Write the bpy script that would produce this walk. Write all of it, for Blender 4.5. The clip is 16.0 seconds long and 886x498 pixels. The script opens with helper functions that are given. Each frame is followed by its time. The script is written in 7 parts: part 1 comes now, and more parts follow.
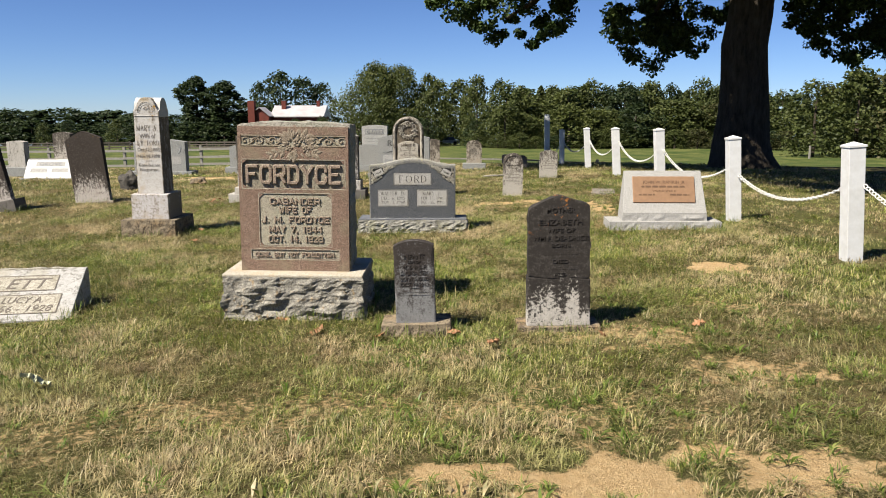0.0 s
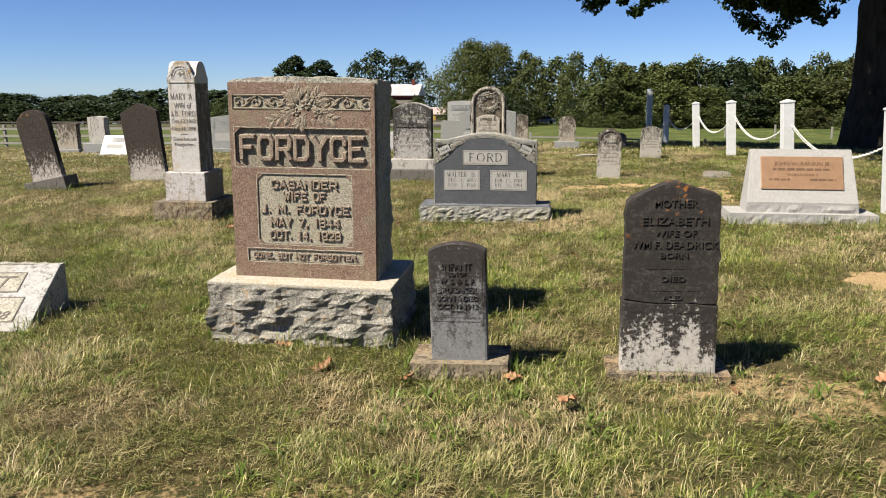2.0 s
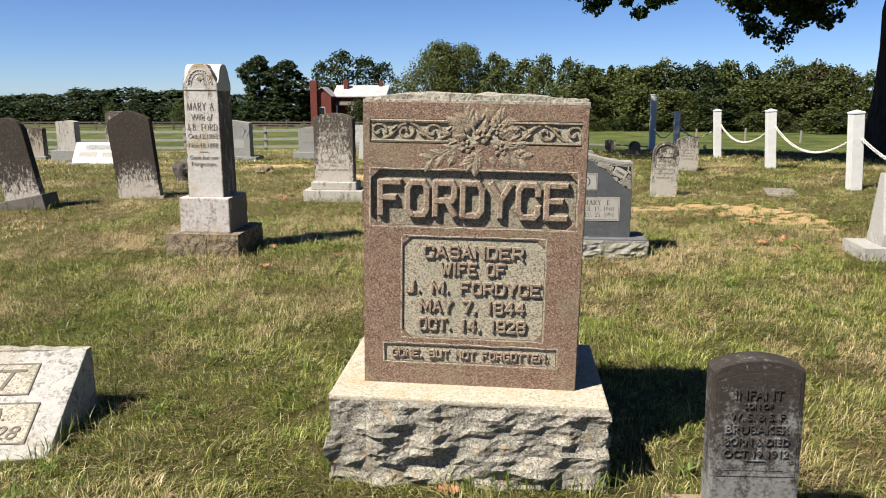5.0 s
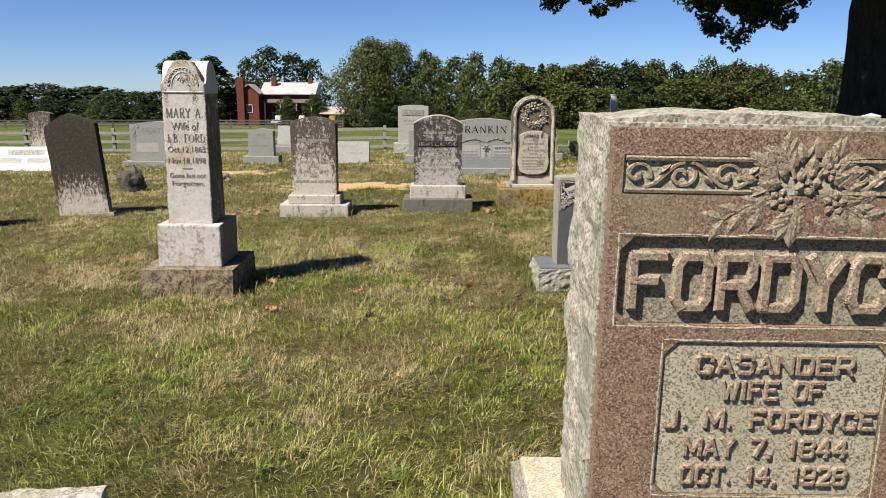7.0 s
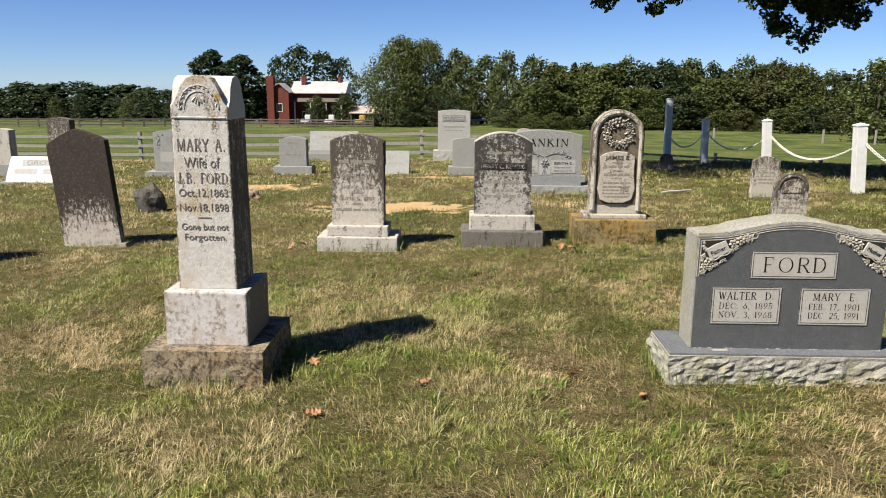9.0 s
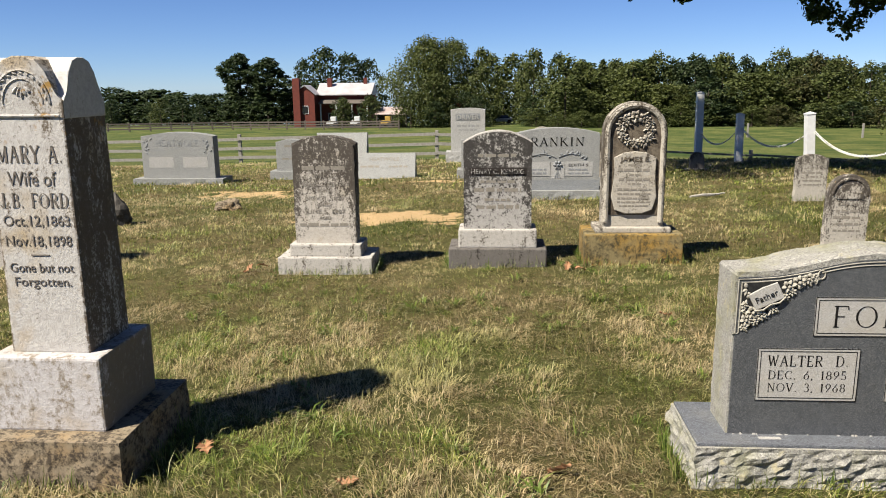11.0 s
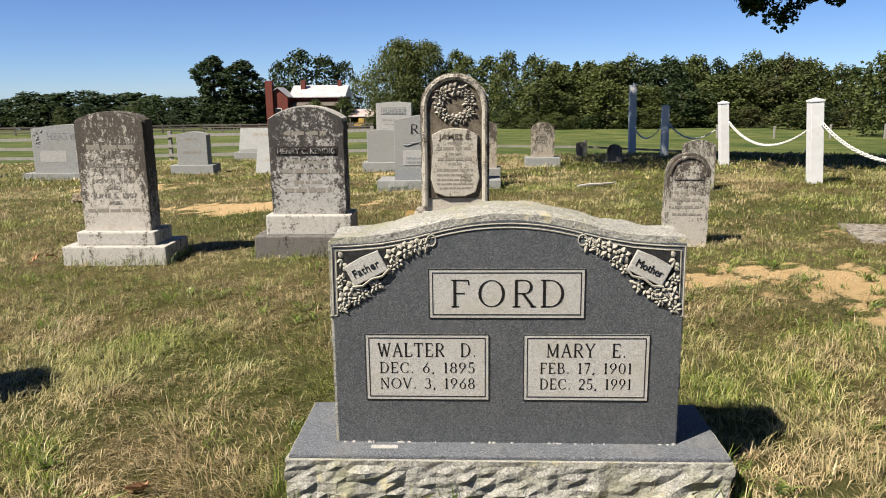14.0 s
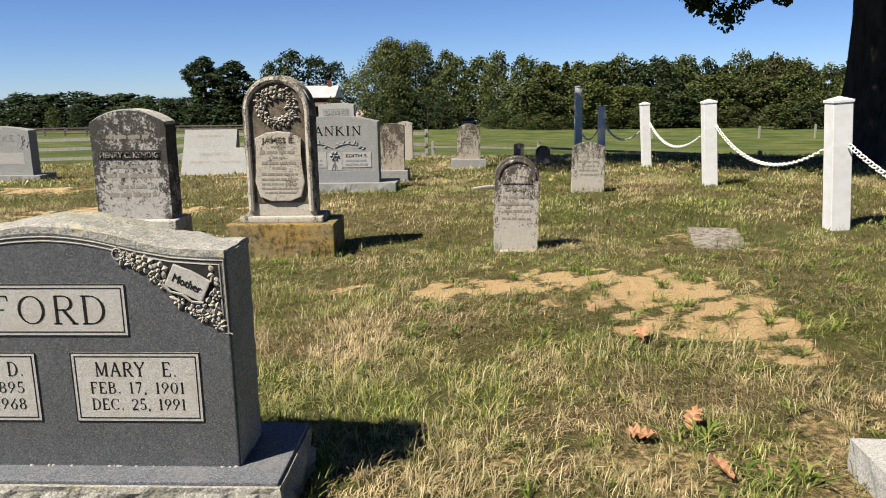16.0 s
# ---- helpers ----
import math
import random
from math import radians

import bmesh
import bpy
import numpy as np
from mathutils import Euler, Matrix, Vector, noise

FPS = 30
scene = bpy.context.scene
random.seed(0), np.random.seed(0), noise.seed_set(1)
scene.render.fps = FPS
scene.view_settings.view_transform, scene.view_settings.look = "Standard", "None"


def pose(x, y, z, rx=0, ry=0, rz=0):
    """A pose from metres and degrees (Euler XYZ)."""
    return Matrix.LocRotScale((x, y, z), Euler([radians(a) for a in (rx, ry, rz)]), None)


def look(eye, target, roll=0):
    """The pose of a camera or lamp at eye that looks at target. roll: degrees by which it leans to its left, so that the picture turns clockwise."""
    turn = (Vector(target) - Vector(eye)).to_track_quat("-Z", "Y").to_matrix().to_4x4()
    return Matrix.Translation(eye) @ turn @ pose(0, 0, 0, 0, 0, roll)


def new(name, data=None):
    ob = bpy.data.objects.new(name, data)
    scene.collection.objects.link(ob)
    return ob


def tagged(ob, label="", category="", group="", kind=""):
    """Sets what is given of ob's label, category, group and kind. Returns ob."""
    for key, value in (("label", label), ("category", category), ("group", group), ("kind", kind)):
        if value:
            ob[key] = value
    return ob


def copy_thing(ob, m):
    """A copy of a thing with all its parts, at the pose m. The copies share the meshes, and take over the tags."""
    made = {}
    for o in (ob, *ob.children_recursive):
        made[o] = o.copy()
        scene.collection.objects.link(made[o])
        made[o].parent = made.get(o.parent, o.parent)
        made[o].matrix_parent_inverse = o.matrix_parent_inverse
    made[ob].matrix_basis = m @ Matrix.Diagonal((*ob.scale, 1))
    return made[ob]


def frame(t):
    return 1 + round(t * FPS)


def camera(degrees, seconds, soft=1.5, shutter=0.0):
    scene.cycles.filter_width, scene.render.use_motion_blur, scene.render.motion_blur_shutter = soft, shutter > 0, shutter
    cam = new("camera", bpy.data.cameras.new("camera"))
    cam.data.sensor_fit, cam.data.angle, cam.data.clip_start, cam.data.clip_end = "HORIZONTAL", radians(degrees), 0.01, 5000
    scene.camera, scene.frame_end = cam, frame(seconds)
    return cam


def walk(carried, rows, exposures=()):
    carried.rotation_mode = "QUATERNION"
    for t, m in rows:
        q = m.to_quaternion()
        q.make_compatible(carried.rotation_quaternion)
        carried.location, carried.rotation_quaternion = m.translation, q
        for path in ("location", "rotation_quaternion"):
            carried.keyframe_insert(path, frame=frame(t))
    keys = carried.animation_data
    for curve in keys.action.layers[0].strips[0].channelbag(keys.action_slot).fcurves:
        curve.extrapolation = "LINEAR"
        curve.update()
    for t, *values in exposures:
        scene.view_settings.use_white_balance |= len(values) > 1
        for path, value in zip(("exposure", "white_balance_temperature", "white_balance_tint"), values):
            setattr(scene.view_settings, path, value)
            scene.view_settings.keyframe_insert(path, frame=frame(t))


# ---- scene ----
cam = camera(60.6, 16.0, 1.0)
METRES, EYE, TILT, LEAN, TURN = 11.3, 1.5, 0.0, 0.0, 0.8
ROWS = [
    (0.0, 0.0, 0.0, 0.0, -0.04, -10.5, 0.2),
    (0.5, 0.0104, 0.0427, -0.0008, 1.14, -10.47, 0.1),
    (1.0, 0.0164, 0.0803, -0.0037, 2.02, -10.45, 0.12),
    (1.5, 0.02, 0.1158, -0.0102, 4.26, -11.42, 0.3),
    (2.0, 0.0165, 0.1477, -0.0151, 7.14, -11.96, 0.39),
    (2.5, 0.0065, 0.175, -0.0169, 8.32, -11.99, 0.25),
    (3.0, -0.0076, 0.1942, -0.017, 8.31, -11.95, 0.17),
    (3.5, -0.0287, 0.2161, -0.0181, 7.88, -11.94, 0.06),
    (4.0, -0.0484, 0.2295, -0.0138, 7.43, -11.8, 0.02),
    (6.5, -0.1613, 0.3367, -0.0051, -0.84, -12.07, -0.14),
    (7.0, -0.1783, 0.3652, -0.0033, -1.15, -12.07, -0.19),
    (7.5, -0.1908, 0.4016, 0.0018, -1.31, -12.12, -0.04),
    (8.0, -0.2036, 0.4307, 0.0048, -1.34, -12.09, -0.08),
    (8.5, -0.2138, 0.4666, 0.0096, -0.31, -12.17, -0.28),
    (11.0, -0.1768, 0.6225, 0.0017, 3.08, -12.18, 0.68),
    (11.5, -0.1541, 0.6432, -0.0039, 2.75, -12.11, 0.74),
    (12.0, -0.1338, 0.6563, -0.0092, 2.51, -12.1, 0.72),
    (12.5, -0.1092, 0.6742, -0.0189, 2.29, -12.08, 0.8),
    (13.0, -0.0925, 0.6802, -0.0249, 2.17, -12.01, 0.74),
    (13.5, -0.0702, 0.6831, -0.0254, 1.96, -11.97, 0.77),
    (14.0, -0.0463, 0.6814, -0.024, 1.84, -11.92, 0.71),
    (14.5, -0.0214, 0.6832, -0.0234, 1.91, -11.88, 0.69),
    (15.0, 0.0137, 0.6918, -0.0218, 1.94, -11.88, 0.71),
    (15.5, 0.0433, 0.6959, -0.0229, 1.9, -11.9, 0.71),
    (16.0, 0.0793, 0.6955, -0.024, 1.71, -11.9, 0.8),
]
EXPOSURES = ((0.0, 1.33), (4.2, 1.40), (6.3, 1.35), (7.5, 1.28), (8.0, 1.28), (8.7, 1.37), (10.8, 1.36), (13.5, 1.40), (16.0, 1.34))
walk(cam, [(t, pose(0, 0, EYE, TILT, LEAN, TURN) @ pose(METRES * x, METRES * y, METRES * z, 90 + pitch, roll, yaw)) for t, x, y, z, yaw, pitch, roll in ROWS],
     exposures=EXPOSURES)

# ---- world and sun ----
SUN_EL, SUN_FROM = 50.5, (-0.79, -0.61)
world = bpy.data.worlds.new("sky_world")
scene.world = world
world.use_nodes = True
wt = world.node_tree
sky = wt.nodes.new("ShaderNodeTexSky")
sky.sky_type, sky.sun_disc = "NISHITA", False
sky.sun_elevation = radians(SUN_EL)
sky.sun_rotation = math.atan2(SUN_FROM[0], SUN_FROM[1])
sky.air_density, sky.dust_density, sky.ozone_density = 0.65, 0.0, 3.0
tint = wt.nodes.new("ShaderNodeMix")
tint.data_type, tint.blend_type = "RGBA", "MULTIPLY"
tint.inputs[0].default_value, tint.inputs[7].default_value = 1.0, (0.87, 1.06, 1.43, 1)
wt.links.new(sky.outputs[0], tint.inputs[6])
wt.links.new(tint.outputs[2], wt.nodes["Background"].inputs[0])
wt.nodes["Background"].inputs[1].default_value = 0.031
sun_data = bpy.data.lights.new("sun", "SUN")
sun_data.energy, sun_data.angle, sun_data.color = 5.0, radians(0.53), (1.0, 0.935, 0.82)
sun = new("sun", sun_data)
sun.matrix_world = look((SUN_FROM[0] * 40, SUN_FROM[1] * 40, 40 * math.tan(radians(SUN_EL))), (0, 0, 0))
scene.view_settings.exposure = 1.35


# ---- materials ----
class Nodes:
    """Short-hand for the node tree of one material."""

    def __init__(self, name, rough=0.8, metal=0.0, spec=0.3):
        self.m = bpy.data.materials.new(name)
        self.m.use_nodes = True
        self.t = self.m.node_tree
        self.b = self.t.nodes["Principled BSDF"]
        self.b.inputs["Roughness"].default_value = rough
        self.b.inputs["Metallic"].default_value = metal
        self.b.inputs["Specular IOR Level"].default_value = spec
        self.co = self.t.nodes.new("ShaderNodeTexCoord").outputs["Object"]

    def node(self, kind, **sockets):
        n = self.t.nodes.new(kind)
        for key, value in sockets.items():
            self.put(value, n.inputs[key.replace("_", " ")])
        return n

    def put(self, value, socket):
        if isinstance(value, bpy.types.NodeSocket):
            self.t.links.new(value, socket)
        elif isinstance(value, tuple) and len(value) == 3 and socket.type == "RGBA":
            socket.default_value = (*value, 1)
        else:
            socket.default_value = value

    def noise(self, scale, detail=4.0, rough=0.55, co=None):
        return self.node("ShaderNodeTexNoise", Scale=scale, Detail=detail, Roughness=rough, Vector=co or self.co).outputs["Fac"]

    def cells(self, scale, co=None):
        return self.node("ShaderNodeTexVoronoi", Scale=scale, Vector=co or self.co)

    def ramp(self, fac, a, b, lo=0.0, hi=1.0):
        n = self.node("ShaderNodeMapRange", Value=fac)
        for i, v in zip((1, 2, 3, 4), (a, b, lo, hi)):
            n.inputs[i].default_value = v
        return n.outputs[0]

    def mix(self, fac, a, b, blend="MIX"):
        n = self.t.nodes.new("ShaderNodeMix")
        n.data_type, n.blend_type = "RGBA", blend
        self.put(fac, n.inputs[0]), self.put(a, n.inputs[6]), self.put(b, n.inputs[7])
        return n.outputs[2]

    def math(self, op, a, b=0.0):
        n = self.t.nodes.new("ShaderNodeMath")
        n.operation = op
        self.put(a, n.inputs[0]), self.put(b, n.inputs[1])
        return n.outputs[0]

    def xyz(self):
        return self.node("ShaderNodeSeparateXYZ", Vector=self.co).outputs

    def stretch(self, x, y, z):
        n = self.t.nodes.new("ShaderNodeMapping")
        self.put(self.co, n.inputs[0])
        n.inputs[3].default_value = (x, y, z)
        return n.outputs[0]

    def colour(self, value, albedo_scale=0.63):
        """Base colour scaled down evenly, so that shade sits deeper at the raised exposure; returns the socket."""
        worn = self.mix(1.0, value, (albedo_scale,) * 3, "MULTIPLY")
        self.put(worn, self.b.inputs["Base Color"])
        return worn

    def bump(self, height, strength=0.4, distance=0.01):
        n = self.node("ShaderNodeBump", Height=height, Strength=strength, Distance=distance)
        self.t.links.new(n.outputs[0], self.b.inputs["Normal"])

    def random(self):
        return self.t.nodes.new("ShaderNodeObjectInfo").outputs["Random"]

    def island(self):
        return self.t.nodes.new("ShaderNodeNewGeometry").outputs["Random Per Island"]


def granite(name, base, dark, light, grain=260.0, dirt=(0.2, 0.18, 0.12), dirt_amount=0.35, rough=0.7, spec=0.3, lichen=None, relief=0.25):
    n = Nodes(name, rough, 0, spec)
    speck = n.cells(grain).outputs["Color"]
    g = n.node("ShaderNodeSeparateColor", Color=speck).outputs[0]
    c = n.mix(n.ramp(g, 0.62, 0.80), base, dark)
    c = n.mix(n.ramp(g, 0.25, 0.12), c, light)
    c = n.mix(n.math("MULTIPLY", n.ramp(n.noise(5, 6, 0.65), 0.48, 0.7), dirt_amount), c, dirt)
    c = n.mix(n.math("MULTIPLY", n.ramp(n.noise(22, 4, 0.6), 0.55, 0.75), dirt_amount * 0.6), c, light)
    if lichen:
        c = n.mix(n.math("MULTIPLY", n.ramp(n.noise(14, 5, 0.7), 0.58, 0.66), 0.75), c, lichen)
    n.colour(c)
    n.bump(n.math("ADD", g, n.math("MULTIPLY", n.noise(40, 5), 2.0)), relief, 0.004)
    return n.m


def marble(name, base=(0.62, 0.58, 0.5), stain=(0.10, 0.09, 0.075), low=0.5, high=0.65, warm=(0.42, 0.30, 0.15), warm_low=0.62,
           top=None, scale=7.0, streak=0.35, lichen=None, grad=0.12, rim=None):
    """Weathered marble: pale stone, dark growth in patches; top=(from, to): the growth thickens with height; rim=(half
    width, amount): it creeps in from the sides, on the pillar and its plinth together with painted side shade.
    """
    n = Nodes(name, 0.85, 0, 0.2)
    grain = n.noise(90, 5, 0.7)
    patch = n.noise(scale, 7, 0.68, n.stretch(1, 1, streak))
    fine = n.noise(scale * 3.7, 6, 0.75)
    f = n.math("ADD", n.math("MULTIPLY", patch, 0.5), n.math("MULTIPLY", fine, 0.5))
    if top:
        f = n.math("ADD", f, n.ramp(n.xyz()[2], top[0], top[1], -grad, grad))
    if rim:
        f = n.math("ADD", f, n.ramp(n.math("ABSOLUTE", n.xyz()[0]), rim[0] - (rim[2] if len(rim) > 2 else 0.10), rim[0], 0, rim[1]))
    c = n.mix(n.ramp(grain, 0.35, 0.7), tuple(0.8 * v for v in base), base)
    c = n.mix(n.math("MULTIPLY", n.ramp(n.noise(3.1, 5, 0.6), warm_low, warm_low + 0.14), 0.7), c, warm)
    c = n.mix(n.math("MULTIPLY", n.ramp(n.noise(34, 6, 0.75), 0.44, 0.66), 0.45), c, tuple(0.45 * v + 0.3 * w for v, w in zip(base, stain)))
    dark = n.mix(n.math("MULTIPLY", n.ramp(n.noise(32, 6, 0.8), 0.5, 0.66), 0.7), stain, tuple(0.11 * v + w for v, w in zip(base, stain)))
    c = n.mix(n.math("MULTIPLY", n.ramp(f, low, high), 0.97), c, dark)
    if lichen:
        c = n.mix(n.math("MULTIPLY", n.ramp(n.noise(9, 5, 0.7), 0.60, 0.66), n.ramp(n.xyz()[2], lichen[1], lichen[2])), c, lichen[0])
    n.colour(c)
    n.bump(n.math("ADD", fine, grain), 0.55, 0.005)
    return n.m


def nibbled(points, amp=0.004, step=0.035, seed=0.0):
    """An outline with worn, slightly ragged edges."""
    out = []
    for a, b in zip(points, points[1:] + points[:1]):
        k = max(1, int(math.hypot(b[0] - a[0], b[1] - a[1]) / step))
        for i in range(k):
            x, z = a[0] + (b[0] - a[0]) * i / k, a[1] + (b[1] - a[1]) * i / k
            v = noise.noise_vector(Vector((x * 21 + seed, seed, z * 21)))
            out.append((x + amp * v.x, z + amp * v.z))
    return out


def plain(name, colour, second, scale=20.0, rough=0.7, metal=0.0, spec=0.3, relief=0.2):
    n = Nodes(name, rough, metal, spec)
    n.colour(n.mix(n.ramp(n.noise(scale, 6, 0.65), 0.35, 0.68), colour, second))
    n.bump(n.noise(scale * 6, 4), relief, 0.004)
    return n.m


RED_FACE = granite("red_granite", (0.25, 0.155, 0.108), (0.10, 0.062, 0.045), (0.40, 0.29, 0.215), 270, (0.27, 0.235, 0.145), 0.6, 0.75)
PITCHED = granite("pitched_granite", (0.43, 0.40, 0.33), (0.22, 0.205, 0.165), (0.54, 0.505, 0.425), 130, (0.19, 0.21, 0.14), 0.75, 0.85, 0.2, (0.44, 0.29, 0.22), 1.0)
CARVED_RED = granite("carved_red_granite", (0.30, 0.235, 0.165), (0.15, 0.11, 0.08), (0.43, 0.36, 0.27), 260, (0.24, 0.23, 0.15), 0.6, 0.8)
# darker than the other panel ground: some recess shade is in the colour
NAME_GROUND = granite("name_panel_ground", (0.31, 0.27, 0.20), (0.14, 0.12, 0.09), (0.43, 0.385, 0.29), 230, (0.2, 0.2, 0.13), 0.5, 0.85)
PANEL_GRANITE = granite("grey_panel_granite", (0.45, 0.395, 0.295), (0.18, 0.155, 0.115), (0.55, 0.50, 0.39), 230, (0.26, 0.27, 0.18), 0.5, 0.8)
LETTER_RED = granite("raised_letter_granite", (0.32, 0.235, 0.175), (0.15, 0.10, 0.075), (0.45, 0.37, 0.28), 240, (0.36, 0.31, 0.21), 0.5)
SLANT_PANEL = granite("lichened_marble_panel", (0.42, 0.385, 0.31), (0.24, 0.21, 0.16), (0.55, 0.51, 0.43), 130, (0.2, 0.18, 0.12), 0.6)
CREAM_TOP = granite("pale_bed_top", (0.52, 0.47, 0.375), (0.36, 0.31, 0.23), (0.62, 0.57, 0.47), 160, (0.52, 0.34, 0.15), 0.6, 0.85)
ROCKFACE = granite("rock_faced_base", (0.35, 0.325, 0.275), (0.18, 0.165, 0.14), (0.50, 0.46, 0.38), 170, (0.19, 0.18, 0.15), 0.8, 0.9, 0.2, (0.46, 0.31, 0.15), 1.0)
BLUE_GRANITE = granite("blue_grey_granite", (0.090, 0.095, 0.103), (0.036, 0.038, 0.042), (0.20, 0.203, 0.205), 400, (0.15, 0.15, 0.15), 0.3, 0.42, 0.5, None, 0.05)
STEELED = granite("steeled_granite_panel", (0.48, 0.46, 0.42), (0.34, 0.32, 0.29), (0.58, 0.56, 0.52), 480, (0.42, 0.37, 0.28), 0.5)
FORD_ROCK = granite("grey_rock_granite", (0.40, 0.38, 0.335), (0.25, 0.24, 0.215), (0.52, 0.50, 0.44), 220, (0.30, 0.29, 0.16), 0.7, 0.9, 0.2, (0.52, 0.46, 0.28), 1.0)
BASE_TOP = granite("sawn_granite_top", (0.135, 0.142, 0.158), (0.065, 0.068, 0.076), (0.24, 0.25, 0.27), 300, (0.25, 0.24, 0.22), 0.4, 0.6)
CARVED = plain("carved_pale_granite", (0.46, 0.43, 0.36), (0.33, 0.30, 0.24), 60, 0.8)
CARVED_DARK = plain("near_black_corner_ground", (0.016, 0.016, 0.016), (0.04, 0.04, 0.038), 60, 0.85, 0, 0.15)
INK = plain("cut_letter_shadow", (0.012, 0.011, 0.010), (0.024, 0.022, 0.02), 60, 0.85, 0, 0.1)
DARK_LETTER = plain("dark_cut_letter", (0.21, 0.178, 0.15), (0.14, 0.12, 0.10), 50, 0.9)
FAINT = plain("worn_letter", (0.33, 0.295, 0.245), (0.22, 0.195, 0.16), 50, 0.9)
GREY = granite("grey_granite", (0.31, 0.31, 0.295), (0.18, 0.18, 0.17), (0.42, 0.42, 0.40), 300, (0.33, 0.32, 0.28), 0.3)
GREY_LIGHT = granite("pale_grey_granite", (0.45, 0.44, 0.415), (0.29, 0.28, 0.265), (0.54, 0.53, 0.505), 300, (0.42, 0.40, 0.34), 0.3)
GREY_DARK = granite("mid_grey_granite", (0.27, 0.28, 0.285), (0.16, 0.165, 0.17), (0.36, 0.37, 0.37), 300, (0.25, 0.24, 0.22), 0.3)
SLAB_GREY = granite("memorial_granite", (0.43, 0.415, 0.385), (0.29, 0.28, 0.26), (0.54, 0.52, 0.49), 220, (0.42, 0.40, 0.35), 0.3, 0.85)
WHITE_MARBLE = marble("white_marble", (0.62, 0.58, 0.52), (0.11, 0.09, 0.07), 0.525, 0.59, scale=14)
SLANT_MARBLE = marble("lichened_white_marble", (0.57, 0.55, 0.52), (0.17, 0.16, 0.135), 0.505, 0.585, (0.42, 0.38, 0.28), 0.55, None, 16, 1.0)
# rim darkens the side faces: part brown stain, part shade painted in
OBELISK = marble("obelisk_marble", (0.70, 0.665, 0.62), (0.15, 0.115, 0.08), 0.55, 0.62, (0.46, 0.33, 0.16), 0.50, (0.3, 2.0), 17, 0.45, ((0.42, 0.24, 0.06), 1.3, 1.75), 0.06, (0.172, 0.15, 0.014))
# paler than the shaft: the sunlit gable ends are put into the colour
CAP_MARBLE = marble("lit_cap_marble", (0.78, 0.75, 0.70), (0.22, 0.18, 0.13), 0.56, 0.66, (0.5, 0.38, 0.2), 0.6, None, 9)
# plinth sides darkened like the shaft: stain plus shade in the colour
PLINTH = marble("plinth_marble", (0.70, 0.66, 0.64), (0.27, 0.22, 0.16), 0.50, 0.58, (0.42, 0.33, 0.2), 0.48, None, 9, rim=(0.25, 0.12, 0.016))
BROWN_STONE = marble("brown_sandstone", (0.37, 0.295, 0.20), (0.065, 0.05, 0.036), 0.475, 0.56, (0.42, 0.27, 0.12), 0.48, None, 14, 1.0)
OCHRE_STONE = marble("lichened_sandstone", (0.32, 0.25, 0.12), (0.07, 0.058, 0.03), 0.46, 0.56, (0.50, 0.27, 0.03), 0.42, None, 6, 1.0)
STAINED = marble("black_stained_marble", (0.66, 0.61, 0.54), (0.022, 0.017, 0.014), 0.455, 0.51, (0.20, 0.13, 0.08), 0.58, (-0.02, 0.50), 11, 0.3, ((0.55, 0.21, 0.04), 0.72, 0.86), 0.135)
SOOTY = marble("dark_grey_marble", (0.20, 0.18, 0.16), (0.032, 0.025, 0.021), 0.455, 0.54, (0.16, 0.12, 0.085), 0.55, (0.0, 0.7), 15, 0.3)
INFANT_STONE = marble("blue_grey_sooty_marble", (0.29, 0.285, 0.28), (0.040, 0.031, 0.026), 0.45, 0.57, (0.20, 0.17, 0.14), 0.55, (0.05, 0.62), 17, 0.5, None, 0.11)
TALL_STAIN = marble("dark_streaked_marble", (0.62, 0.56, 0.50), (0.030, 0.021, 0.015), 0.47, 0.515, (0.17, 0.10, 0.06), 0.52, (0.02, 0.80), 30, 0.55, ((0.42, 0.20, 0.035), 1.1, 1.33), 0.12, (0.33, 0.06))
SPECKLED = marble("speckled_marble", (0.68, 0.62, 0.54), (0.070, 0.057, 0.045), 0.485, 0.565, (0.42, 0.33, 0.2), 0.52, (0.30, 1.1), 26, 0.6, None, 0.085, (0.285, 0.08))
SPECKLED_LOW = marble("brown_speckled_marble", (0.50, 0.44, 0.36), (0.075, 0.06, 0.045), 0.49, 0.55, (0.36, 0.27, 0.17), 0.48, (0.0, 0.9), 17, 0.5, None, 0.08)
BLOTCHED = marble("blotched_marble", (0.54, 0.51, 0.47), (0.040, 0.035, 0.031), 0.47, 0.54, (0.33, 0.28, 0.2), 0.6, (0.55, 1.1), 17, 0.7, None, 0.05, (0.315, 0.08))
CREAM = marble("cream_marble", (0.60, 0.545, 0.455), (0.085, 0.068, 0.05), 0.51, 0.60, (0.43, 0.35, 0.22), 0.53, (0.2, 1.5), 17, 0.6, None, 0.06, (0.285, 0.09, 0.05))
# dark copy of the cream marble for painted recess shade; also letters
CREAM_DARK = marble("cream_marble_recess_shade", (0.22, 0.18, 0.13), (0.06, 0.046, 0.035), 0.46, 0.58, (0.22, 0.16, 0.09), 0.55, None, 12, 0.6)
MOSSY = marble("lichened_small_marble", (0.60, 0.55, 0.47), (0.070, 0.057, 0.046), 0.50, 0.55, (0.42, 0.36, 0.25), 0.55, (0.1, 0.8), 22, 0.5, ((0.44, 0.27, 0.09), 0.55, 0.8), 0.08, (0.18, 0.04))
FIELD_STONE = marble("field_stone", (0.15, 0.135, 0.115), (0.05, 0.046, 0.042), 0.45, 0.58, (0.17, 0.14, 0.10), 0.55, None, 12, 1.0)
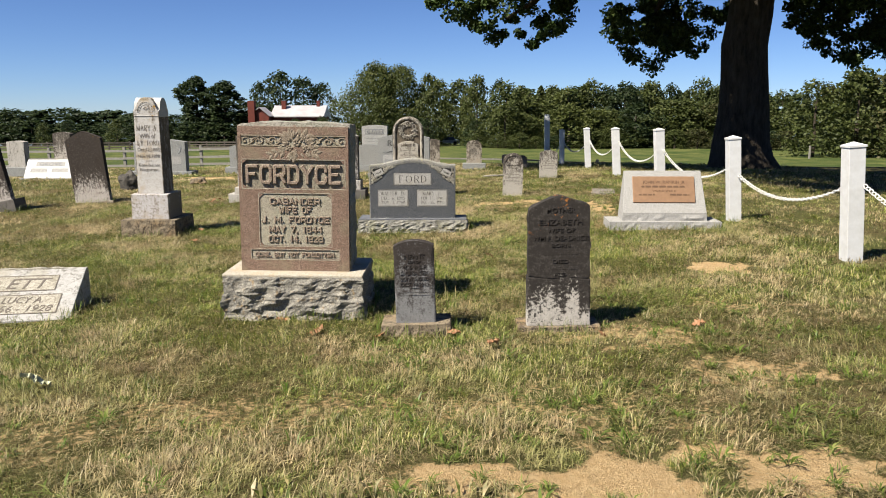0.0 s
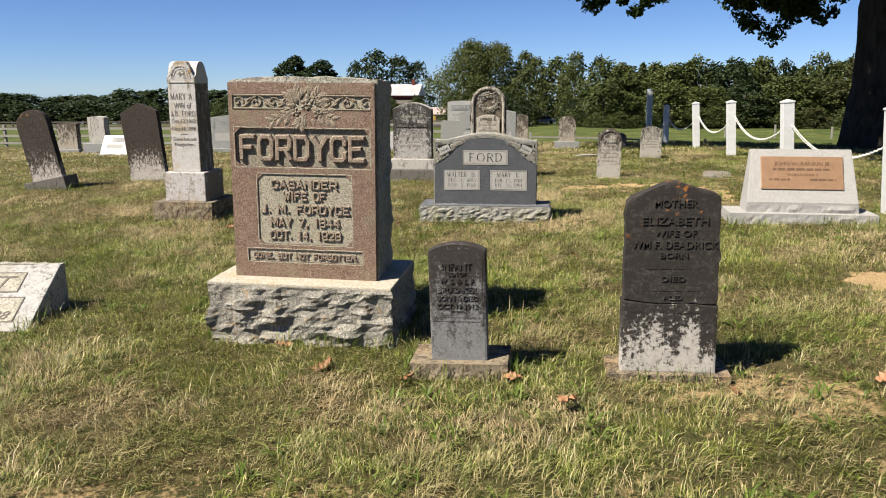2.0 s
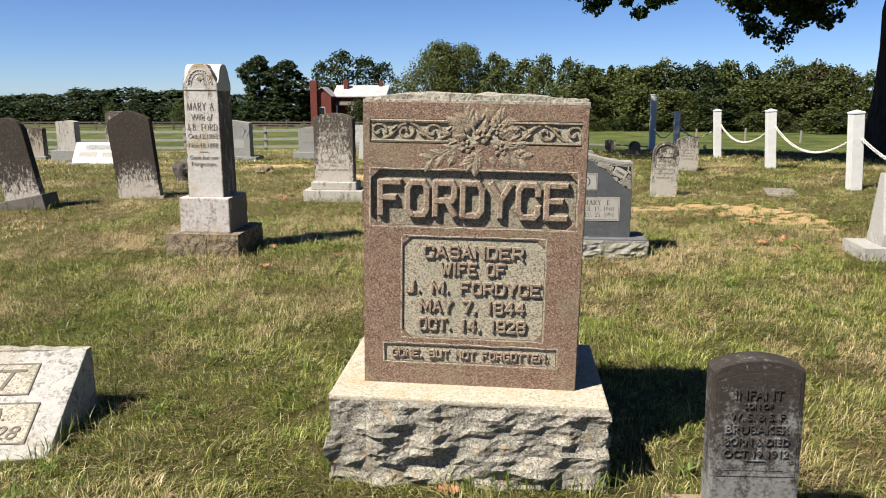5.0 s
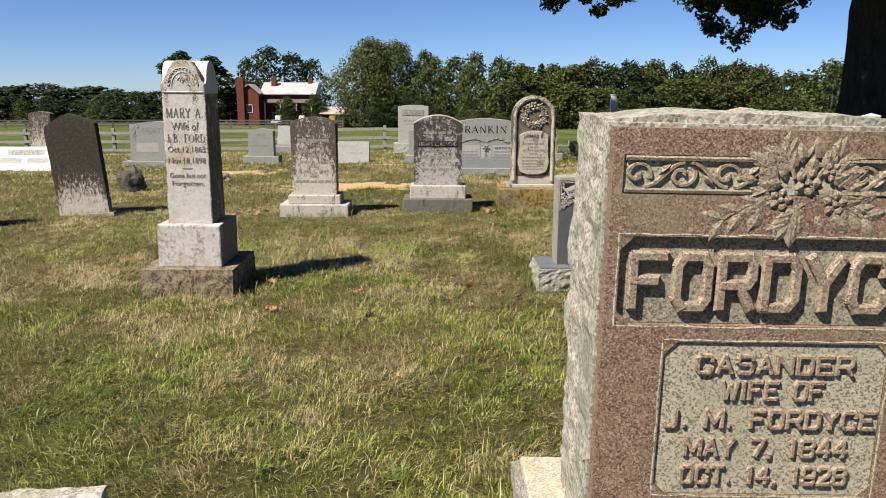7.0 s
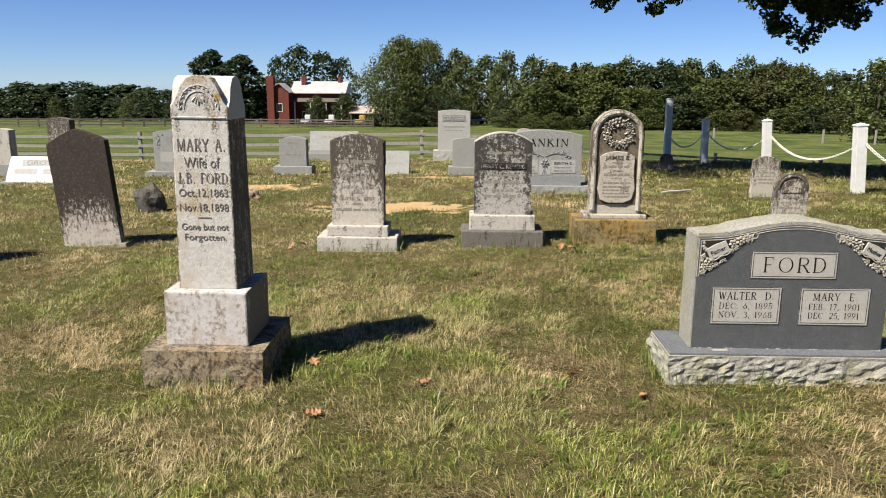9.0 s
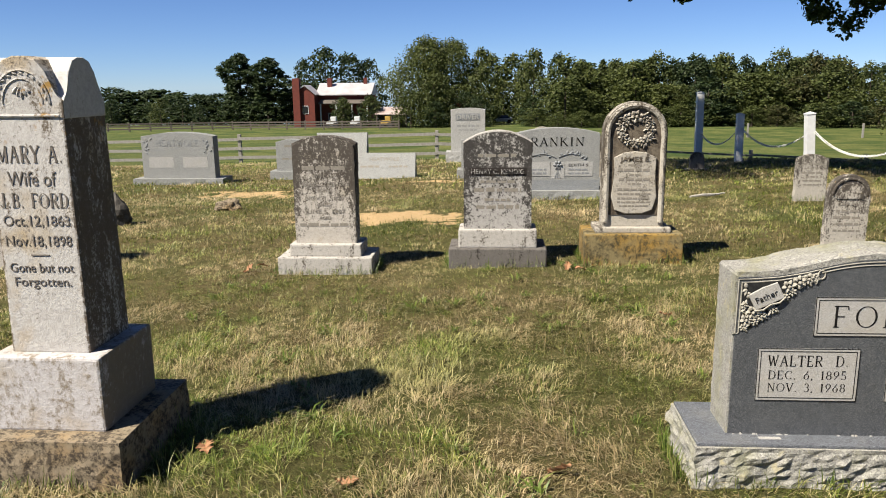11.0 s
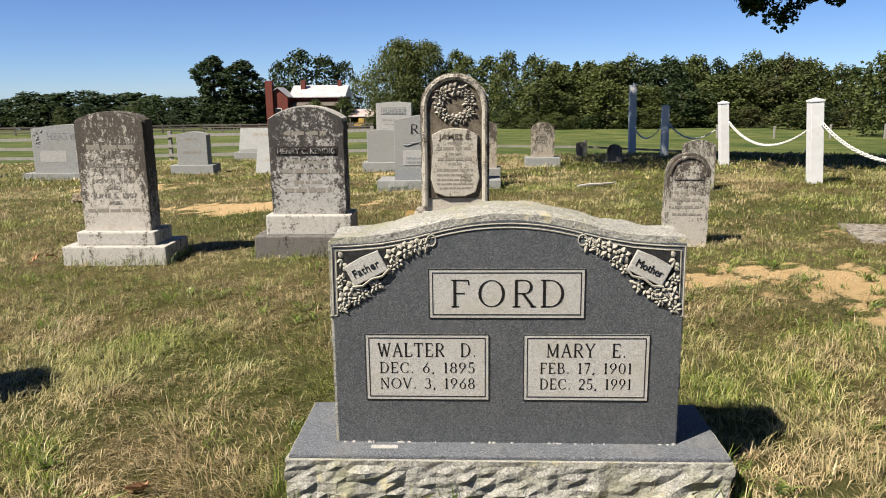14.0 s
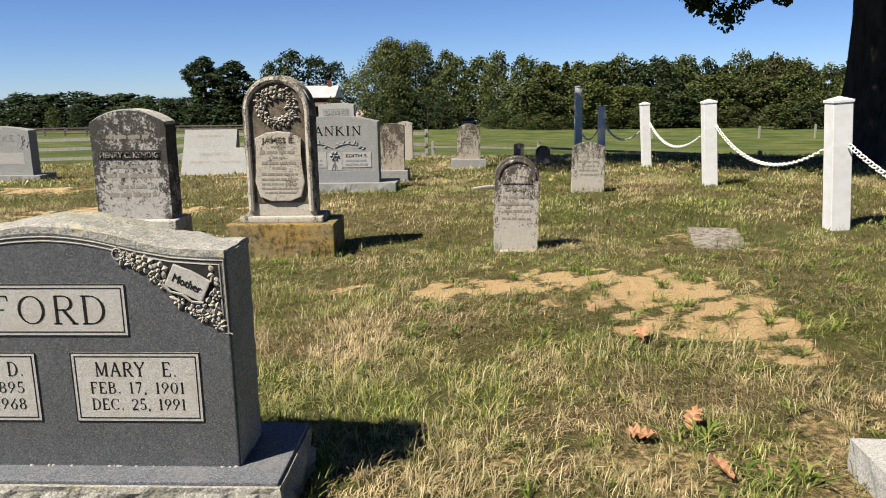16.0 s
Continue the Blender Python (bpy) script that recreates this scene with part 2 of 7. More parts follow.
SUNKEN = marble("mottled_slab_stone", (0.40, 0.36, 0.30), (0.085, 0.07, 0.055), 0.485, 0.55, (0.36, 0.27, 0.16), 0.5, None, 16, 1.0)
BRONZE = plain("bronze_plaque", (0.42, 0.25, 0.14), (0.34, 0.20, 0.115), 14, 0.5, 0.35)
BRONZE_LETTER = plain("bronze_letters", (0.22, 0.13, 0.075), (0.17, 0.10, 0.06), 14, 0.5, 0.35)
WHITE_PAINT = plain("white_paint", (0.80, 0.80, 0.79), (0.68, 0.67, 0.65), 9, 0.6, 0, 0.3, 0.1)
CHAIN_PAINT = plain("white_plastic_chain", (0.78, 0.77, 0.73), (0.62, 0.60, 0.55), 30, 0.5)


# ---- ground ----
DROP_Y = (-3000, 17, 20, 22.5, 25, 28, 32, 40, 60, 95, 140, 180, 230, 270, 400, 3000)
DROP_Z = (0, 0, 0.05, 0.18, 0.25, 0.36, 0.72, 1.35, 2.5, 4.1, 4.9, 6.8, 8.6, 11.0, 28.0, 400.0)
BARE = ((0.75, 3.05, 0.62, 0.24, 1.0), (1.45, 3.25, 0.5, 0.2, 0.95), (0.05, 3.15, 0.45, 0.16, 0.9), (2.6, 7.4, 0.26, 0.3, 1.0), (2.85, 14.4, 0.5, 0.5, 0.55), (-1.4, 3.8, 0.9, 0.4, 0.5),
        (1.8, 4.5, 0.6, 0.4, 0.6), (0.45, 12.75, 0.5, 0.2, 1.0), (1.0, 12.95, 0.45, 0.2, 0.8), (1.5, 13.05, 0.55, 0.3, 1.0), (1.85, 12.7, 0.5, 0.38, 1.0), (2.15, 12.25, 0.42, 0.45, 1.0), (2.35, 11.9, 0.36, 0.4, 1.0),
        (-3.2, 16.75, 1.1, 0.5, 0.95), (-6.2, 19.5, 1.1, 0.6, 0.75), (1.3, 5.2, 0.6, 0.4, 0.6), (2.2, 5.9, 0.5, 0.35, 0.55),
        (-2.8, 21.5, 1.2, 0.5, 0.7), (-8.5, 17.8, 0.9, 0.5, 0.5), (0.6, 3.9, 1.4, 0.5, 0.5), (2.0, 10.2, 1.0, 0.6, 0.5), (1.2, 9.6, 0.8, 0.6, 0.4), (-2.4, 3.2, 0.9, 0.4, 0.5))
_wave = (((0.9, 0.5), 1.3), ((-0.6, 1.1), 0.4), ((2.1, -1.7), 2.2), ((3.3, 2.9), 0.9), ((-4.7, 3.9), 1.7), ((7.1, 6.3), 0.2), ((-9.3, 8.1), 2.9), ((13.7, 11.9), 1.1))


def ground_z(x, y):
    """Height of the ground, for numbers or arrays."""
    xx, yy = np.asarray(x, float), np.asarray(y, float)
    z = -0.115 + 0.015 * np.clip(xx, -16, 4) - 0.02 * np.clip(xx - 5, 0, 8) * np.clip((yy - 10) / 10, 0, 1)
    z = z - np.interp(yy, DROP_Y, DROP_Z)
    z = z - 0.045 * np.clip(xx + 4, 0, 20) * np.clip((yy - 26) / 6, 0, 1) * np.clip((110 - yy) / 60, 0, 1)
    near = np.clip(1.5 - np.hypot(xx, yy - 10) / 30, 0, 1)
    r = sum(np.sin(k[0] * xx + k[1] * yy + p) / (1 + math.hypot(*k)) for k, p in _wave)
    return z + 0.012 * r * near


def lumps(x, y, per_metre, seed=0.0):
    """Smooth value noise, 0 to 1, with so many cells to the metre."""
    xx, yy = np.asarray(x, float) * per_metre + 37.3 * seed, np.asarray(y, float) * per_metre - 19.1 * seed
    xi, yi = np.floor(xx), np.floor(yy)
    u, v = xx - xi, yy - yi
    u, v = u * u * (3 - 2 * u), v * v * (3 - 2 * v)

    def corner(a, b):
        h = np.sin(a * 127.1 + b * 311.7 + seed * 74.7) * 43758.5453
        return h - np.floor(h)

    low = corner(xi, yi) * (1 - u) + corner(xi + 1, yi) * u
    high = corner(xi, yi + 1) * (1 - u) + corner(xi + 1, yi + 1) * u
    return low * (1 - v) + high * v


def bareness(x, y):
    """How bare the turf is, 0 to 1."""
    xx, yy = np.asarray(x, float), np.asarray(y, float)
    w = 0.62 * (lumps(xx, yy, 2.3, 1) + 0.6 * lumps(xx, yy, 5.1, 2) - 0.8)
    w2 = 0.55 * (lumps(xx, yy, 11.0, 3) + 0.6 * lumps(xx, yy, 23.0, 4) - 0.8)
    b = np.zeros(np.broadcast(xx, yy).shape)
    for bx, by, rx, ry, k in BARE:
        d = np.hypot((xx - bx) / rx, (yy - by) / ry)
        b = np.maximum(b, k * np.clip((1.3 - d + 1.8 * w + 2.3 * w2) / 0.8, 0, 1))
    thin = np.clip((w * 0.8 + w2 * 0.6 - 0.30) / 0.3, 0, 1) * 0.45
    return np.maximum(b, thin)


def mesh_of(name, verts, faces):
    me = bpy.data.meshes.new(name)
    me.from_pydata(verts, [], faces)
    return me


def spread(lo, hi, step, far_lo, far_hi):
    mid = np.arange(lo, hi + step / 2, step)
    up, v, s = [], hi, step
    while v < far_hi:
        s *= 1.28
        v += s
        up.append(v)
    down, v, s = [], lo, step
    while v > far_lo:
        s *= 1.28
        v -= s
        down.append(v)
    return np.concatenate((down[::-1], mid, up))


def soil_material():
    n = Nodes("turf_and_soil", 0.95, 0, 0.1)
    bare = n.node("ShaderNodeAttribute")
    bare.attribute_name = "bare"
    dirt = n.mix(n.ramp(n.noise(18, 6, 0.7), 0.35, 0.7), (0.74, 0.53, 0.28), (0.62, 0.41, 0.195))
    dirt = n.mix(n.ramp(n.noise(90, 4, 0.7), 0.55, 0.7), dirt, (0.38, 0.265, 0.14))
    thatch = n.mix(n.ramp(n.noise(7, 6, 0.7), 0.38, 0.62), (0.31, 0.235, 0.110), (0.14, 0.132, 0.044))
    # dark flecks and dark turf tones paint the shade between the blades
    thatch = n.mix(n.ramp(n.noise(120, 3, 0.7), 0.4, 0.65), thatch, (0.060, 0.048, 0.021))
    turf = n.mix(n.ramp(n.noise(0.35, 6, 0.65), 0.42, 0.62), thatch, n.mix(n.noise(60, 3), (0.068, 0.088, 0.021), (0.13, 0.130, 0.042)))
    meadow = n.mix(n.ramp(n.noise(0.22, 8, 0.75), 0.40, 0.62), (0.045, 0.078, 0.018), (0.170, 0.175, 0.055))
    meadow = n.mix(n.math("MULTIPLY", n.ramp(n.noise(2.3, 6, 0.7), 0.48, 0.66), 0.6), meadow, (0.055, 0.075, 0.02))
    turf = n.mix(n.ramp(n.xyz()[1], 27.0, 33.0), turf, meadow)
    edge = n.math("ADD", bare.outputs["Fac"], n.ramp(n.noise(25, 5, 0.7), 0.3, 0.7, -0.28, 0.28))
    n.colour(n.mix(n.ramp(edge, 0.42, 0.68), turf, dirt))
    n.bump(n.math("ADD", n.noise(110, 6, 0.75), n.noise(14, 4)), 1.0, 0.025)
    return n.m


def build_ground():
    xs, ys = spread(-14, 10, 0.09, -2600, 2600), spread(-1, 24, 0.09, -400, 4200)
    X, Y = np.meshgrid(xs, ys)
    Z = ground_z(X, Y)
    B = bareness(X, Y) * (np.abs(X) < 20) * (Y < 30)
    me = bpy.data.meshes.new("ground")
    w, h = len(xs), len(ys)
    me.vertices.add(w * h)
    me.vertices.foreach_set("co", np.stack((X, Y, Z), -1).astype(np.float32).ravel())
    i = (np.arange(h - 1)[:, None] * w + np.arange(w - 1)).ravel()
    quads = np.stack((i, i + 1, i + w + 1, i + w), -1).astype(np.int32)
    me.loops.add(quads.size), me.polygons.add(len(quads))
    me.loops.foreach_set("vertex_index", quads.ravel())
    me.polygons.foreach_set("loop_start", np.arange(0, quads.size, 4, dtype=np.int32))
    me.polygons.foreach_set("use_smooth", np.ones(len(quads), bool))
    me.update(calc_edges=True)
    at = me.attributes.new("bare", "FLOAT", "POINT")
    at.data.foreach_set("value", B.astype(np.float32).ravel())
    me.materials.append(soil_material())
    return tagged(new("ground", me), "mown dry cemetery turf with patches of bare orange soil", "ground", kind="structure")


build_ground()


# ---- building helpers ----
def lettering_pieces(bm):
    """Cuts a line of writing into its letters: islands whose spans overlap along the line stay together."""
    bmesh.ops.remove_doubles(bm, verts=bm.verts[:], dist=1e-5)
    todo, groups = set(bm.faces), []
    while todo:
        stack, island = [todo.pop()], []
        while stack:
            f = stack.pop()
            island.append(f)
            for v in f.verts:
                for g in v.link_faces:
                    if g in todo:
                        todo.discard(g)
                        stack.append(g)
        co = [v.co for f in island for v in f.verts]
        span = [min(c.x for c in co), max(c.x for c in co), min(c.z for c in co), max(c.z for c in co)]
        for g in groups:
            q = g[0]
            if min(q[1], span[1]) - max(q[0], span[0]) > 0.5 * min(q[1] - q[0], span[1] - span[0]) and max(q[2], span[2]) - min(q[3], span[3]) < 0.4 * max(q[3] - q[2], span[3] - span[2]):
                g[1].extend(island)
                g[0] = [min(q[0], span[0]), max(q[1], span[1]), min(q[2], span[2]), max(q[3], span[3])]
                break
        else:
            groups.append([span, island])
    for span, island in sorted(groups, key=lambda g: (-round(g[0][2], 2), g[0][0])):
        index, verts, faces = {}, [], []
        for f in island:
            for v in f.verts:
                if v not in index:
                    index[v] = len(verts)
                    verts.append(v.co.copy())
            faces.append([index[v] for v in f.verts])
        yield verts, faces


def part(name, bm, material, parent, label="", smooth=False):
    if name == "inscription":
        for verts, faces in lettering_pieces(bm):
            me = mesh_of("letter", verts, faces)
            me.materials.append(material)
            ob = new("letter", me)
            ob.parent = parent
        bm.free()
        return None
    me = bpy.data.meshes.new(name)
    bm.to_mesh(me)
    bm.free()
    me.materials.append(material)
    if smooth:
        me.polygons.foreach_set("use_smooth", np.ones(len(me.polygons), bool))
    ob = new(name, me)
    ob.parent = parent
    if label:
        ob["label"] = label
    return ob


def root(name, x, y, label, category, group="", rz=0.0, lean=0.0, back=0.0, sink=0.0):
    ob = new(name)
    ob.empty_display_size = 0.1
    ob.matrix_world = pose(x, y, float(ground_z(x, y)) - sink, -back, lean, rz)
    return tagged(ob, label, category, group)


def box(x0, x1, y0, y1, z0, z1, bevel=0.008, taper=(1.0, 1.0)):
    bm = bmesh.new()
    cx, cy = (x0 + x1) / 2, (y0 + y1) / 2
    vs = []
    for z, k in ((z0, (1, 1)), (z1, taper)):
        for sx, sy in ((-1, -1), (1, -1), (1, 1), (-1, 1)):
            vs.append(bm.verts.new((cx + sx * (x1 - x0) / 2 * k[0], cy + sy * (y1 - y0) / 2 * k[1], z)))
    for f in ((3, 2, 1, 0), (4, 5, 6, 7), (0, 1, 5, 4), (1, 2, 6, 5), (2, 3, 7, 6), (3, 0, 4, 7)):
        bm.faces.new([vs[i] for i in f])
    if bevel:
        bmesh.ops.bevel(bm, geom=bm.edges[:], offset=bevel, segments=2, affect="EDGES", profile=0.6)
    return bm


def outline(points, y0, y1, bevel=0.008):
    """A slab: the outline (x, z), anticlockwise seen from the front, from y0 to y1."""
    bm = bmesh.new()
    a = [bm.verts.new((x, y0, z)) for x, z in points]
    b = [bm.verts.new((x, y1, z)) for x, z in points]
    bm.faces.new(a), bm.faces.new(b[::-1])
    for i in range(len(points)):
        j = (i + 1) % len(points)
        bm.faces.new((a[i], b[i], b[j], a[j]))
    if bevel:
        rims = [e for e in bm.edges if abs(e.verts[0].co.y - e.verts[1].co.y) < 1e-6]
        bmesh.ops.bevel(bm, geom=rims, offset=bevel, segments=2, affect="EDGES", profile=0.6)
    bmesh.ops.recalc_face_normals(bm, faces=bm.faces[:])
    return bm


def rocky(x0, x1, y0, y1, z0, z1, amp=0.03, freq=6.0, step=0.04, seed=0.0, keep_top=True, flat_front=False, keep_low=False):
    """A block with pitched, rock-like faces."""
    bm = bmesh.new()
    dims = (x1 - x0, y1 - y0, z1 - z0)
    counts = [max(2, min(44, int(d / step))) for d in dims]
    seen = {}

    def vert(i, j, k):
        key = (i, j, k)
        if key not in seen:
            seen[key] = bm.verts.new((x0 + dims[0] * i / counts[0], y0 + dims[1] * j / counts[1], z0 + dims[2] * k / counts[2]))
        return seen[key]

    nx, ny, nz = counts
    for i in range(nx):
        for j in range(ny):
            bm.faces.new((vert(i, j, nz), vert(i + 1, j, nz), vert(i + 1, j + 1, nz), vert(i, j + 1, nz)))
    for i in range(nx):
        for k in range(nz):
            bm.faces.new((vert(i, 0, k), vert(i + 1, 0, k), vert(i + 1, 0, k + 1), vert(i, 0, k + 1)))
            bm.faces.new((vert(i, ny, k), vert(i, ny, k + 1), vert(i + 1, ny, k + 1), vert(i + 1, ny, k)))
    for j in range(ny):
        for k in range(nz):
            bm.faces.new((vert(0, j, k), vert(0, j, k + 1), vert(0, j + 1, k + 1), vert(0, j + 1, k)))
            bm.faces.new((vert(nx, j, k), vert(nx, j + 1, k), vert(nx, j + 1, k + 1), vert(nx, j, k + 1)))
    for (i, j, k), v in seen.items():
        p = v.co.copy()
        q = Vector((p.x * freq * 0.65 + seed, p.y * freq * 0.65 - seed, p.z * freq * 1.25 + 2 * seed))
        c = noise.cell_vector(q * 0.8)
        n = abs(noise.noise(q)) * 1.3 + 0.6 * noise.noise(q * 2.3) + 0.3 * noise.noise(q * 5.1) + 0.35 * (c.x - 0.5)
        if k == nz and keep_top:
            m = 0.15
        else:
            m = math.sin(math.pi * min(1.0, (0.25 + 0.75 * (k / nz)) if k < nz else 0.9)) * 0.5 + 0.6
        if flat_front and j == 0:
            if k == nz:
                v.co.z += amp * 0.3 * n
            continue
        if i in (0, nx):
            v.co.x += (1 if i else -1) * amp * max(-0.22, n - 0.25) * m
        if j in (0, ny):
            v.co.y += (1 if j else -1) * amp * max(-0.22, n - 0.25) * m
        if k == nz and not keep_top:
            edge = min(i, nx - i) / nx * 4
            v.co.z += amp * (n * 0.7 + min(1.0, edge) * 0.9 - 0.5)
    bmesh.ops.recalc_face_normals(bm, faces=bm.faces[:])
    return bm


def cells_face(xs, zs, depth, y, clip=0.0):
    """A wall face in the plane y whose cells stand back by depth(x, z); the steps between them are closed."""
    bm = bmesh.new()
    xs, zs = sorted(set(xs)), sorted(set(zs))
    d = {}
    for i in range(len(xs) - 1):
        for k in range(len(zs) - 1):
            d[i, k] = depth((xs[i] + xs[i + 1]) / 2, (zs[k] + zs[k + 1]) / 2)

    def quad(*co):
        bm.faces.new([bm.verts.new(c) for c in co])

    for (i, k), a in d.items():
        X0, X1, Z0, Z1 = xs[i], xs[i + 1], zs[k], zs[k + 1]
        quad((X0, y + a, Z0), (X1, y + a, Z0), (X1, y + a, Z1), (X0, y + a, Z1))
        b = d.get((i + 1, k), a)
        if b != a:
            quad((X1, y + a, Z0), (X1, y + b, Z0), (X1, y + b, Z1), (X1, y + a, Z1))
        b = d.get((i, k + 1), a)
        if b != a:
            quad((X0, y + a, Z1), (X1, y + a, Z1), (X1, y + b, Z1), (X0, y + b, Z1))
    return bm


def join(bms):
    out = bmesh.new()
    for b in bms:
        me = bpy.data.meshes.new("piece")
        b.to_mesh(me)
        b.free()
        out.from_mesh(me)
        bpy.data.meshes.remove(me)
    return out


def tube(points, radius, sides=6, closed=False, flat=1.0):
    """A round bead along points; flat squeezes it along y."""
    bm = bmesh.new()
    pts = [Vector(p) for p in points]
    rings = []
    n = len(pts)
    for i, p in enumerate(pts):
        a = pts[(i - 1) % n] if (i or closed) else p
        b = pts[(i + 1) % n] if (i < n - 1 or closed) else p
        t = (b - a).normalized() if (b - a).length > 1e-9 else Vector((1, 0, 0))
        up = Vector((0, 1, 0)) if abs(t.y) < 0.9 else Vector((1, 0, 0))
        s = t.cross(up).normalized()
        u = s.cross(t)
        r = radius[i] if isinstance(radius, (list, tuple)) else radius
        ring = []
        for k in range(sides):
            o = s * math.cos(2 * math.pi * k / sides) * r + u * math.sin(2 * math.pi * k / sides) * r
            o.y *= flat
            ring.append(bm.verts.new(p + o))
        rings.append(ring)
    for i in range(n if closed else n - 1):
        a, b = rings[i], rings[(i + 1) % n]
        for k in range(sides):
            bm.faces.new((a[k], a[(k + 1) % sides], b[(k + 1) % sides], b[k]))
    if not closed:
        bm.faces.new(rings[0][::-1]), bm.faces.new(rings[-1])
    return bm


def blob(c, r, seed=0.0, rough=0.0, sub=2):
    bm = bmesh.new()
    bmesh.ops.create_icosphere(bm, subdivisions=sub, radius=1.0)
    for v in bm.verts:
        k = 1 + rough * noise.noise(v.co * 1.7 + Vector((seed, seed * 2, -seed)))
        v.co = Vector((c[0] + r[0] * v.co.x * k, c[1] + r[1] * v.co.y * k, c[2] + r[2] * v.co.z * k))
    return bm


def leaf_relief(x, z, y, length, width, angle, depth=0.006):
    """A carved leaf in relief on the plane y."""
    bm = bmesh.new()
    rim = []
    ca, sa = math.cos(angle), math.sin(angle)
    for u, v in ((0, 0), (0.25, 0.42), (0.5, 0.5), (0.75, 0.32), (1, 0), (0.75, -0.32), (0.5, -0.5), (0.25, -0.42)):
        px, pz = u * length, v * width
        rim.append(bm.verts.new((x + px * ca - pz * sa, y, z + px * sa + pz * ca)))
    mid = [bm.verts.new((x + u * length * ca, y - depth, z + u * length * sa)) for u in (0.3, 0.7)]
    for a, b, c in ((0, 1, 0), (1, 2, 0), (6, 7, 0), (7, 0, 0), (2, 3, 1), (3, 4, 1), (4, 5, 1), (5, 6, 1)):
        bm.faces.new((rim[a], rim[b], mid[c]))
    bm.faces.new((rim[2], mid[1], mid[0])), bm.faces.new((rim[6], mid[0], mid[1]))
    bmesh.ops.recalc_face_normals(bm, faces=bm.faces[:])
    return bm


def letters(text, x, z, height, width, y, depth, bold=0.0, slope=0.0):
    """Lettering centred on x with its foot at z, standing depth proud of the plane y; width 0 keeps the font's own."""
    cu = bpy.data.curves.new("lettering", "FONT")
    cu.body, cu.align_x, cu.size, cu.resolution_u = text, "CENTER", 1.0, 3
    cu.extrude, cu.offset, cu.shear = 0.5, bold, slope
    ob = bpy.data.objects.new("lettering", cu)
    me = bpy.data.meshes.new_from_object(ob)
    bm = bmesh.new()
    bm.from_mesh(me)
    bpy.data.objects.remove(ob), bpy.data.curves.remove(cu), bpy.data.meshes.remove(me)
    lo = [min(v.co[a] for v in bm.verts) for a in range(3)]
    hi = [max(v.co[a] for v in bm.verts) for a in range(3)]
    k = height / 0.70
    kx = width / (hi[0] - lo[0]) if width else k
    mid = (hi[0] + lo[0]) / 2
    for v in bm.verts:
        v.co = Vector((x + (v.co.x - mid) * kx, y - depth / 2 - v.co.z * depth, z + v.co.y * k))
    return bm


def bars(rows, y, depth=0.002):
    """Lines of writing too worn to read: (x0, x1, z, height)."""
    out = []
    for x0, x1, z, h in rows:
        x = x0
        while x < x1 - 0.005:
            w = min(x1 - x, h * random.uniform(1.2, 3.2))
            out.append(box(x, x + w, y - depth, y, z, z + h * random.uniform(0.75, 1.0), 0))
            x += w + h * 0.5
    return join(out)


def arch(half, z0, spring, rise, steps=14, shoulder=0.0):
    """A slab outline with a curved head from spring up to spring + rise, with square shoulders if asked."""
    pts = [(-half, z0), (half, z0), (half, spring)]
    h = half - shoulder
    for i in range(steps + 1):
        a = math.pi * i / steps
        pts.append((h * math.cos(a), spring + rise * math.sin(a) + (0.02 if shoulder else 0)))
    pts.append((-half, spring))
    clean = []
    for p in pts:
        if not clean or math.hypot(p[0] - clean[-1][0], p[1] - clean[-1][1]) > 1e-4:
            clean.append(p)
    return clean


def segment_top(half, z0, z_side, z_mid, steps=12):
    """A slab outline whose head is a shallow arc."""
    pts = [(-half, z0), (half, z0)]
    for i in range(steps + 1):
        u = 1 - 2 * i / steps
        pts.append((half * u, z_side + (z_mid - z_side) * (1 - u * u)))
    return pts


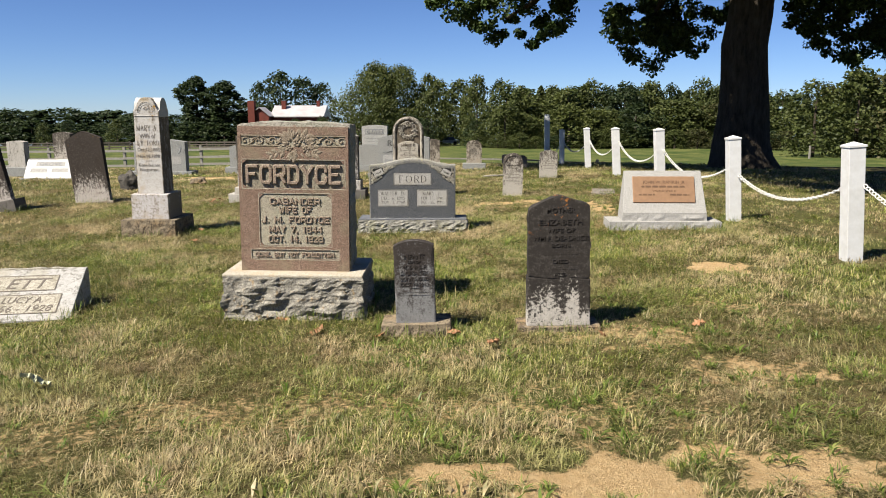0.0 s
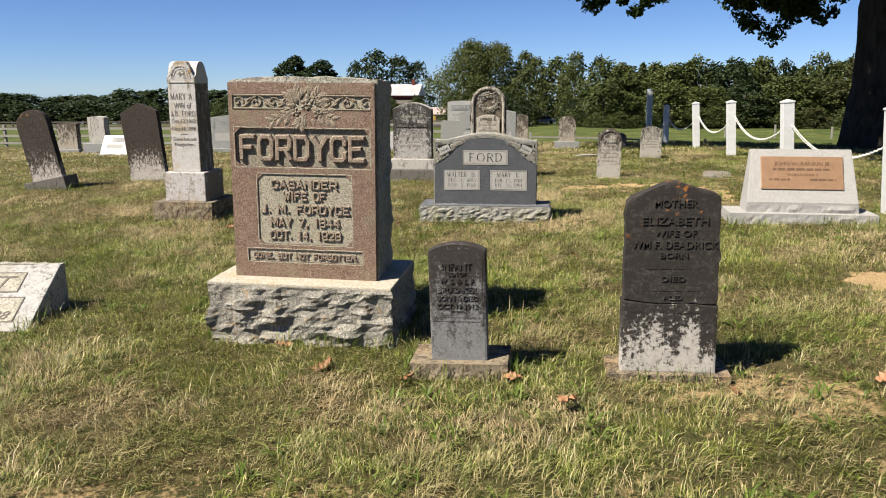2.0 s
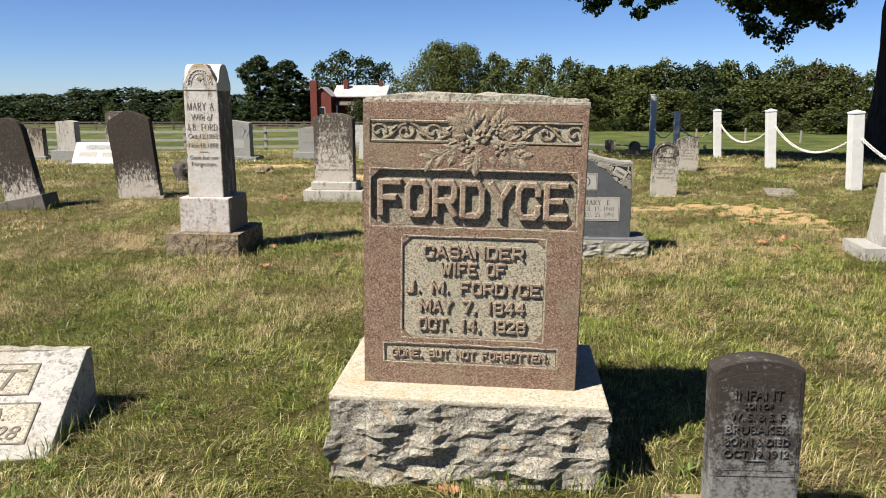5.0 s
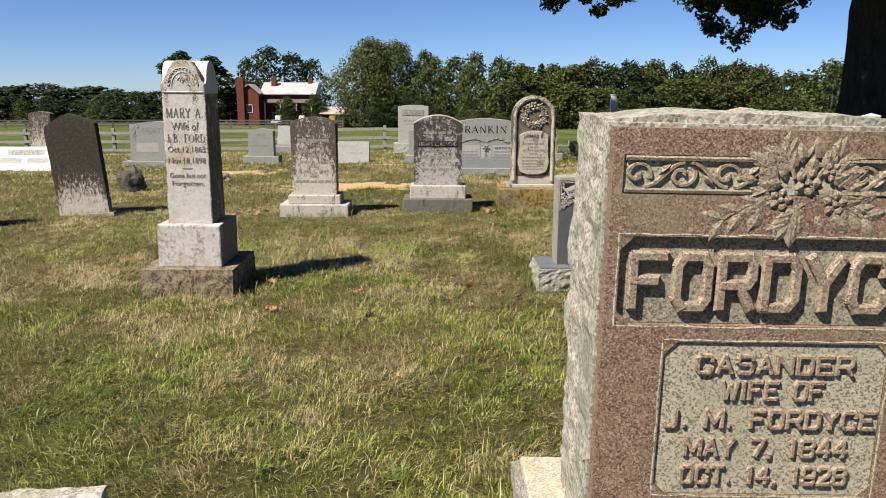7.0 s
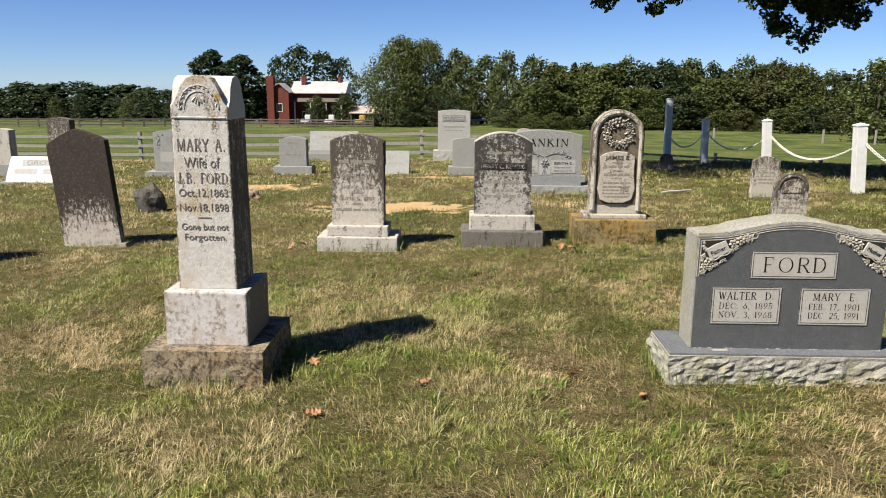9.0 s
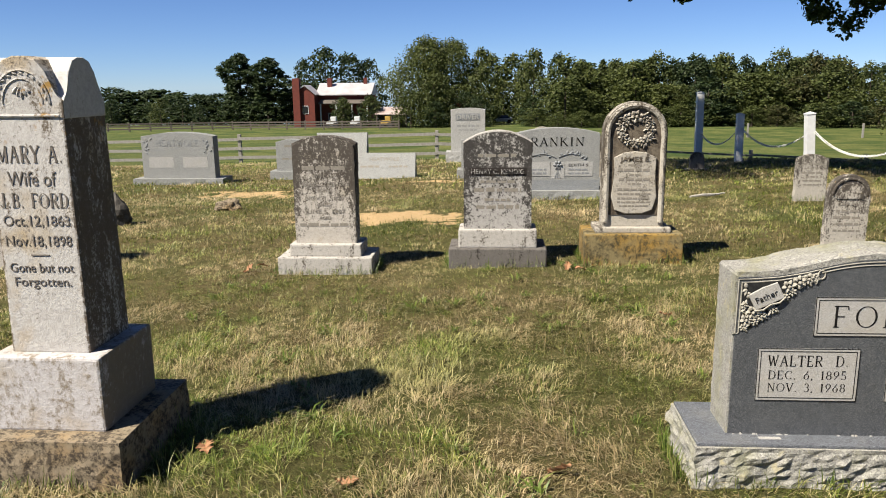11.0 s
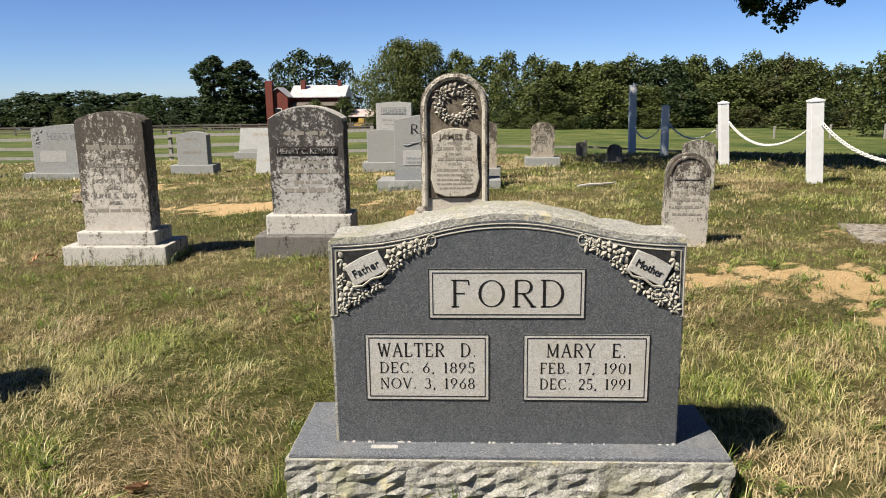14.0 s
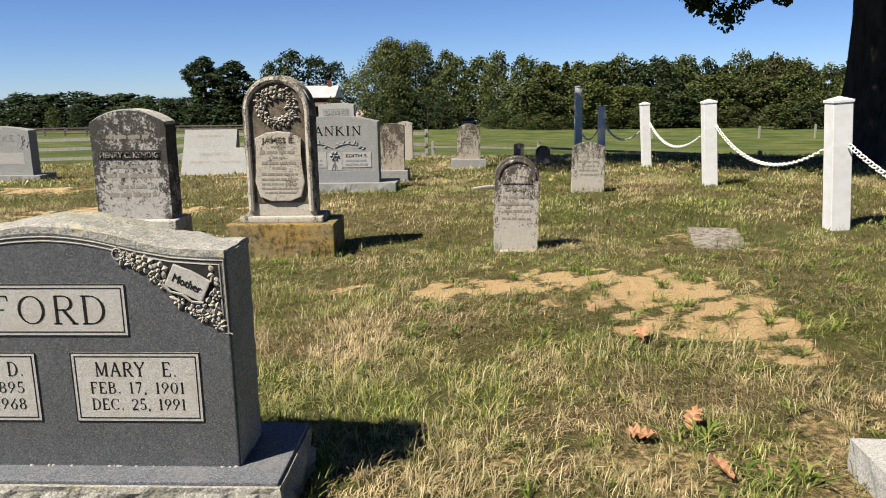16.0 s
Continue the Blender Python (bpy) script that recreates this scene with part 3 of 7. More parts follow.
# ---- gravestones ----
# square-cut block alphabet: each letter's strokes as runs of corners on a 0..1 by 0..1 field
BLOCK = {
    "F": (((0, 0), (0, 1), (1, 1)), ((0, 0.52), (0.75, 0.52))), "O": (((0.18, 0), (0.82, 0), (1, 0.18), (1, 0.82), (0.82, 1), (0.18, 1), (0, 0.82), (0, 0.18), (0.18, 0)),),
    "R": (((0, 0), (0, 1), (0.85, 1), (1, 0.85), (1, 0.6), (0.85, 0.45), (0, 0.45)), ((0.6, 0.45), (1, 0))), "D": (((0, 0), (0.78, 0), (1, 0.2), (1, 0.8), (0.78, 1), (0, 1), (0, 0)),),
    "Y": (((0, 1), (0.5, 0.5), (1, 1)), ((0.5, 0.5), (0.5, 0))), "C": (((1, 0.32), (1, 0.15), (0.82, 0), (0.18, 0), (0, 0.18), (0, 0.82), (0.18, 1), (0.82, 1), (1, 0.85), (1, 0.7)),),
    "E": (((1, 0), (0, 0), (0, 1), (1, 1)), ((0, 0.52), (0.75, 0.52))), "A": (((0, 0), (0.5, 1), (1, 0)), ((0.2, 0.32), (0.8, 0.32))),
    "S": (((0, 0.18), (0.15, 0), (0.85, 0), (1, 0.15), (1, 0.38), (0.85, 0.52), (0.15, 0.52), (0, 0.66), (0, 0.85), (0.15, 1), (0.85, 1), (1, 0.82)),),
    "N": (((0, 0), (0, 1), (1, 0), (1, 1)),), "W": (((0, 1), (0.25, 0), (0.5, 0.8), (0.75, 0), (1, 1)),), "I": (((0.5, 0), (0.5, 1)),),
    "J": (((0, 0.22), (0.15, 0), (0.7, 0), (0.9, 0.18), (0.9, 1)),), "M": (((0, 0), (0, 1), (0.5, 0.25), (1, 1), (1, 0)),), "G": (((1, 0.8), (0.82, 1), (0.18, 1), (0, 0.82), (0, 0.18), (0.18, 0), (0.85, 0), (1, 0.15), (1, 0.48), (0.6, 0.48)),),
    "B": (((0, 0), (0, 1), (0.8, 1), (0.95, 0.87), (0.95, 0.65), (0.8, 0.53), (0, 0.53)), ((0.8, 0.53), (1, 0.38), (1, 0.15), (0.85, 0), (0, 0))), "U": (((0, 1), (0, 0.18), (0.18, 0), (0.82, 0), (1, 0.18), (1, 1)),),
    "T": (((0, 1), (1, 1)), ((0.5, 1), (0.5, 0))), ".": (((0.45, 0.06), (0.55, 0.06)),), ",": (((0.5, 0.06), (0.4, -0.12)),), " ": (),
    "1": (((0.25, 0.8), (0.5, 1), (0.5, 0)),), "2": (((0, 0.8), (0.15, 1), (0.85, 1), (1, 0.85), (1, 0.62), (0, 0), (1, 0)),), "4": (((0.75, 0), (0.75, 1), (0, 0.32), (1, 0.32)),), "7": (((0, 1), (1, 1), (0.4, 0)),),
    "8": (((0.15, 0), (0.85, 0), (1, 0.15), (1, 0.4), (0.85, 0.52), (0.15, 0.52), (0, 0.66), (0, 0.87), (0.15, 1), (0.85, 1), (1, 0.87), (1, 0.66), (0.85, 0.52)), ((0.15, 0.52), (0, 0.4), (0, 0.15), (0.15, 0))),
    "9": (((0, 0.15), (0.15, 0), (0.85, 0), (1, 0.15), (1, 0.85), (0.85, 1), (0.15, 1), (0, 0.85), (0, 0.6), (0.15, 0.45), (1, 0.45)),),
}
NARROW = {" ": 0.7, ".": 0.3, ",": 0.3, "I": 0.3, "1": 0.55, "M": 1.25, "W": 1.3}


def block_letters(text, x, z, height, width, y, depth, weight):
    """Raised square-cut letters with chamfered edges, centred on x."""
    gap = 0.42
    total = sum(NARROW.get(c, 1.0) for c in text) + gap * (len(text) - 1)
    cell = width / total
    w = weight * height
    out, done, cursor = [], [], 0.0
    for c in text:
        cw = NARROW.get(c, 1.0) * cell
        for run in BLOCK[c]:
            pts = [Vector((x - width / 2 + cursor + u * cw, z + w / 2 + v * (height - w))) for u, v in run]
            for a, b in zip(pts, pts[1:]):
                d = (b - a).normalized()
                n = Vector((-d.y, d.x)) * w / 2
                a2, b2 = a - d * w * 0.32, b + d * w * 0.32
                lo = [a2 + n, a2 - n, b2 - n, b2 + n]
                k = 0.62
                e = d * w * 0.18
                hi = [a2 + n * k + e, a2 - n * k + e, b2 - n * k - e, b2 + n * k - e]
                bm = bmesh.new()
                nth = len(out) % 11 * 0.0003
                f = [bm.verts.new((p.x, y - depth - nth, p.y)) for p in hi]
                m = [bm.verts.new((p.x, y - depth * 0.7, p.y)) for p in lo]
                r = [bm.verts.new((p.x, y + 0.002, p.y)) for p in lo]
                bm.faces.new(f)
                for i in range(4):
                    j = (i + 1) % 4
                    bm.faces.new((m[i], m[j], f[j], f[i])), bm.faces.new((r[i], r[j], m[j], m[i]))
                bmesh.ops.recalc_face_normals(bm, faces=bm.faces[:])
                out.append(bm)
        cursor += cw + gap * cell
        if out:
            done.append(join(out))
        out = []
    return done


def red_monument():
    s = root("gravestone", -1.255, 5.71, "tall red granite gravestone with raised family name on a rock-faced base", "gravestone", lean=0.9, sink=0.02)
    base = part("base", rocky(-0.548, 0.548, 0.004, 0.74, -0.05, 0.365, 0.044, 7.5, 0.017, 3.1), ROCKFACE, s, "rock-faced pale granite base")
    part("base_top", box(-0.545, 0.545, 0.004, 0.745, 0.357, 0.382, 0.008), CREAM_TOP, base, "smooth pale top bed of the base")
    part("body", rocky(-0.435, 0.425, 0.232, 0.60, 0.378, 1.535, 0.017, 8, 0.024, 7.7, False), PITCHED, s, "pitched pale granite sides and top")
    part("margin", box(-0.438, 0.433, 0.207, 0.25, 0.38, 1.522, 0.002), PITCHED, s, "pale rough margin round the face")
    panels = [(-0.40, 0.395, 1.036, 1.256, 0.018), (-0.275, 0.285, 0.582, 0.994, 0.008), (-0.348, 0.345, 0.475, 0.55, 0.009), (-0.405, 0.40, 1.358, 1.45, 0.008)]

    def depth(x, z):
        for x0, x1, z0, z1, d in panels:
            if x0 < x < x1 and z0 < z < z1:
                return d
        return 0.0

    xs = [-0.43, 0.425] + [v for p in panels for v in p[:2]]
    zs = [0.378, 1.512] + [v for p in panels for v in p[2:4]]
    face = part("face", cells_face(xs, zs, depth, 0.16), RED_FACE, s, "smooth weathered red granite face")
    for q in ((-0.43, -0.426, 0.378, 1.512), (0.421, 0.425, 0.378, 1.512), (-0.426, 0.421, 1.508, 1.512)):
        part("edge", box(q[0], q[1], 0.1605, 0.2045, q[2], q[3], 0), RED_FACE, face)
    part("backing", box(-0.43, 0.425, 0.2035, 0.24, 0.378, 1.512, 0.0), RED_FACE, face)
    for x0, x1, z0, z1, d in panels[:2]:
        c = 0.034
        for cx, cz, sx, sz in ((x0, z0, 1, 1), (x1, z0, -1, 1), (x1, z1, -1, -1), (x0, z1, 1, -1)):
            tri = [(cx, cz), (cx + sx * c, cz), (cx, cz + sz * c)]
            part("corner", outline(tri if sx * sz > 0 else tri[::-1], 0.1605, 0.16 + d, 0), RED_FACE, face)
    for x0, x1, z0, z1, d in panels:
        part("panel", box(x0 + 0.002, x1 - 0.002, 0.16 + d - 0.002, 0.16 + d + 0.0002, z0 + 0.002, z1 - 0.002, 0), NAME_GROUND if 1.0 < z0 < 1.3 else PANEL_GRANITE, face, "roughened grey-green panel ground")
        # pale weathered line creeping along the cut edges
        if z0 < 1.3:
            m = 0.004
            ring = nibbled([(x0 - m, z0 - m), (x1 + m, z0 - m), (x1 + m, z1 + m), (x0 - m, z1 + m)], 0.004, 0.02, z0)
            part("weathered_edge", tube([(u, 0.1602, v) for u, v in ring], 0.0035, 4, True, 0.35), PANEL_GRANITE, face, "pale weathered line round the panel")
    for i, c in enumerate("FORDYCE"):
        part("letter", block_letters(c, -0.003 + (i - 3) * 0.1075, 1.068, 0.152, 0.074, 0.1765, 0.019, 0.175)[0], LETTER_RED, face, "large raised granite letter")
    for text, z, w in (("CASANDER", 0.909, 0.385), ("WIFE OF", 0.841, 0.25), ("J. M. FORDYCE", 0.764, 0.53), ("MAY 7, 1844", 0.687, 0.41), ("OCT. 14, 1928", 0.611, 0.42)):
        for one in block_letters(text, 0.005, z, 0.055, w, 0.1665, 0.009, 0.20):
            part("letter", one, LETTER_RED, face)
    for one in block_letters("GONE, BUT NOT FORGOTTEN.", 0.0, 0.494, 0.036, 0.63, 0.1675, 0.008, 0.22):
        part("letter", one, LETTER_RED, face)
    # scroll band: beads, a running vine and three spirals a side
    for sx in (-1, 1):
        o = [tube([(sx * 0.40, 0.161, z), (sx * 0.10, 0.161, z)], 0.006, 5, False, 0.8) for z in (1.366, 1.442)]
        for i in range(3):
            cx = sx * (0.372 - 0.105 * i)
            turn = 1 if i % 2 else -1
            sp = [(cx + (0.004 + 0.0046 * q) * math.cos(q * sx * turn), 0.165, 1.404 + (0.004 + 0.0043 * q) * math.sin(q * turn)) for q in np.linspace(0, 6.6, 24)]
            o.append(tube(sp, [0.0075 - 0.002 * k / 23 for k in range(24)], 6, False, 1.1))
            wave = [(cx - sx * (0.02 + 0.09 * u), 0.165, 1.404 + turn * 0.029 * math.cos(math.pi * u)) for u in np.linspace(0, 1, 10)]
            o.append(tube(wave, 0.0065, 6, False, 1.1))
            o.append(leaf_relief(cx - sx * 0.05, 1.404, 0.164, 0.04, 0.018, 0.7 * turn * sx + (0 if sx < 0 else math.pi), 0.009))
        part("ornament", join(o), CARVED_RED, face, "carved vine scroll band")
    # rose spray over the middle of the band
    rnd = random.Random(5)
    orn = []
    for k in range(44):
        ang = rnd.uniform(0, 2 * math.pi)
        r = rnd.uniform(0.25, 1.0)
        cx, cz = 0.015 + 0.15 * r * math.cos(ang), 1.372 + 0.085 * r * math.sin(ang)
        size = rnd.uniform(0.042, 0.08) * (1.25 - 0.5 * r)
        orn.append(leaf_relief(cx, cz, 0.1595, size, size * rnd.uniform(0.42, 0.62), ang + rnd.uniform(-0.7, 0.7), rnd.uniform(0.006, 0.012)))
    for (ax, az), (bx, bz) in (((-0.02, 1.36), (-0.16, 1.30)), ((0.03, 1.34), (0.0, 1.295)), ((0.07, 1.35), (0.17, 1.31)), ((0.05, 1.40), (0.10, 1.445)), ((0.0, 1.40), (-0.03, 1.45))):
        orn.append(tube([(ax + (bx - ax) * u, 0.160, az + (bz - az) * u + 0.012 * math.sin(3 * u)) for u in np.linspace(0, 1, 6)], 0.005, 5))
        for u in (0.35, 0.7, 1.0):
            for q in (-0.65, 0.65):
                orn.append(leaf_relief(ax + (bx - ax) * u, az + (bz - az) * u, 0.1595, 0.062, 0.030, math.atan2(bz - az, bx - ax) + q, 0.008))
    for cx, cz, r in ((0.03, 1.392, 0.034), (-0.03, 1.35, 0.028), (0.10, 1.342, 0.030), (0.085, 1.418, 0.024)):
        orn += flower(cx, cz, 0.154, r, 5, cx * 40)
    spray = join(orn)
    for v in spray.verts:
        v.co.y = 0.16 + (v.co.y - 0.16) * 0.42
    part("ornament", spray, CARVED_RED, face, "carved rose spray in low relief")


def infant_stone():
    s = root("gravestone", -0.27, 5.28, "small dark weathered marble gravestone on a rough brown base", "gravestone", lean=-1.5, sink=0.02)
    part("base", rocky(-0.25, 0.25, 0.0, 0.3, 0.0, 0.11, 0.018, 11, 0.03, 1.3), BROWN_STONE, s, "rough brown sandstone base")
    die = part("die", outline(segment_top(0.145, 0.09, 0.68, 0.715), 0.06, 0.155, 0.012), INFANT_STONE, s)
    part("panel", outline(segment_top(0.128, 0.315, 0.645, 0.675), 0.0575, 0.064, 0.002), INFANT_STONE, die)
    y = 0.0575
    for text, z, h, w in (("INFANT", 0.588, 0.033, 0.15), ("SON OF", 0.556, 0.018, 0.09), ("W. S. & S. F.", 0.515, 0.026, 0.18), ("BRUBAKER", 0.47, 0.028, 0.20),
                          ("BORN & DIED", 0.428, 0.026, 0.205), ("OCT 19 1912", 0.386, 0.026, 0.205)):
        part("inscription", letters(text, 0, z, h, w, y, 0.005, 0.0), INFANT_STONE, die)
    part("inscription", join([box(-0.03, 0.03, y - 0.004, y, 0.372, 0.3745, 0), bars([(-0.095, 0.095, 0.338, 0.016)], y)]), INFANT_STONE, die)


def mother_stone():
    s = root("gravestone", 0.775, 5.34, "black-stained white marble gravestone, cracked across and mended", "gravestone", lean=-1.0, sink=0.02)
    part("base", rocky(-0.30, 0.30, 0.0, 0.28, 0.0, 0.055, 0.012, 12, 0.04, 5.5), BROWN_STONE, s, "thin pale base slab")
    low = part("lower_slab", outline([(-0.235, 0.05), (0.23, 0.05), (0.228, 0.40), (0.1, 0.41), (-0.05, 0.405), (-0.233, 0.425)], 0.045, 0.15, 0.012), STAINED, s)
    pts = [(-0.226, 0.432), (-0.05, 0.412), (0.1, 0.417), (0.223, 0.407), (0.218, 0.935)]
    pts += [(0.2, 0.955), (0.13, 0.97), (0.07, 0.995), (0.02, 1.012), (-0.02, 1.012), (-0.07, 0.992), (-0.13, 0.962), (-0.19, 0.94), (-0.218, 0.915)]
    up = part("upper_slab", outline(nibbled(pts, 0.006), 0.05, 0.148, 0.012), STAINED, s)
    for text, z, h, w in (("MOTHER", 0.893, 0.036, 0.20), ("ELIZABETH", 0.806, 0.038, 0.31), ("WIFE OF", 0.75, 0.03, 0.20), ("WM F. DEADRICK", 0.69, 0.036, 0.41), ("BORN", 0.642, 0.027, 0.13), ("DIED", 0.524, 0.027, 0.115), ("AGED", 0.432, 0.022, 0.09)):
        part("inscription", letters(text, 0.01, z, h, w, 0.05, 0.005, 0.004), STAINED, up)
    part("inscription", bars([(-0.12, 0.14, 0.585, 0.024), (-0.13, 0.14, 0.475, 0.022)], 0.05, 0.0018), STAINED, up)
    part("inscription", bars([(-0.18, 0.16, 0.365, 0.018), (-0.18, 0.17, 0.315, 0.016)], 0.045, 0.0018), STAINED, low)


def side_profile(pts, x0, x1, bevel=0.006):
    """A prism along x whose section is pts (y, z)."""
    bm = outline([(p[0], p[1]) for p in pts], -x1, -x0, bevel)
    for v in bm.verts:
        v.co = Vector((-v.co.y, v.co.x, v.co.z))
    bmesh.ops.recalc_face_normals(bm, faces=bm.faces[:])
    return bm


def tilt_onto(bm, y0, z0, slope):
    """Lays things made on the plane y = 0 (z measured up the slope) onto a slanting face that starts at y0, z0."""
    c, q = math.cos(slope), math.sin(slope)
    for v in bm.verts:
        y, z = v.co.y, v.co.z
        v.co = Vector((v.co.x, y0 + y * c + z * q, z0 - y * q + z * c))
    return bm


def slant_marker():
    s = root("gravestone", -3.69, 5.73, "low white slant gravestone with lichened lettered panels", "gravestone", rz=9.5)
    die = part("die", side_profile([(0, -0.12), (0.60, -0.12), (0.60, 0.30), (0.54, 0.33), (0.0, 0.02)], -0.66, 0.62, 0.008), SLANT_MARBLE, s)
    sl = math.atan2(0.54, 0.31)
    part("top", rocky(-0.655, 0.615, 0.535, 0.597, 0.29, 0.325, 0.012, 12, 0.03, 2.6, False), SLANT_PANEL, die, "chipped lichened top edge")

    def framed(x0, x1, z0, z1):
        part("panel", tilt_onto(box(x0, x1, -0.003, 0.004, z0, z1, 0), 0, 0.02, sl), SLANT_PANEL, die, "lichened panel with cut border")
        t = 0.008
        for q in ((x0, x1, z0, z0 + t), (x0, x1, z1 - t, z1), (x0, x0 + t, z0 + t, z1 - t), (x1 - t, x1, z0 + t, z1 - t)):
            part("border", tilt_onto(box(q[0], q[1], -0.0045, 0, q[2], q[3], 0), 0, 0.02, sl), DARK_LETTER, die)

    framed(-0.46, 0.43, 0.345, 0.535)
    framed(-0.08, 0.50, 0.075, 0.30)
    part("inscription", tilt_onto(letters("ETT", 0.21, 0.375, 0.125, 0.34, -0.003, 0.003, 0.0, 0.25), 0, 0.02, sl), DARK_LETTER, die)
    part("inscription", tilt_onto(letters("LUCY A.", 0.21, 0.20, 0.072, 0.32, -0.003, 0.003, 0, 0.25), 0, 0.02, sl), DARK_LETTER, die)
    part("inscription", tilt_onto(letters("1856 - 1928", 0.21, 0.10, 0.072, 0.50, -0.003, 0.003, 0, 0.25), 0, 0.02, sl), DARK_LETTER, die)


def flower(x, z, y, r, petals=6, spin=0.0):
    out = [leaf_relief(x + 0.25 * r * math.cos(spin + 2 * math.pi * i / petals), z + 0.25 * r * math.sin(spin + 2 * math.pi * i / petals), y,
                       0.8 * r, 0.75 * r, spin + 2 * math.pi * i / petals, 0.35 * r) for i in range(petals)]
    out.append(blob((x, y - 0.25 * r, z), (0.27 * r, 0.27 * r, 0.27 * r), 0, 0, 1))
    return out


def blue_monument():
    s = root("gravestone", -0.543, 9.955, "wide blue-grey granite family gravestone with curved top and light panels", "gravestone", sink=0.02)
    base = part("base", rocky(-0.724, 0.724, 0.0, 0.45, 0.0, 0.195, 0.026, 13, 0.018, 9.1), FORD_ROCK, s, "grey granite base with rock-faced sides")
    part("base_top", box(-0.716, 0.716, 0.012, 0.44, 0.193, 0.208, 0.004), BASE_TOP, base, "sawn dark top of the base")
    H = 0.567
    top = []
    for i in range(25):
        u = 1 - 2 * i / 24
        z = 0.895 + 0.075 * (0.5 + 0.5 * math.cos(math.pi * min(1.0, abs(u) * 1.15))) if abs(u) < 0.87 else 0.895
        top.append((H * u, z))
    die = part("die", outline([(-H, 0.205), (H, 0.205)] + top, 0.11, 0.34, 0.004), BLUE_GRANITE, s, "blue-grey granite slab")
    cap = []
    strip = rocky(-H, H, 0.1105, 0.345, 0.90, 0.925, 0.016, 9, 0.026, 2.2, False, True)
    for v in strip.verts:
        u = v.co.x / H
        z = 0.895 + 0.075 * (0.5 + 0.5 * math.cos(math.pi * min(1.0, abs(u) * 1.15))) if abs(u) < 0.87 else 0.895
        v.co.z += z - 0.905
    part("top", strip, FORD_ROCK, die, "rough pale rock-pitched top edge")
    part("edge", rocky(-H - 0.008, -H + 0.012, 0.113, 0.345, 0.205, 0.90, 0.004, 14, 0.03, 4), FORD_ROCK, die, "rough pitched side edge")
    part("edge", rocky(H - 0.012, H + 0.004, 0.125, 0.345, 0.205, 0.90, 0.004, 14, 0.03, 6), FORD_ROCK, die, "rough pitched side edge")
    y = 0.11

    def framed(x0, x1, z0, z1):
        part("panel", box(x0, x1, y - 0.002, y + 0.003, z0, z1, 0), STEELED, die, "light steeled granite panel")
        lines = []
        for o in (0.0, 0.012):
            a0, a1, b0, b1 = x0 + o, x1 - o, z0 + o, z1 - o
            t = 0.0024
            for q in ((a0, a1, b0, b0 + t), (a0, a1, b1 - t, b1), (a0, a0 + t, b0 + t, b1 - t), (a1 - t, a1, b0 + t, b1 - t)):
                lines.append(box(q[0], q[1], y - 0.0034, y - 0.0015, q[2], q[3], 0))
        part("border", join(lines), INK, die, "dark cut border lines")

    framed(-0.252, 0.252, 0.646, 0.812)
    framed(-0.466, -0.056, 0.362, 0.592)
    framed(0.056, 0.466, 0.362, 0.592)
    for c, lx, lw in (("F", -0.15, 0.062), ("O", -0.048, 0.086), ("R", 0.055, 0.075), ("D", 0.148, 0.08)):
        part("letter", serif_letters(c, lx, 0.686, 0.088, lw, y - 0.002, 0.85)[0], INK, die, "dark cut letter")
    for cx, rows in ((-0.261, (("WALTER  D.", 0.515, 0.045, 0.325), ("DEC. 6, 1895", 0.458, 0.036, 0.315), ("NOV. 3, 1968", 0.403, 0.036, 0.315))),
                     (0.261, (("MARY  E.", 0.515, 0.045, 0.26), ("FEB. 17, 1901", 0.458, 0.036, 0.30), ("DEC. 25, 1991", 0.403, 0.036, 0.30)))):
        for text, z, h, w in rows:
            for one in serif_letters(text, cx, z, h, w, y - 0.002):
                part("letter", one, INK, die)
    for sx in (-1, 1):
        # corner carving: dark ground, frame bead, book, flowers
        X = lambda a: sx * a
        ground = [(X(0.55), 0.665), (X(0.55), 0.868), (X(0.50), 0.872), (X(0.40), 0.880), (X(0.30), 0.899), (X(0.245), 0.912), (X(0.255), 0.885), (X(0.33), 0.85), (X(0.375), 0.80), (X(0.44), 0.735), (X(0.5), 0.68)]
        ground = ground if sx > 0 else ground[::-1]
        # thin near-black plate, much darker than the slab, behind the pale carving
        part("ornament", outline(ground, y - 0.002, y + 0.002, 0), CARVED_DARK, die, "near-black plate behind the corner carving")
        o = []
        for q in (0.0, 0.013):
            o.append(tube([(X(0.577 - q), y, 0.652), (X(0.565 - q), y - 0.001, 0.656), (X(0.563 - q), y - 0.001, 0.884 - q), (X(0.50), y - 0.001, 0.886 - q), (X(0.40), y - 0.001, 0.894 - q), (X(0.30), y - 0.001, 0.912 - q), (X(0.245), y - 0.001, 0.926 - q)], 0.0028, 5))
            o.append(tube([(X(0.24 * u), y - 0.001, 0.926 - q + 0.033 * (1 - u * u)) for u in np.linspace(0, 1, 8)], 0.0026, 5))
        o.append(tube([(X(0.24 + 0.014 * math.cos(a)), y - 0.002, 0.905 + 0.018 * math.sin(a)) for a in np.linspace(0, 2 * math.pi, 12)], 0.003, 5, True))
        rr = random.Random(3)
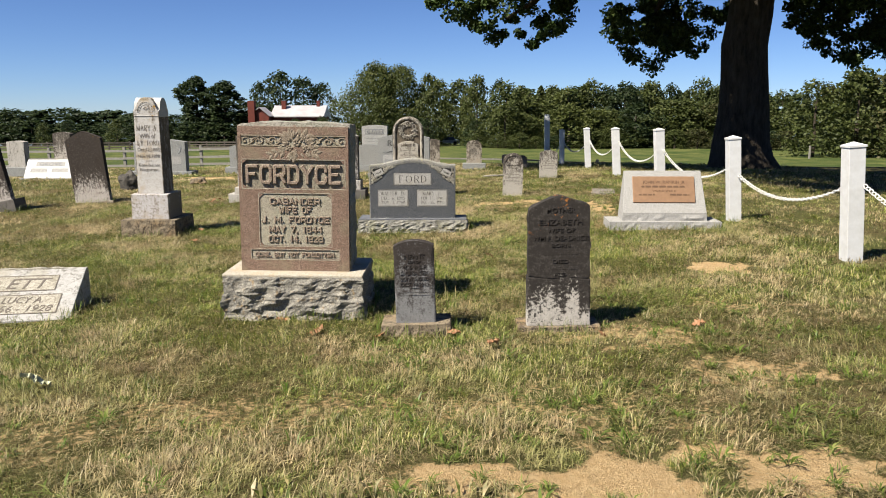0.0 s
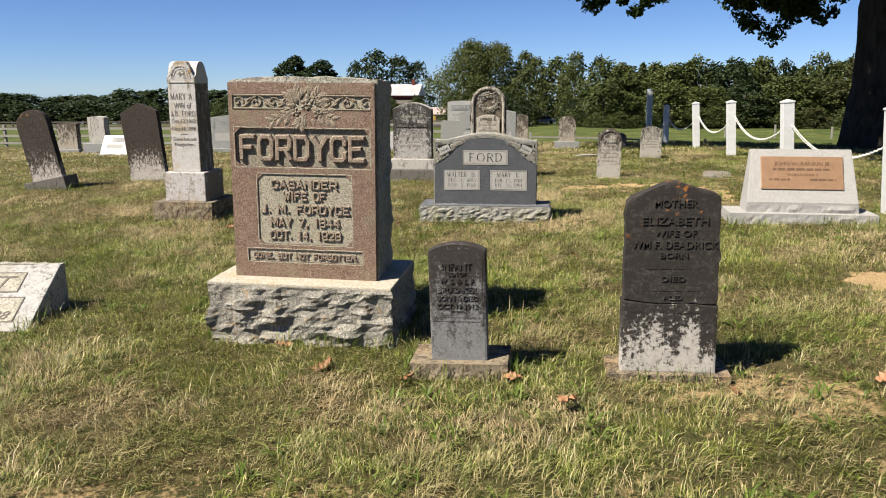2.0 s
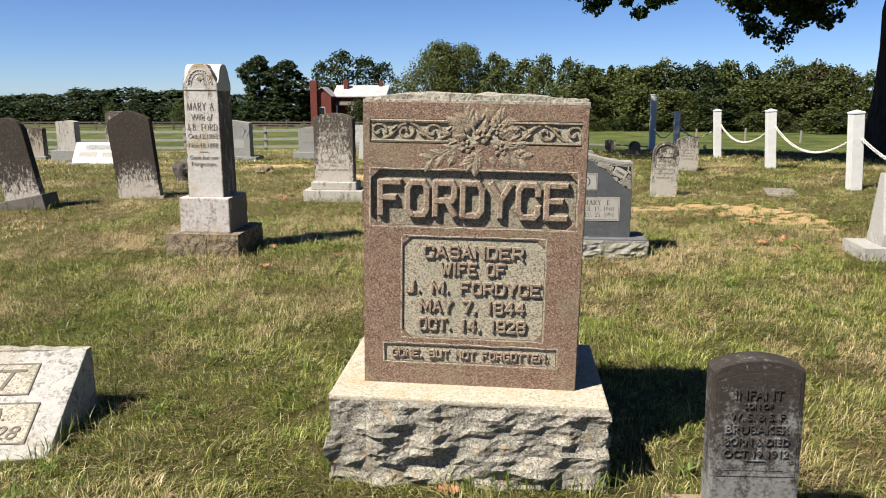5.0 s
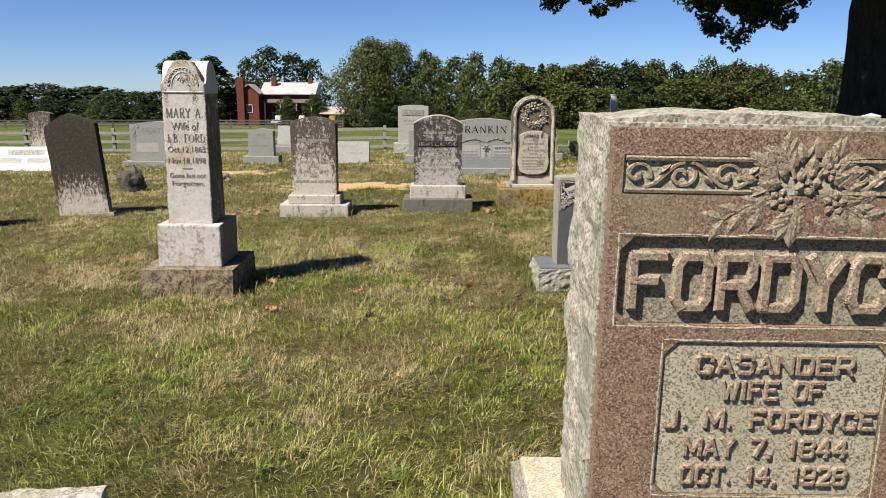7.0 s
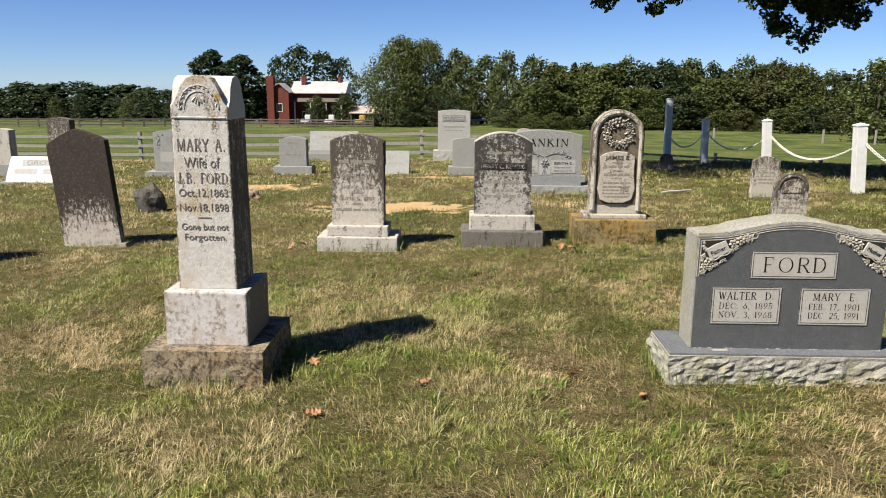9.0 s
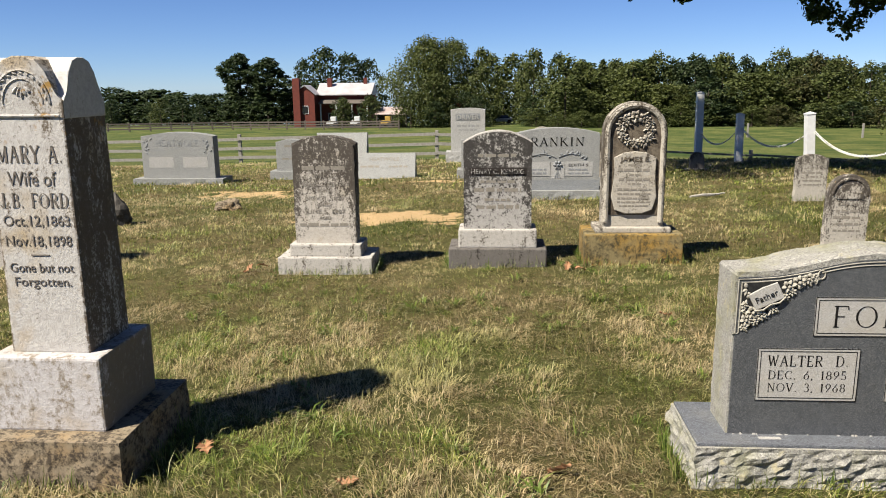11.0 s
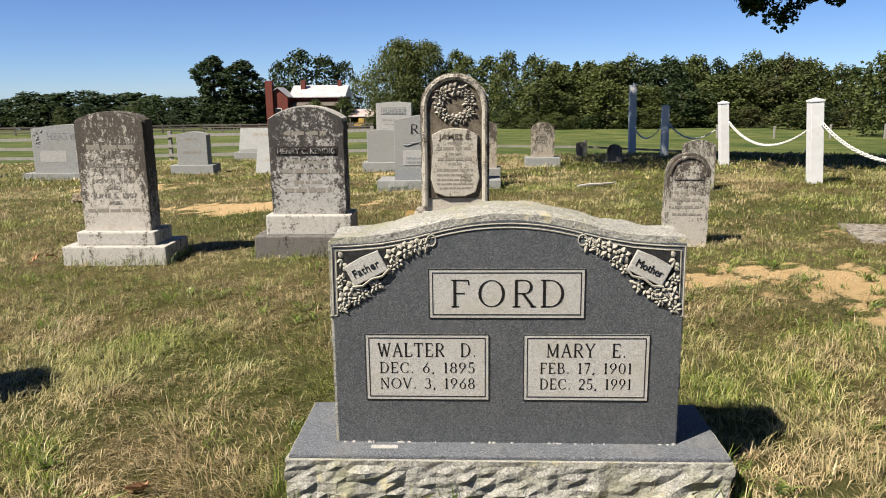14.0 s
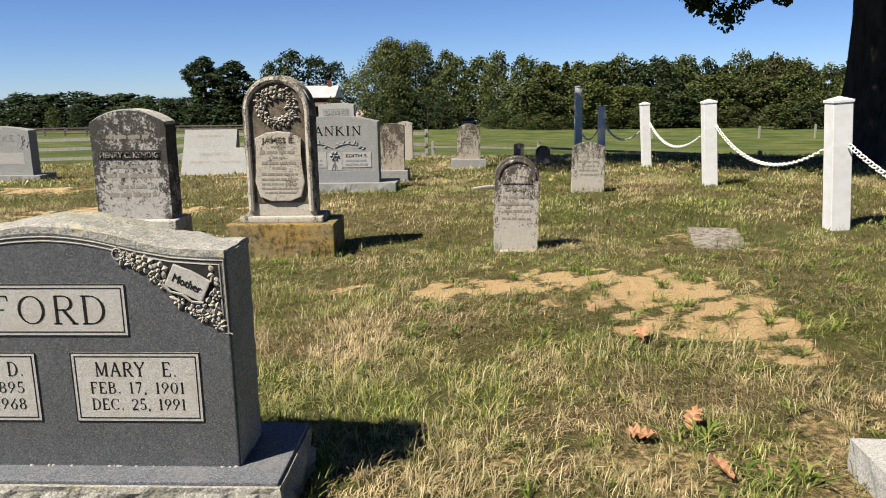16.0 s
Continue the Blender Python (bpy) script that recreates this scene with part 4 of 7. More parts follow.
        for x, z, r in ((0.365, 0.855, 0.028), (0.325, 0.873, 0.03), (0.29, 0.888, 0.024), (0.262, 0.897, 0.016), (0.35, 0.832, 0.02), (0.375, 0.81, 0.018), (0.50, 0.745, 0.03), (0.465, 0.73, 0.022), (0.525, 0.712, 0.026), (0.49, 0.705, 0.018), (0.535, 0.68, 0.016), (0.42, 0.758, 0.02), (0.535, 0.775, 0.018)):
            o += flower(X(x), z, y - 0.002, r, 6, rr.uniform(0, 1))
        for i in range(44):
            t = rr.random()
            x, z = ((0.25 + 0.13 * t, 0.895 - 0.05 * t) if i % 3 == 0 else ((0.54 - 0.13 * t, 0.675 + 0.09 * t) if i % 3 == 1 else (0.53, 0.70 + 0.15 * t)))
            o.append(leaf_relief(X(x), z, y - 0.002, rr.uniform(0.018, 0.034), rr.uniform(0.010, 0.017), rr.uniform(0, 6.28), 0.007))
        part("ornament", join(o), CARVED, die, "pale carved flowers and leaves")
        c, q = math.cos(sx * -0.46), math.sin(sx * -0.46)
        book = [(-0.062, -0.036), (0.062, -0.036), (0.062, 0.036), (0.0, 0.04), (-0.062, 0.036)]
        bx, bz = X(0.452), 0.815
        part("ornament", outline([(bx + u * c - v * q, bz + u * q + v * c) for u, v in book], y - 0.012, y, 0.003), STEELED, die, "carved open book")
        o = [tube([(bx + u * c - v * q, y - 0.012, bz + u * q + v * c) for u, v in ((-0.068, -0.034), (-0.036, -0.046), (0, -0.038), (0.036, -0.046), (0.068, -0.034))], 0.004, 5)]
        t = letters("Father" if sx < 0 else "Mother", 0, 0, 0.026, 0.092, y - 0.012, 0.002, 0.0)
        for v in t.verts:
            u, w = v.co.x, v.co.z - 0.012
            v.co.x, v.co.z = bx + u * c - w * q, bz + u * q + w * c
        part("ornament", join(o), CARVED, die)
        part("inscription", t, INK, die)
    rr = random.Random(11)
    specks = part("lichen", join([blob((rr.uniform(-0.56, 0.56), 0.105, 0.209), (rr.uniform(0.003, 0.009), 0.004, rr.uniform(0.003, 0.007)), 0, 0, 1) for _ in range(26)]
                        + [box(-0.45, -0.36, 0.06, 0.08, 0.207, 0.211, 0)]), STEELED, base, "white lichen specks and mortar on the base")
    specks["kind"] = "stuff"


# a small roman alphabet with thick and thin strokes and serifs: strokes (x0, z0, x1, z1, weight), rings (x, z, rx, rz, from, to)
GLYPHS = {
    "F": (0.62, ((0.14, 0, 0.14, 1, 2), (0.14, 1, 0.58, 1, 1), (0.14, 0.5, 0.46, 0.5, 1), (0.58, 1, 0.6, 0.82, 1), (0.03, 0, 0.27, 0, 1), (0.03, 1, 0.2, 1, 1)), ()),
    "O": (0.9, (), ((0.45, 0.5, 0.40, 0.5, 0, 360),)),
    "R": (0.75, ((0.14, 0, 0.14, 1, 2), (0.36, 0.5, 0.68, 0, 2), (0.14, 1, 0.4, 1, 1), (0.14, 0.5, 0.4, 0.5, 1), (0.03, 0, 0.27, 0, 1), (0.6, 0, 0.78, 0, 1)), ((0.4, 0.75, 0.22, 0.25, -90, 90),)),
    "D": (0.82, ((0.14, 0, 0.14, 1, 2), (0.03, 1, 0.34, 1, 1), (0.03, 0, 0.34, 0, 1)), ((0.34, 0.5, 0.40, 0.5, -90, 90),)),
    "W": (1.05, ((0.08, 1, 0.32, 0, 2), (0.32, 0, 0.52, 0.9, 1), (0.5, 0.95, 0.74, 0, 2), (0.74, 0, 0.97, 1, 1), (0, 1, 0.2, 1, 1), (0.88, 1, 1.05, 1, 1)), ()),
    "A": (0.8, ((0.08, 0, 0.4, 1, 1), (0.4, 1, 0.72, 0, 2), (0.2, 0.36, 0.6, 0.36, 1), (0, 0, 0.18, 0, 1), (0.6, 0, 0.82, 0, 1)), ()),
    "L": (0.64, ((0.14, 0, 0.14, 1, 2), (0.03, 0, 0.6, 0, 1), (0.6, 0, 0.62, 0.2, 1), (0.03, 1, 0.27, 1, 1)), ()),
    "T": (0.74, ((0.37, 0, 0.37, 1, 2), (0.04, 1, 0.7, 1, 1), (0.04, 1, 0.02, 0.82, 1), (0.7, 1, 0.72, 0.82, 1), (0.25, 0, 0.5, 0, 1)), ()),
    "E": (0.66, ((0.14, 0, 0.14, 1, 2), (0.03, 1, 0.58, 1, 1), (0.14, 0.5, 0.46, 0.5, 1), (0.03, 0, 0.6, 0, 1), (0.58, 1, 0.6, 0.82, 1), (0.6, 0, 0.62, 0.2, 1)), ()),
    "M": (1.0, ((0.14, 0, 0.14, 1, 1), (0.14, 1, 0.5, 0.05, 2), (0.5, 0.05, 0.86, 1, 1), (0.86, 0, 0.86, 1, 2), (0.03, 0, 0.25, 0, 1), (0.74, 0, 0.97, 0, 1)), ()),
    "Y": (0.78, ((0.06, 1, 0.39, 0.48, 2), (0.72, 1, 0.39, 0.48, 1), (0.39, 0, 0.39, 0.48, 2), (0, 1, 0.18, 1, 1), (0.62, 1, 0.8, 1, 1), (0.27, 0, 0.51, 0, 1)), ()),
    "C": (0.8, ((0.72, 0.95, 0.72, 0.72, 1),), ((0.45, 0.5, 0.38, 0.5, 45, 318),)),
    "N": (0.88, ((0.14, 0, 0.14, 1, 1), (0.14, 1, 0.74, 0, 2), (0.74, 0, 0.74, 1, 1), (0.03, 0, 0.25, 0, 1), (0.63, 1, 0.85, 1, 1)), ()),
    "V": (0.8, ((0.08, 1, 0.4, 0, 2), (0.4, 0, 0.72, 1, 1), (0, 1, 0.2, 1, 1), (0.62, 1, 0.82, 1, 1)), ()),
    "B": (0.7, ((0.14, 0, 0.14, 1, 2), (0.03, 1, 0.36, 1, 1), (0.14, 0.53, 0.38, 0.53, 1), (0.03, 0, 0.38, 0, 1)), ((0.36, 0.765, 0.2, 0.235, -90, 90), (0.38, 0.265, 0.24, 0.265, -90, 90))),
    "1": (0.42, ((0.22, 0, 0.22, 1, 2), (0.22, 1, 0.1, 0.85, 1), (0.1, 0, 0.34, 0, 1)), ()),
    "2": (0.62, ((0.54, 0.62, 0.08, 0.03, 1), (0.06, 0.02, 0.56, 0.02, 2)), ((0.31, 0.73, 0.24, 0.27, -25, 170),)),
    "3": (0.6, (), ((0.28, 0.76, 0.2, 0.24, -90, 150), (0.28, 0.27, 0.25, 0.27, -150, 90))),
    "5": (0.6, ((0.14, 0.98, 0.5, 0.98, 2), (0.14, 0.98, 0.12, 0.55, 1)), ((0.28, 0.3, 0.25, 0.3, -150, 130),)),
    "6": (0.64, ((0.12, 0.4, 0.48, 1.0, 1),), ((0.32, 0.3, 0.24, 0.3, 0, 360),)),
    "7": (0.6, ((0.06, 0.97, 0.54, 0.97, 2), (0.54, 0.97, 0.22, 0, 1)), ()),
    "8": (0.62, (), ((0.31, 0.76, 0.2, 0.24, 0, 360), (0.31, 0.27, 0.24, 0.27, 0, 360))),
    "9": (0.64, ((0.52, 0.6, 0.16, 0, 1),), ((0.32, 0.7, 0.24, 0.3, 0, 360),)),
    "0": (0.68, (), ((0.34, 0.5, 0.26, 0.5, 0, 360),)),
    ".": (0.3, ((0.1, 0.04, 0.18, 0.04, 2),), ()),
    ",": (0.3, ((0.16, 0.06, 0.08, -0.14, 2),), ()),
    "-": (0.5, ((0.05, 0.5, 0.45, 0.5, 1),), ()),
    " ": (0.42, (), ()),
    "H": (0.88, ((0.14, 0, 0.14, 1, 2), (0.74, 0, 0.74, 1, 2), (0.14, 0.5, 0.74, 0.5, 1), (0.03, 0, 0.25, 0, 1), (0.03, 1, 0.25, 1, 1), (0.63, 0, 0.85, 0, 1), (0.63, 1, 0.85, 1, 1)), ()),
    "K": (0.82, ((0.14, 0, 0.14, 1, 2), (0.14, 0.42, 0.66, 1, 1), (0.3, 0.58, 0.74, 0, 2), (0.03, 0, 0.25, 0, 1), (0.03, 1, 0.25, 1, 1), (0.62, 0, 0.84, 0, 1)), ()),
    "I": (0.4, ((0.2, 0, 0.2, 1, 2), (0.08, 0, 0.32, 0, 1), (0.08, 1, 0.32, 1, 1)), ()),
    "J": (0.5, ((0.3, 0.15, 0.3, 1, 2), (0.18, 1, 0.42, 1, 1)), ((0.17, 0.16, 0.13, 0.17, 180, 360),)),
    "G": (0.88, ((0.74, 0.45, 0.74, 0.1, 2), (0.6, 0.45, 0.86, 0.45, 1)), ((0.45, 0.5, 0.38, 0.5, 45, 315),)),
}


def serif_letters(text, x, z, height, width, y, heavy=1.0, depth=0.0012):
    """Cut roman lettering centred on x: thick uprights, thin hairlines, small serifs; one mesh a letter."""
    done = []
    total = sum(GLYPHS[c][0] for c in text) + 0.16 * (len(text) - 1)
    kx, out, cursor = width / total, [], 0.0
    thick, thin = 0.125 * height * heavy, 0.055 * height * heavy

    def stroke(a, b, w):
        d = Vector((b[0] - a[0], b[1] - a[1]))
        if d.length < 1e-6:
            return
        n = Vector((-d.y, d.x)).normalized() * w / 2
        out.append(outline([(a[0] + n.x, a[1] + n.y), (a[0] - n.x, a[1] - n.y), (b[0] - n.x, b[1] - n.y), (b[0] + n.x, b[1] + n.y)], y - depth, y, 0))

    for c in text:
        w, strokes, rings = GLYPHS[c]
        px = lambda u: x - width / 2 + (cursor + u) * kx
        for x0, z0, x1, z1, k in strokes:
            stroke((px(x0), z + z0 * height), (px(x1), z + z1 * height), thick if k == 2 else thin)
        for rx, rz, ax, az, t0, t1 in rings:
            n = max(8, int(abs(t1 - t0) / 18))
            inner, outer = [], []
            for i in range(n + 1):
                a = radians(t0 + (t1 - t0) * i / n)
                fat = thin + (thick - thin) * abs(math.cos(a))
                ex, ez = ax * kx, az * height
                outer.append((px(rx) + (ex + fat / 2) * math.cos(a), z + rz * height + (ez + fat / 2 * 0.6) * math.sin(a)))
                inner.append((px(rx) + (ex - fat / 2) * math.cos(a), z + rz * height + (ez - fat / 2 * 0.6) * math.sin(a)))
            bm = bmesh.new()
            vo, vi = [bm.verts.new((p[0], y - depth, p[1])) for p in outer], [bm.verts.new((p[0], y - depth, p[1])) for p in inner]
            for i in range(n):
                bm.faces.new((vo[i], vo[i + 1], vi[i + 1], vi[i]))
            bmesh.ops.recalc_face_normals(bm, faces=bm.faces[:])
            out.append(bm)
        cursor += w + 0.16
        if out:
            done.append(join(out))
            out.clear()
    return done


def plaque_stone():
    s = root("gravestone", 2.775, 9.82, "low grey granite memorial with a bronze plaque on its slanted face", "gravestone", rz=-2.0, sink=0.02)
    part("base", rocky(-0.73, 0.715, 0.0, 0.50, 0.0, 0.125, 0.014, 10, 0.035, 8.3), SLAB_GREY, s, "pale rough-edged base slab")
    part("foot", rocky(-0.55, 0.55, 0.10, 0.44, 0.115, 0.205, 0.014, 11, 0.03, 2.7), SLAB_GREY, s)
    bm = side_profile([(0.105, 0.2), (0.43, 0.2), (0.43, 0.755), (0.34, 0.765), (0.105, 0.23)], -0.55, 0.55, 0.012)
    for v in bm.verts:
        v.co.x *= 1 - 0.09 * (v.co.z - 0.2) / 0.55
    body = part("body", bm, SLAB_GREY, s)
    sl = math.atan2(0.235, 0.535)
    pl = part("plaque", tilt_onto(box(-0.405, 0.405, -0.014, 0.004, 0.14, 0.50, 0.004), 0.105, 0.23, sl), BRONZE, body, "tan bronze plaque")
    txt = [letters("JOHN W. RANKIN JR", 0, 0.40, 0.04, 0.55, -0.014, 0.003, 0.01), bars([(-0.29, 0.29, 0.345, 0.028)], -0.014),
           letters("WORLD WAR II", 0, 0.285, 0.028, 0.30, -0.014, 0.003, 0.01), bars([(-0.33, -0.12, 0.235, 0.024), (0.08, 0.33, 0.235, 0.024)], -0.014)]
    part("inscription", tilt_onto(join(txt), 0.105, 0.23, sl), BRONZE_LETTER, pl)


def obelisk_stone():
    s = root("gravestone", -4.035, 9.85, "tall white marble pillar gravestone with arched gable top on stepped base", "gravestone", lean=0.3, sink=0.03)
    part("base", rocky(-0.36, 0.36, 0.0, 0.72, 0.0, 0.255, 0.012, 9, 0.035, 4.4), BROWN_STONE, s, "brown-topped rough stone base")
    part("plinth", box(-0.25, 0.25, 0.11, 0.61, 0.25, 0.59, 0.012), PLINTH, s, "smooth stained marble plinth")
    shaft = part("shaft", box(-0.178, 0.178, 0.182, 0.538, 0.585, 1.62, 0.01, (0.94, 0.94)), OBELISK, s)
    h = 0.170
    prof = [(-h, 1.60), (h, 1.60), (h, 1.67), (h * 0.80, 1.70), (h * 0.62, 1.79), (h * 0.4, 1.835), (h * 0.15, 1.85), (-h * 0.15, 1.85), (-h * 0.4, 1.835), (-h * 0.62, 1.79), (-h * 0.80, 1.70), (-h, 1.67)]
    part("cap", outline(prof, 0.19, 0.53, 0.006), OBELISK, s, "rounded gable top")
    part("cap_roof", side_profile([(0.36 + a * 0.98, z - 0.002) for a, z in prof], -0.1715, 0.1715, 0.006), CAP_MARBLE, s, "white cross gable, its sunlit look put into the colour")

    def face_y(z):
        return 0.182 + 0.0107 * (z - 0.585) / 1.035

    for text, z, hgt, w in (("MARY A.", 1.42, 0.068, 0.285), ("J.B. FORD", 1.23, 0.06, 0.295)):
        for one in serif_letters(text, 0, z, hgt, w, face_y(z) - 0.001, 1.0, 0.0015):
            part("letter", one, DARK_LETTER, shaft)
    for text, z, hgt, w in (("Wife of", 1.322, 0.062, 0.21), ("Oct.12,1863", 1.152, 0.046, 0.29), ("Nov.18,1898", 1.065, 0.046, 0.29), ("Gone but not", 0.952, 0.04, 0.28), ("Forgotten.", 0.89, 0.04, 0.25)):
        part("inscription", letters(text, 0, z, hgt, w, face_y(z) - 0.001, 0.002, -0.004), DARK_LETTER, shaft)
    part("inscription", join([box(-0.04, 0.04, face_y(1.025) - 0.003, face_y(1.025), 1.022, 1.028, 0)]), DARK_LETTER, shaft)
    part("ornament", join([tube([(0.115 * math.cos(a), 0.1895, 1.66 + 0.135 * math.sin(a)) for a in np.linspace(0, math.pi, 20)], 0.006, 5),
                           tube([(0.085 * math.cos(a), 0.1895, 1.66 + 0.10 * math.sin(a)) for a in np.linspace(0, math.pi, 20)], 0.004, 5)]
                          + [leaf_relief(0.10 * math.cos(a), 1.66 + 0.118 * math.sin(a), 0.189, 0.026, 0.014, a + 1.2, 0.005) for a in np.linspace(0.1, 3.0, 12)]
                          + [leaf_relief(0.02 * k, 1.675 + 0.012 * abs(k), 0.189, 0.04, 0.018, 1.57 + 0.35 * k, 0.006) for k in (-2, -1, 0, 1, 2)]
                          + [tube([(-0.15, 0.190, 1.61), (0.15, 0.190, 1.61)], 0.006, 5)]), OBELISK, shaft, "worn carved arch of leaves")


def leaning_tablets():
    s = root("gravestone", -6.70, 13.95, "leaning dark-streaked marble tablet with pointed top and white foot", "gravestone", lean=-5.0, sink=0.05)
    part("die", outline(nibbled([(-0.325, 0), (0.325, 0), (0.33, 1.22), (0.25, 1.27), (0.08, 1.345), (0.0, 1.37), (-0.08, 1.345), (-0.25, 1.27), (-0.33, 1.22)]), 0.0, 0.11, 0.012), TALL_STAIN, s)
    part("foot_slab", rocky(-0.37, 0.40, -0.05, 0.16, 0.0, 0.065, 0.012, 10, 0.04, 1.9), SUNKEN, s, "low rough footing at the grass")
    s = root("gravestone", -7.85, 12.82, "badly leaning dark marble tablet with rounded top on a stone base", "gravestone", lean=-11.0, sink=0.06)
    part("base", box(-0.36, 0.36, 0.0, 0.36, 0.0, 0.22, 0.012), SOOTY, s, "dark stone base")
    part("die", outline(arch(0.27, 0.2, 1.12, 0.22), 0.11, 0.23, 0.012), TALL_STAIN, s)


def tablet(x, y, half, top, mat, label, base=None, base_mat=None, side=None, depth=0.12, sink=0.02, lean=0.0, step=None, step_mat=None, rounded=False, writing=None, name_text=None, inset=0.06, rock=False, back=0.0, rz=0.0):
    """An upright stone on one or two base blocks. base, step: (half width, height, depth)."""
    s = root("gravestone", x, y, label, "gravestone", "", rz, lean, back, sink)
    z, y0 = 0.0, 0.0
    if base:
        bh, z, bd = base
        part("base", rocky(-bh, bh, 0, bd, 0, z, 0.014, 9, 0.05, x) if rock else box(-bh, bh, 0, bd, 0, z, 0.012), base_mat or mat, s)
        y0 = inset
    if step:
        sh, st, sd = step
        part("step", box(-sh, sh, y0, y0 + sd, z - 0.004, z + st, 0.014), step_mat or mat, s)
        z += st
        y0 += 0.06
    pts = arch(half, z - 0.004, side, top - side) if rounded else segment_top(half, z - 0.004, side if side else top, top)
    if mat in (SPECKLED, BLOTCHED, MOSSY, SPECKLED_LOW, SOOTY):
        pts = nibbled(pts, 0.006, 0.035, x)
    die = part("die", outline(pts, y0, y0 + depth, 0.01), mat, s)
    if writing:
        part("inscription", bars([(a * half, b * half, z + (top - z) * c, h) for a, b, c, h in writing], y0, 0.002), FAINT, die, "worn writing")
    if name_text:
        text, zz, h, w, m = name_text
        part("inscription", letters(text, 0, zz, h, w, y0, 0.006, 0.01), m, die)
    return s, die, y0


WORN = [(-0.6, 0.6, 0.78, 0.03), (-0.4, 0.4, 0.7, 0.025), (-0.65, 0.65, 0.6, 0.03), (-0.4, 0.4, 0.52, 0.025), (-0.6, 0.6, 0.44, 0.025), (-0.5, 0.5, 0.36, 0.025)]


def middle_row():
    # rounded tablet on two white steps
    s, die, y = tablet(-3.665, 13.72, 0.285, 1.275, SPECKLED, "weathered white marble gravestone with domed top on a two-step base", (0.44, 0.18, 0.5), WHITE_MARBLE, 1.20, 0.2, step=(0.335, 0.115, 0.36), step_mat=WHITE_MARBLE)
    for t, z, h, w in (("WIFE OF", 0.905, 0.035, 0.22), ("HENRY C. KENDIG", 0.83, 0.035, 0.46), ("BORN", 0.775, 0.028, 0.12), ("NOV. 1, 1820", 0.70, 0.035, 0.36), ("DIED", 0.645, 0.028, 0.12), ("JUNE 5, 1907", 0.575, 0.038, 0.38), ("AGED", 0.52, 0.028, 0.11)):
        part("inscription", letters(t, 0, z, h, w, y, 0.003, 0.008), FAINT, die)
    part("inscription", bars([(-0.2, 0.2, 0.975, 0.04), (-0.24, 0.24, 0.455, 0.03)], y), FAINT, die, "worn writing")
    part("shoulder", join([outline(segment_top(0.30, 0.95, 1.215, 1.285), y + 0.03, y + 0.17, 0.03)]), SPECKLED, die, "slightly wider weathered head")
    # blotched tablet with a framed name
    s, die, y = tablet(-2.075, 13.90, 0.315, 1.27, BLOTCHED, "grey-blotched marble gravestone with raised name bar on a stepped base", (0.455, 0.20, 0.5), SOOTY, 1.17, 0.22, step=(0.365, 0.17, 0.36), step_mat=WHITE_MARBLE)
    part("cap", outline([(-0.318, 1.15), (0.318, 1.15)] + segment_top(0.318, 1.15, 1.176, 1.28)[2:], y + 0.015, y + 0.225, 0.012), WHITE_MARBLE, die, "pale bleached top")
    part("name_bar", box(-0.262, 0.262, y - 0.004, y + 0.004, 0.87, 0.945, 0), SOOTY, die, "dark name bar")
    part("inscription", letters("HENRY C. KENDIG", 0, 0.885, 0.046, 0.49, y - 0.004, 0.008, 0.012), BLOTCHED, die)
    part("inscription", bars([(-0.18, 0.18, 1.04, 0.035), (-0.16, 0.16, 0.80, 0.03), (-0.22, 0.22, 0.72, 0.04), (-0.12, 0.12, 0.63, 0.03), (-0.2, 0.2, 0.56, 0.04)], y), FAINT, die, "worn writing")
    # arched stone with wreath and scroll tablet
    s = root("gravestone", -0.83, 13.90, "arched cream marble gravestone with carved flower wreath on an ochre base", "gravestone", sink=0.02)
    part("base", box(-0.445, 0.445, 0, 0.5, 0, 0.31, 0.014), OCHRE_STONE, s, "brown base with orange lichen")
    part("step", box(-0.345, 0.345, 0.07, 0.43, 0.306, 0.36, 0.014), CREAM, s)
    die = part("die", outline(arch(0.285, 0.356, 1.215, 0.285, 20), 0.13, 0.29, 0.012), CREAM, s)
    # no real hollow: a dark plate paints the shade of the recess
    part("recess", outline(arch(0.225, 0.47, 1.215, 0.22, 20), 0.124, 0.134, 0), CREAM_DARK, die, "arch plate with the recess shade in its colour")
    rim = [(-0.25, 0.118, 0.40), (-0.25, 0.118, 1.215)] + [(-0.25 * math.cos(a), 0.118, 1.215 + 0.25 * math.sin(a)) for a in np.linspace(0, math.pi, 18)] + [(0.25, 0.118, 0.40)]
    part("rim", tube(rim, 0.026, 8), CREAM, die, "raised arched rim")
    tab = [(-0.17, 0.52), (-0.08, 0.485), (0.08, 0.485), (0.17, 0.52), (0.205, 0.64), (0.175, 0.86), (0.19, 1.0), (0.1, 1.045), (0.0, 1.055), (-0.1, 1.045), (-0.19, 1.0), (-0.175, 0.86), (-0.205, 0.64)]
    tb = part("tablet", outline(tab, 0.100, 0.126, 0.008), CREAM, die, "scroll-shaped inscription tablet")
    part("inscription", letters("JAMES E.", 0, 0.965, 0.042, 0.27, 0.100, 0.004, 0.01), CREAM_DARK, tb)
    part("inscription", bars([(-0.06, 0.06, 0.925, 0.02), (-0.15, 0.15, 0.875, 0.03), (-0.05, 0.05, 0.835, 0.02), (-0.14, 0.14, 0.79, 0.026), (-0.06, 0.06, 0.75, 0.02), (-0.15, 0.15, 0.70, 0.022), (-0.15, 0.15, 0.66, 0.018), (-0.15, 0.15, 0.62, 0.018), (-0.15, 0.15, 0.585, 0.016), (-0.13, 0.13, 0.55, 0.016)], 0.100), FAINT, tb)
    o, rr = [], random.Random(8)
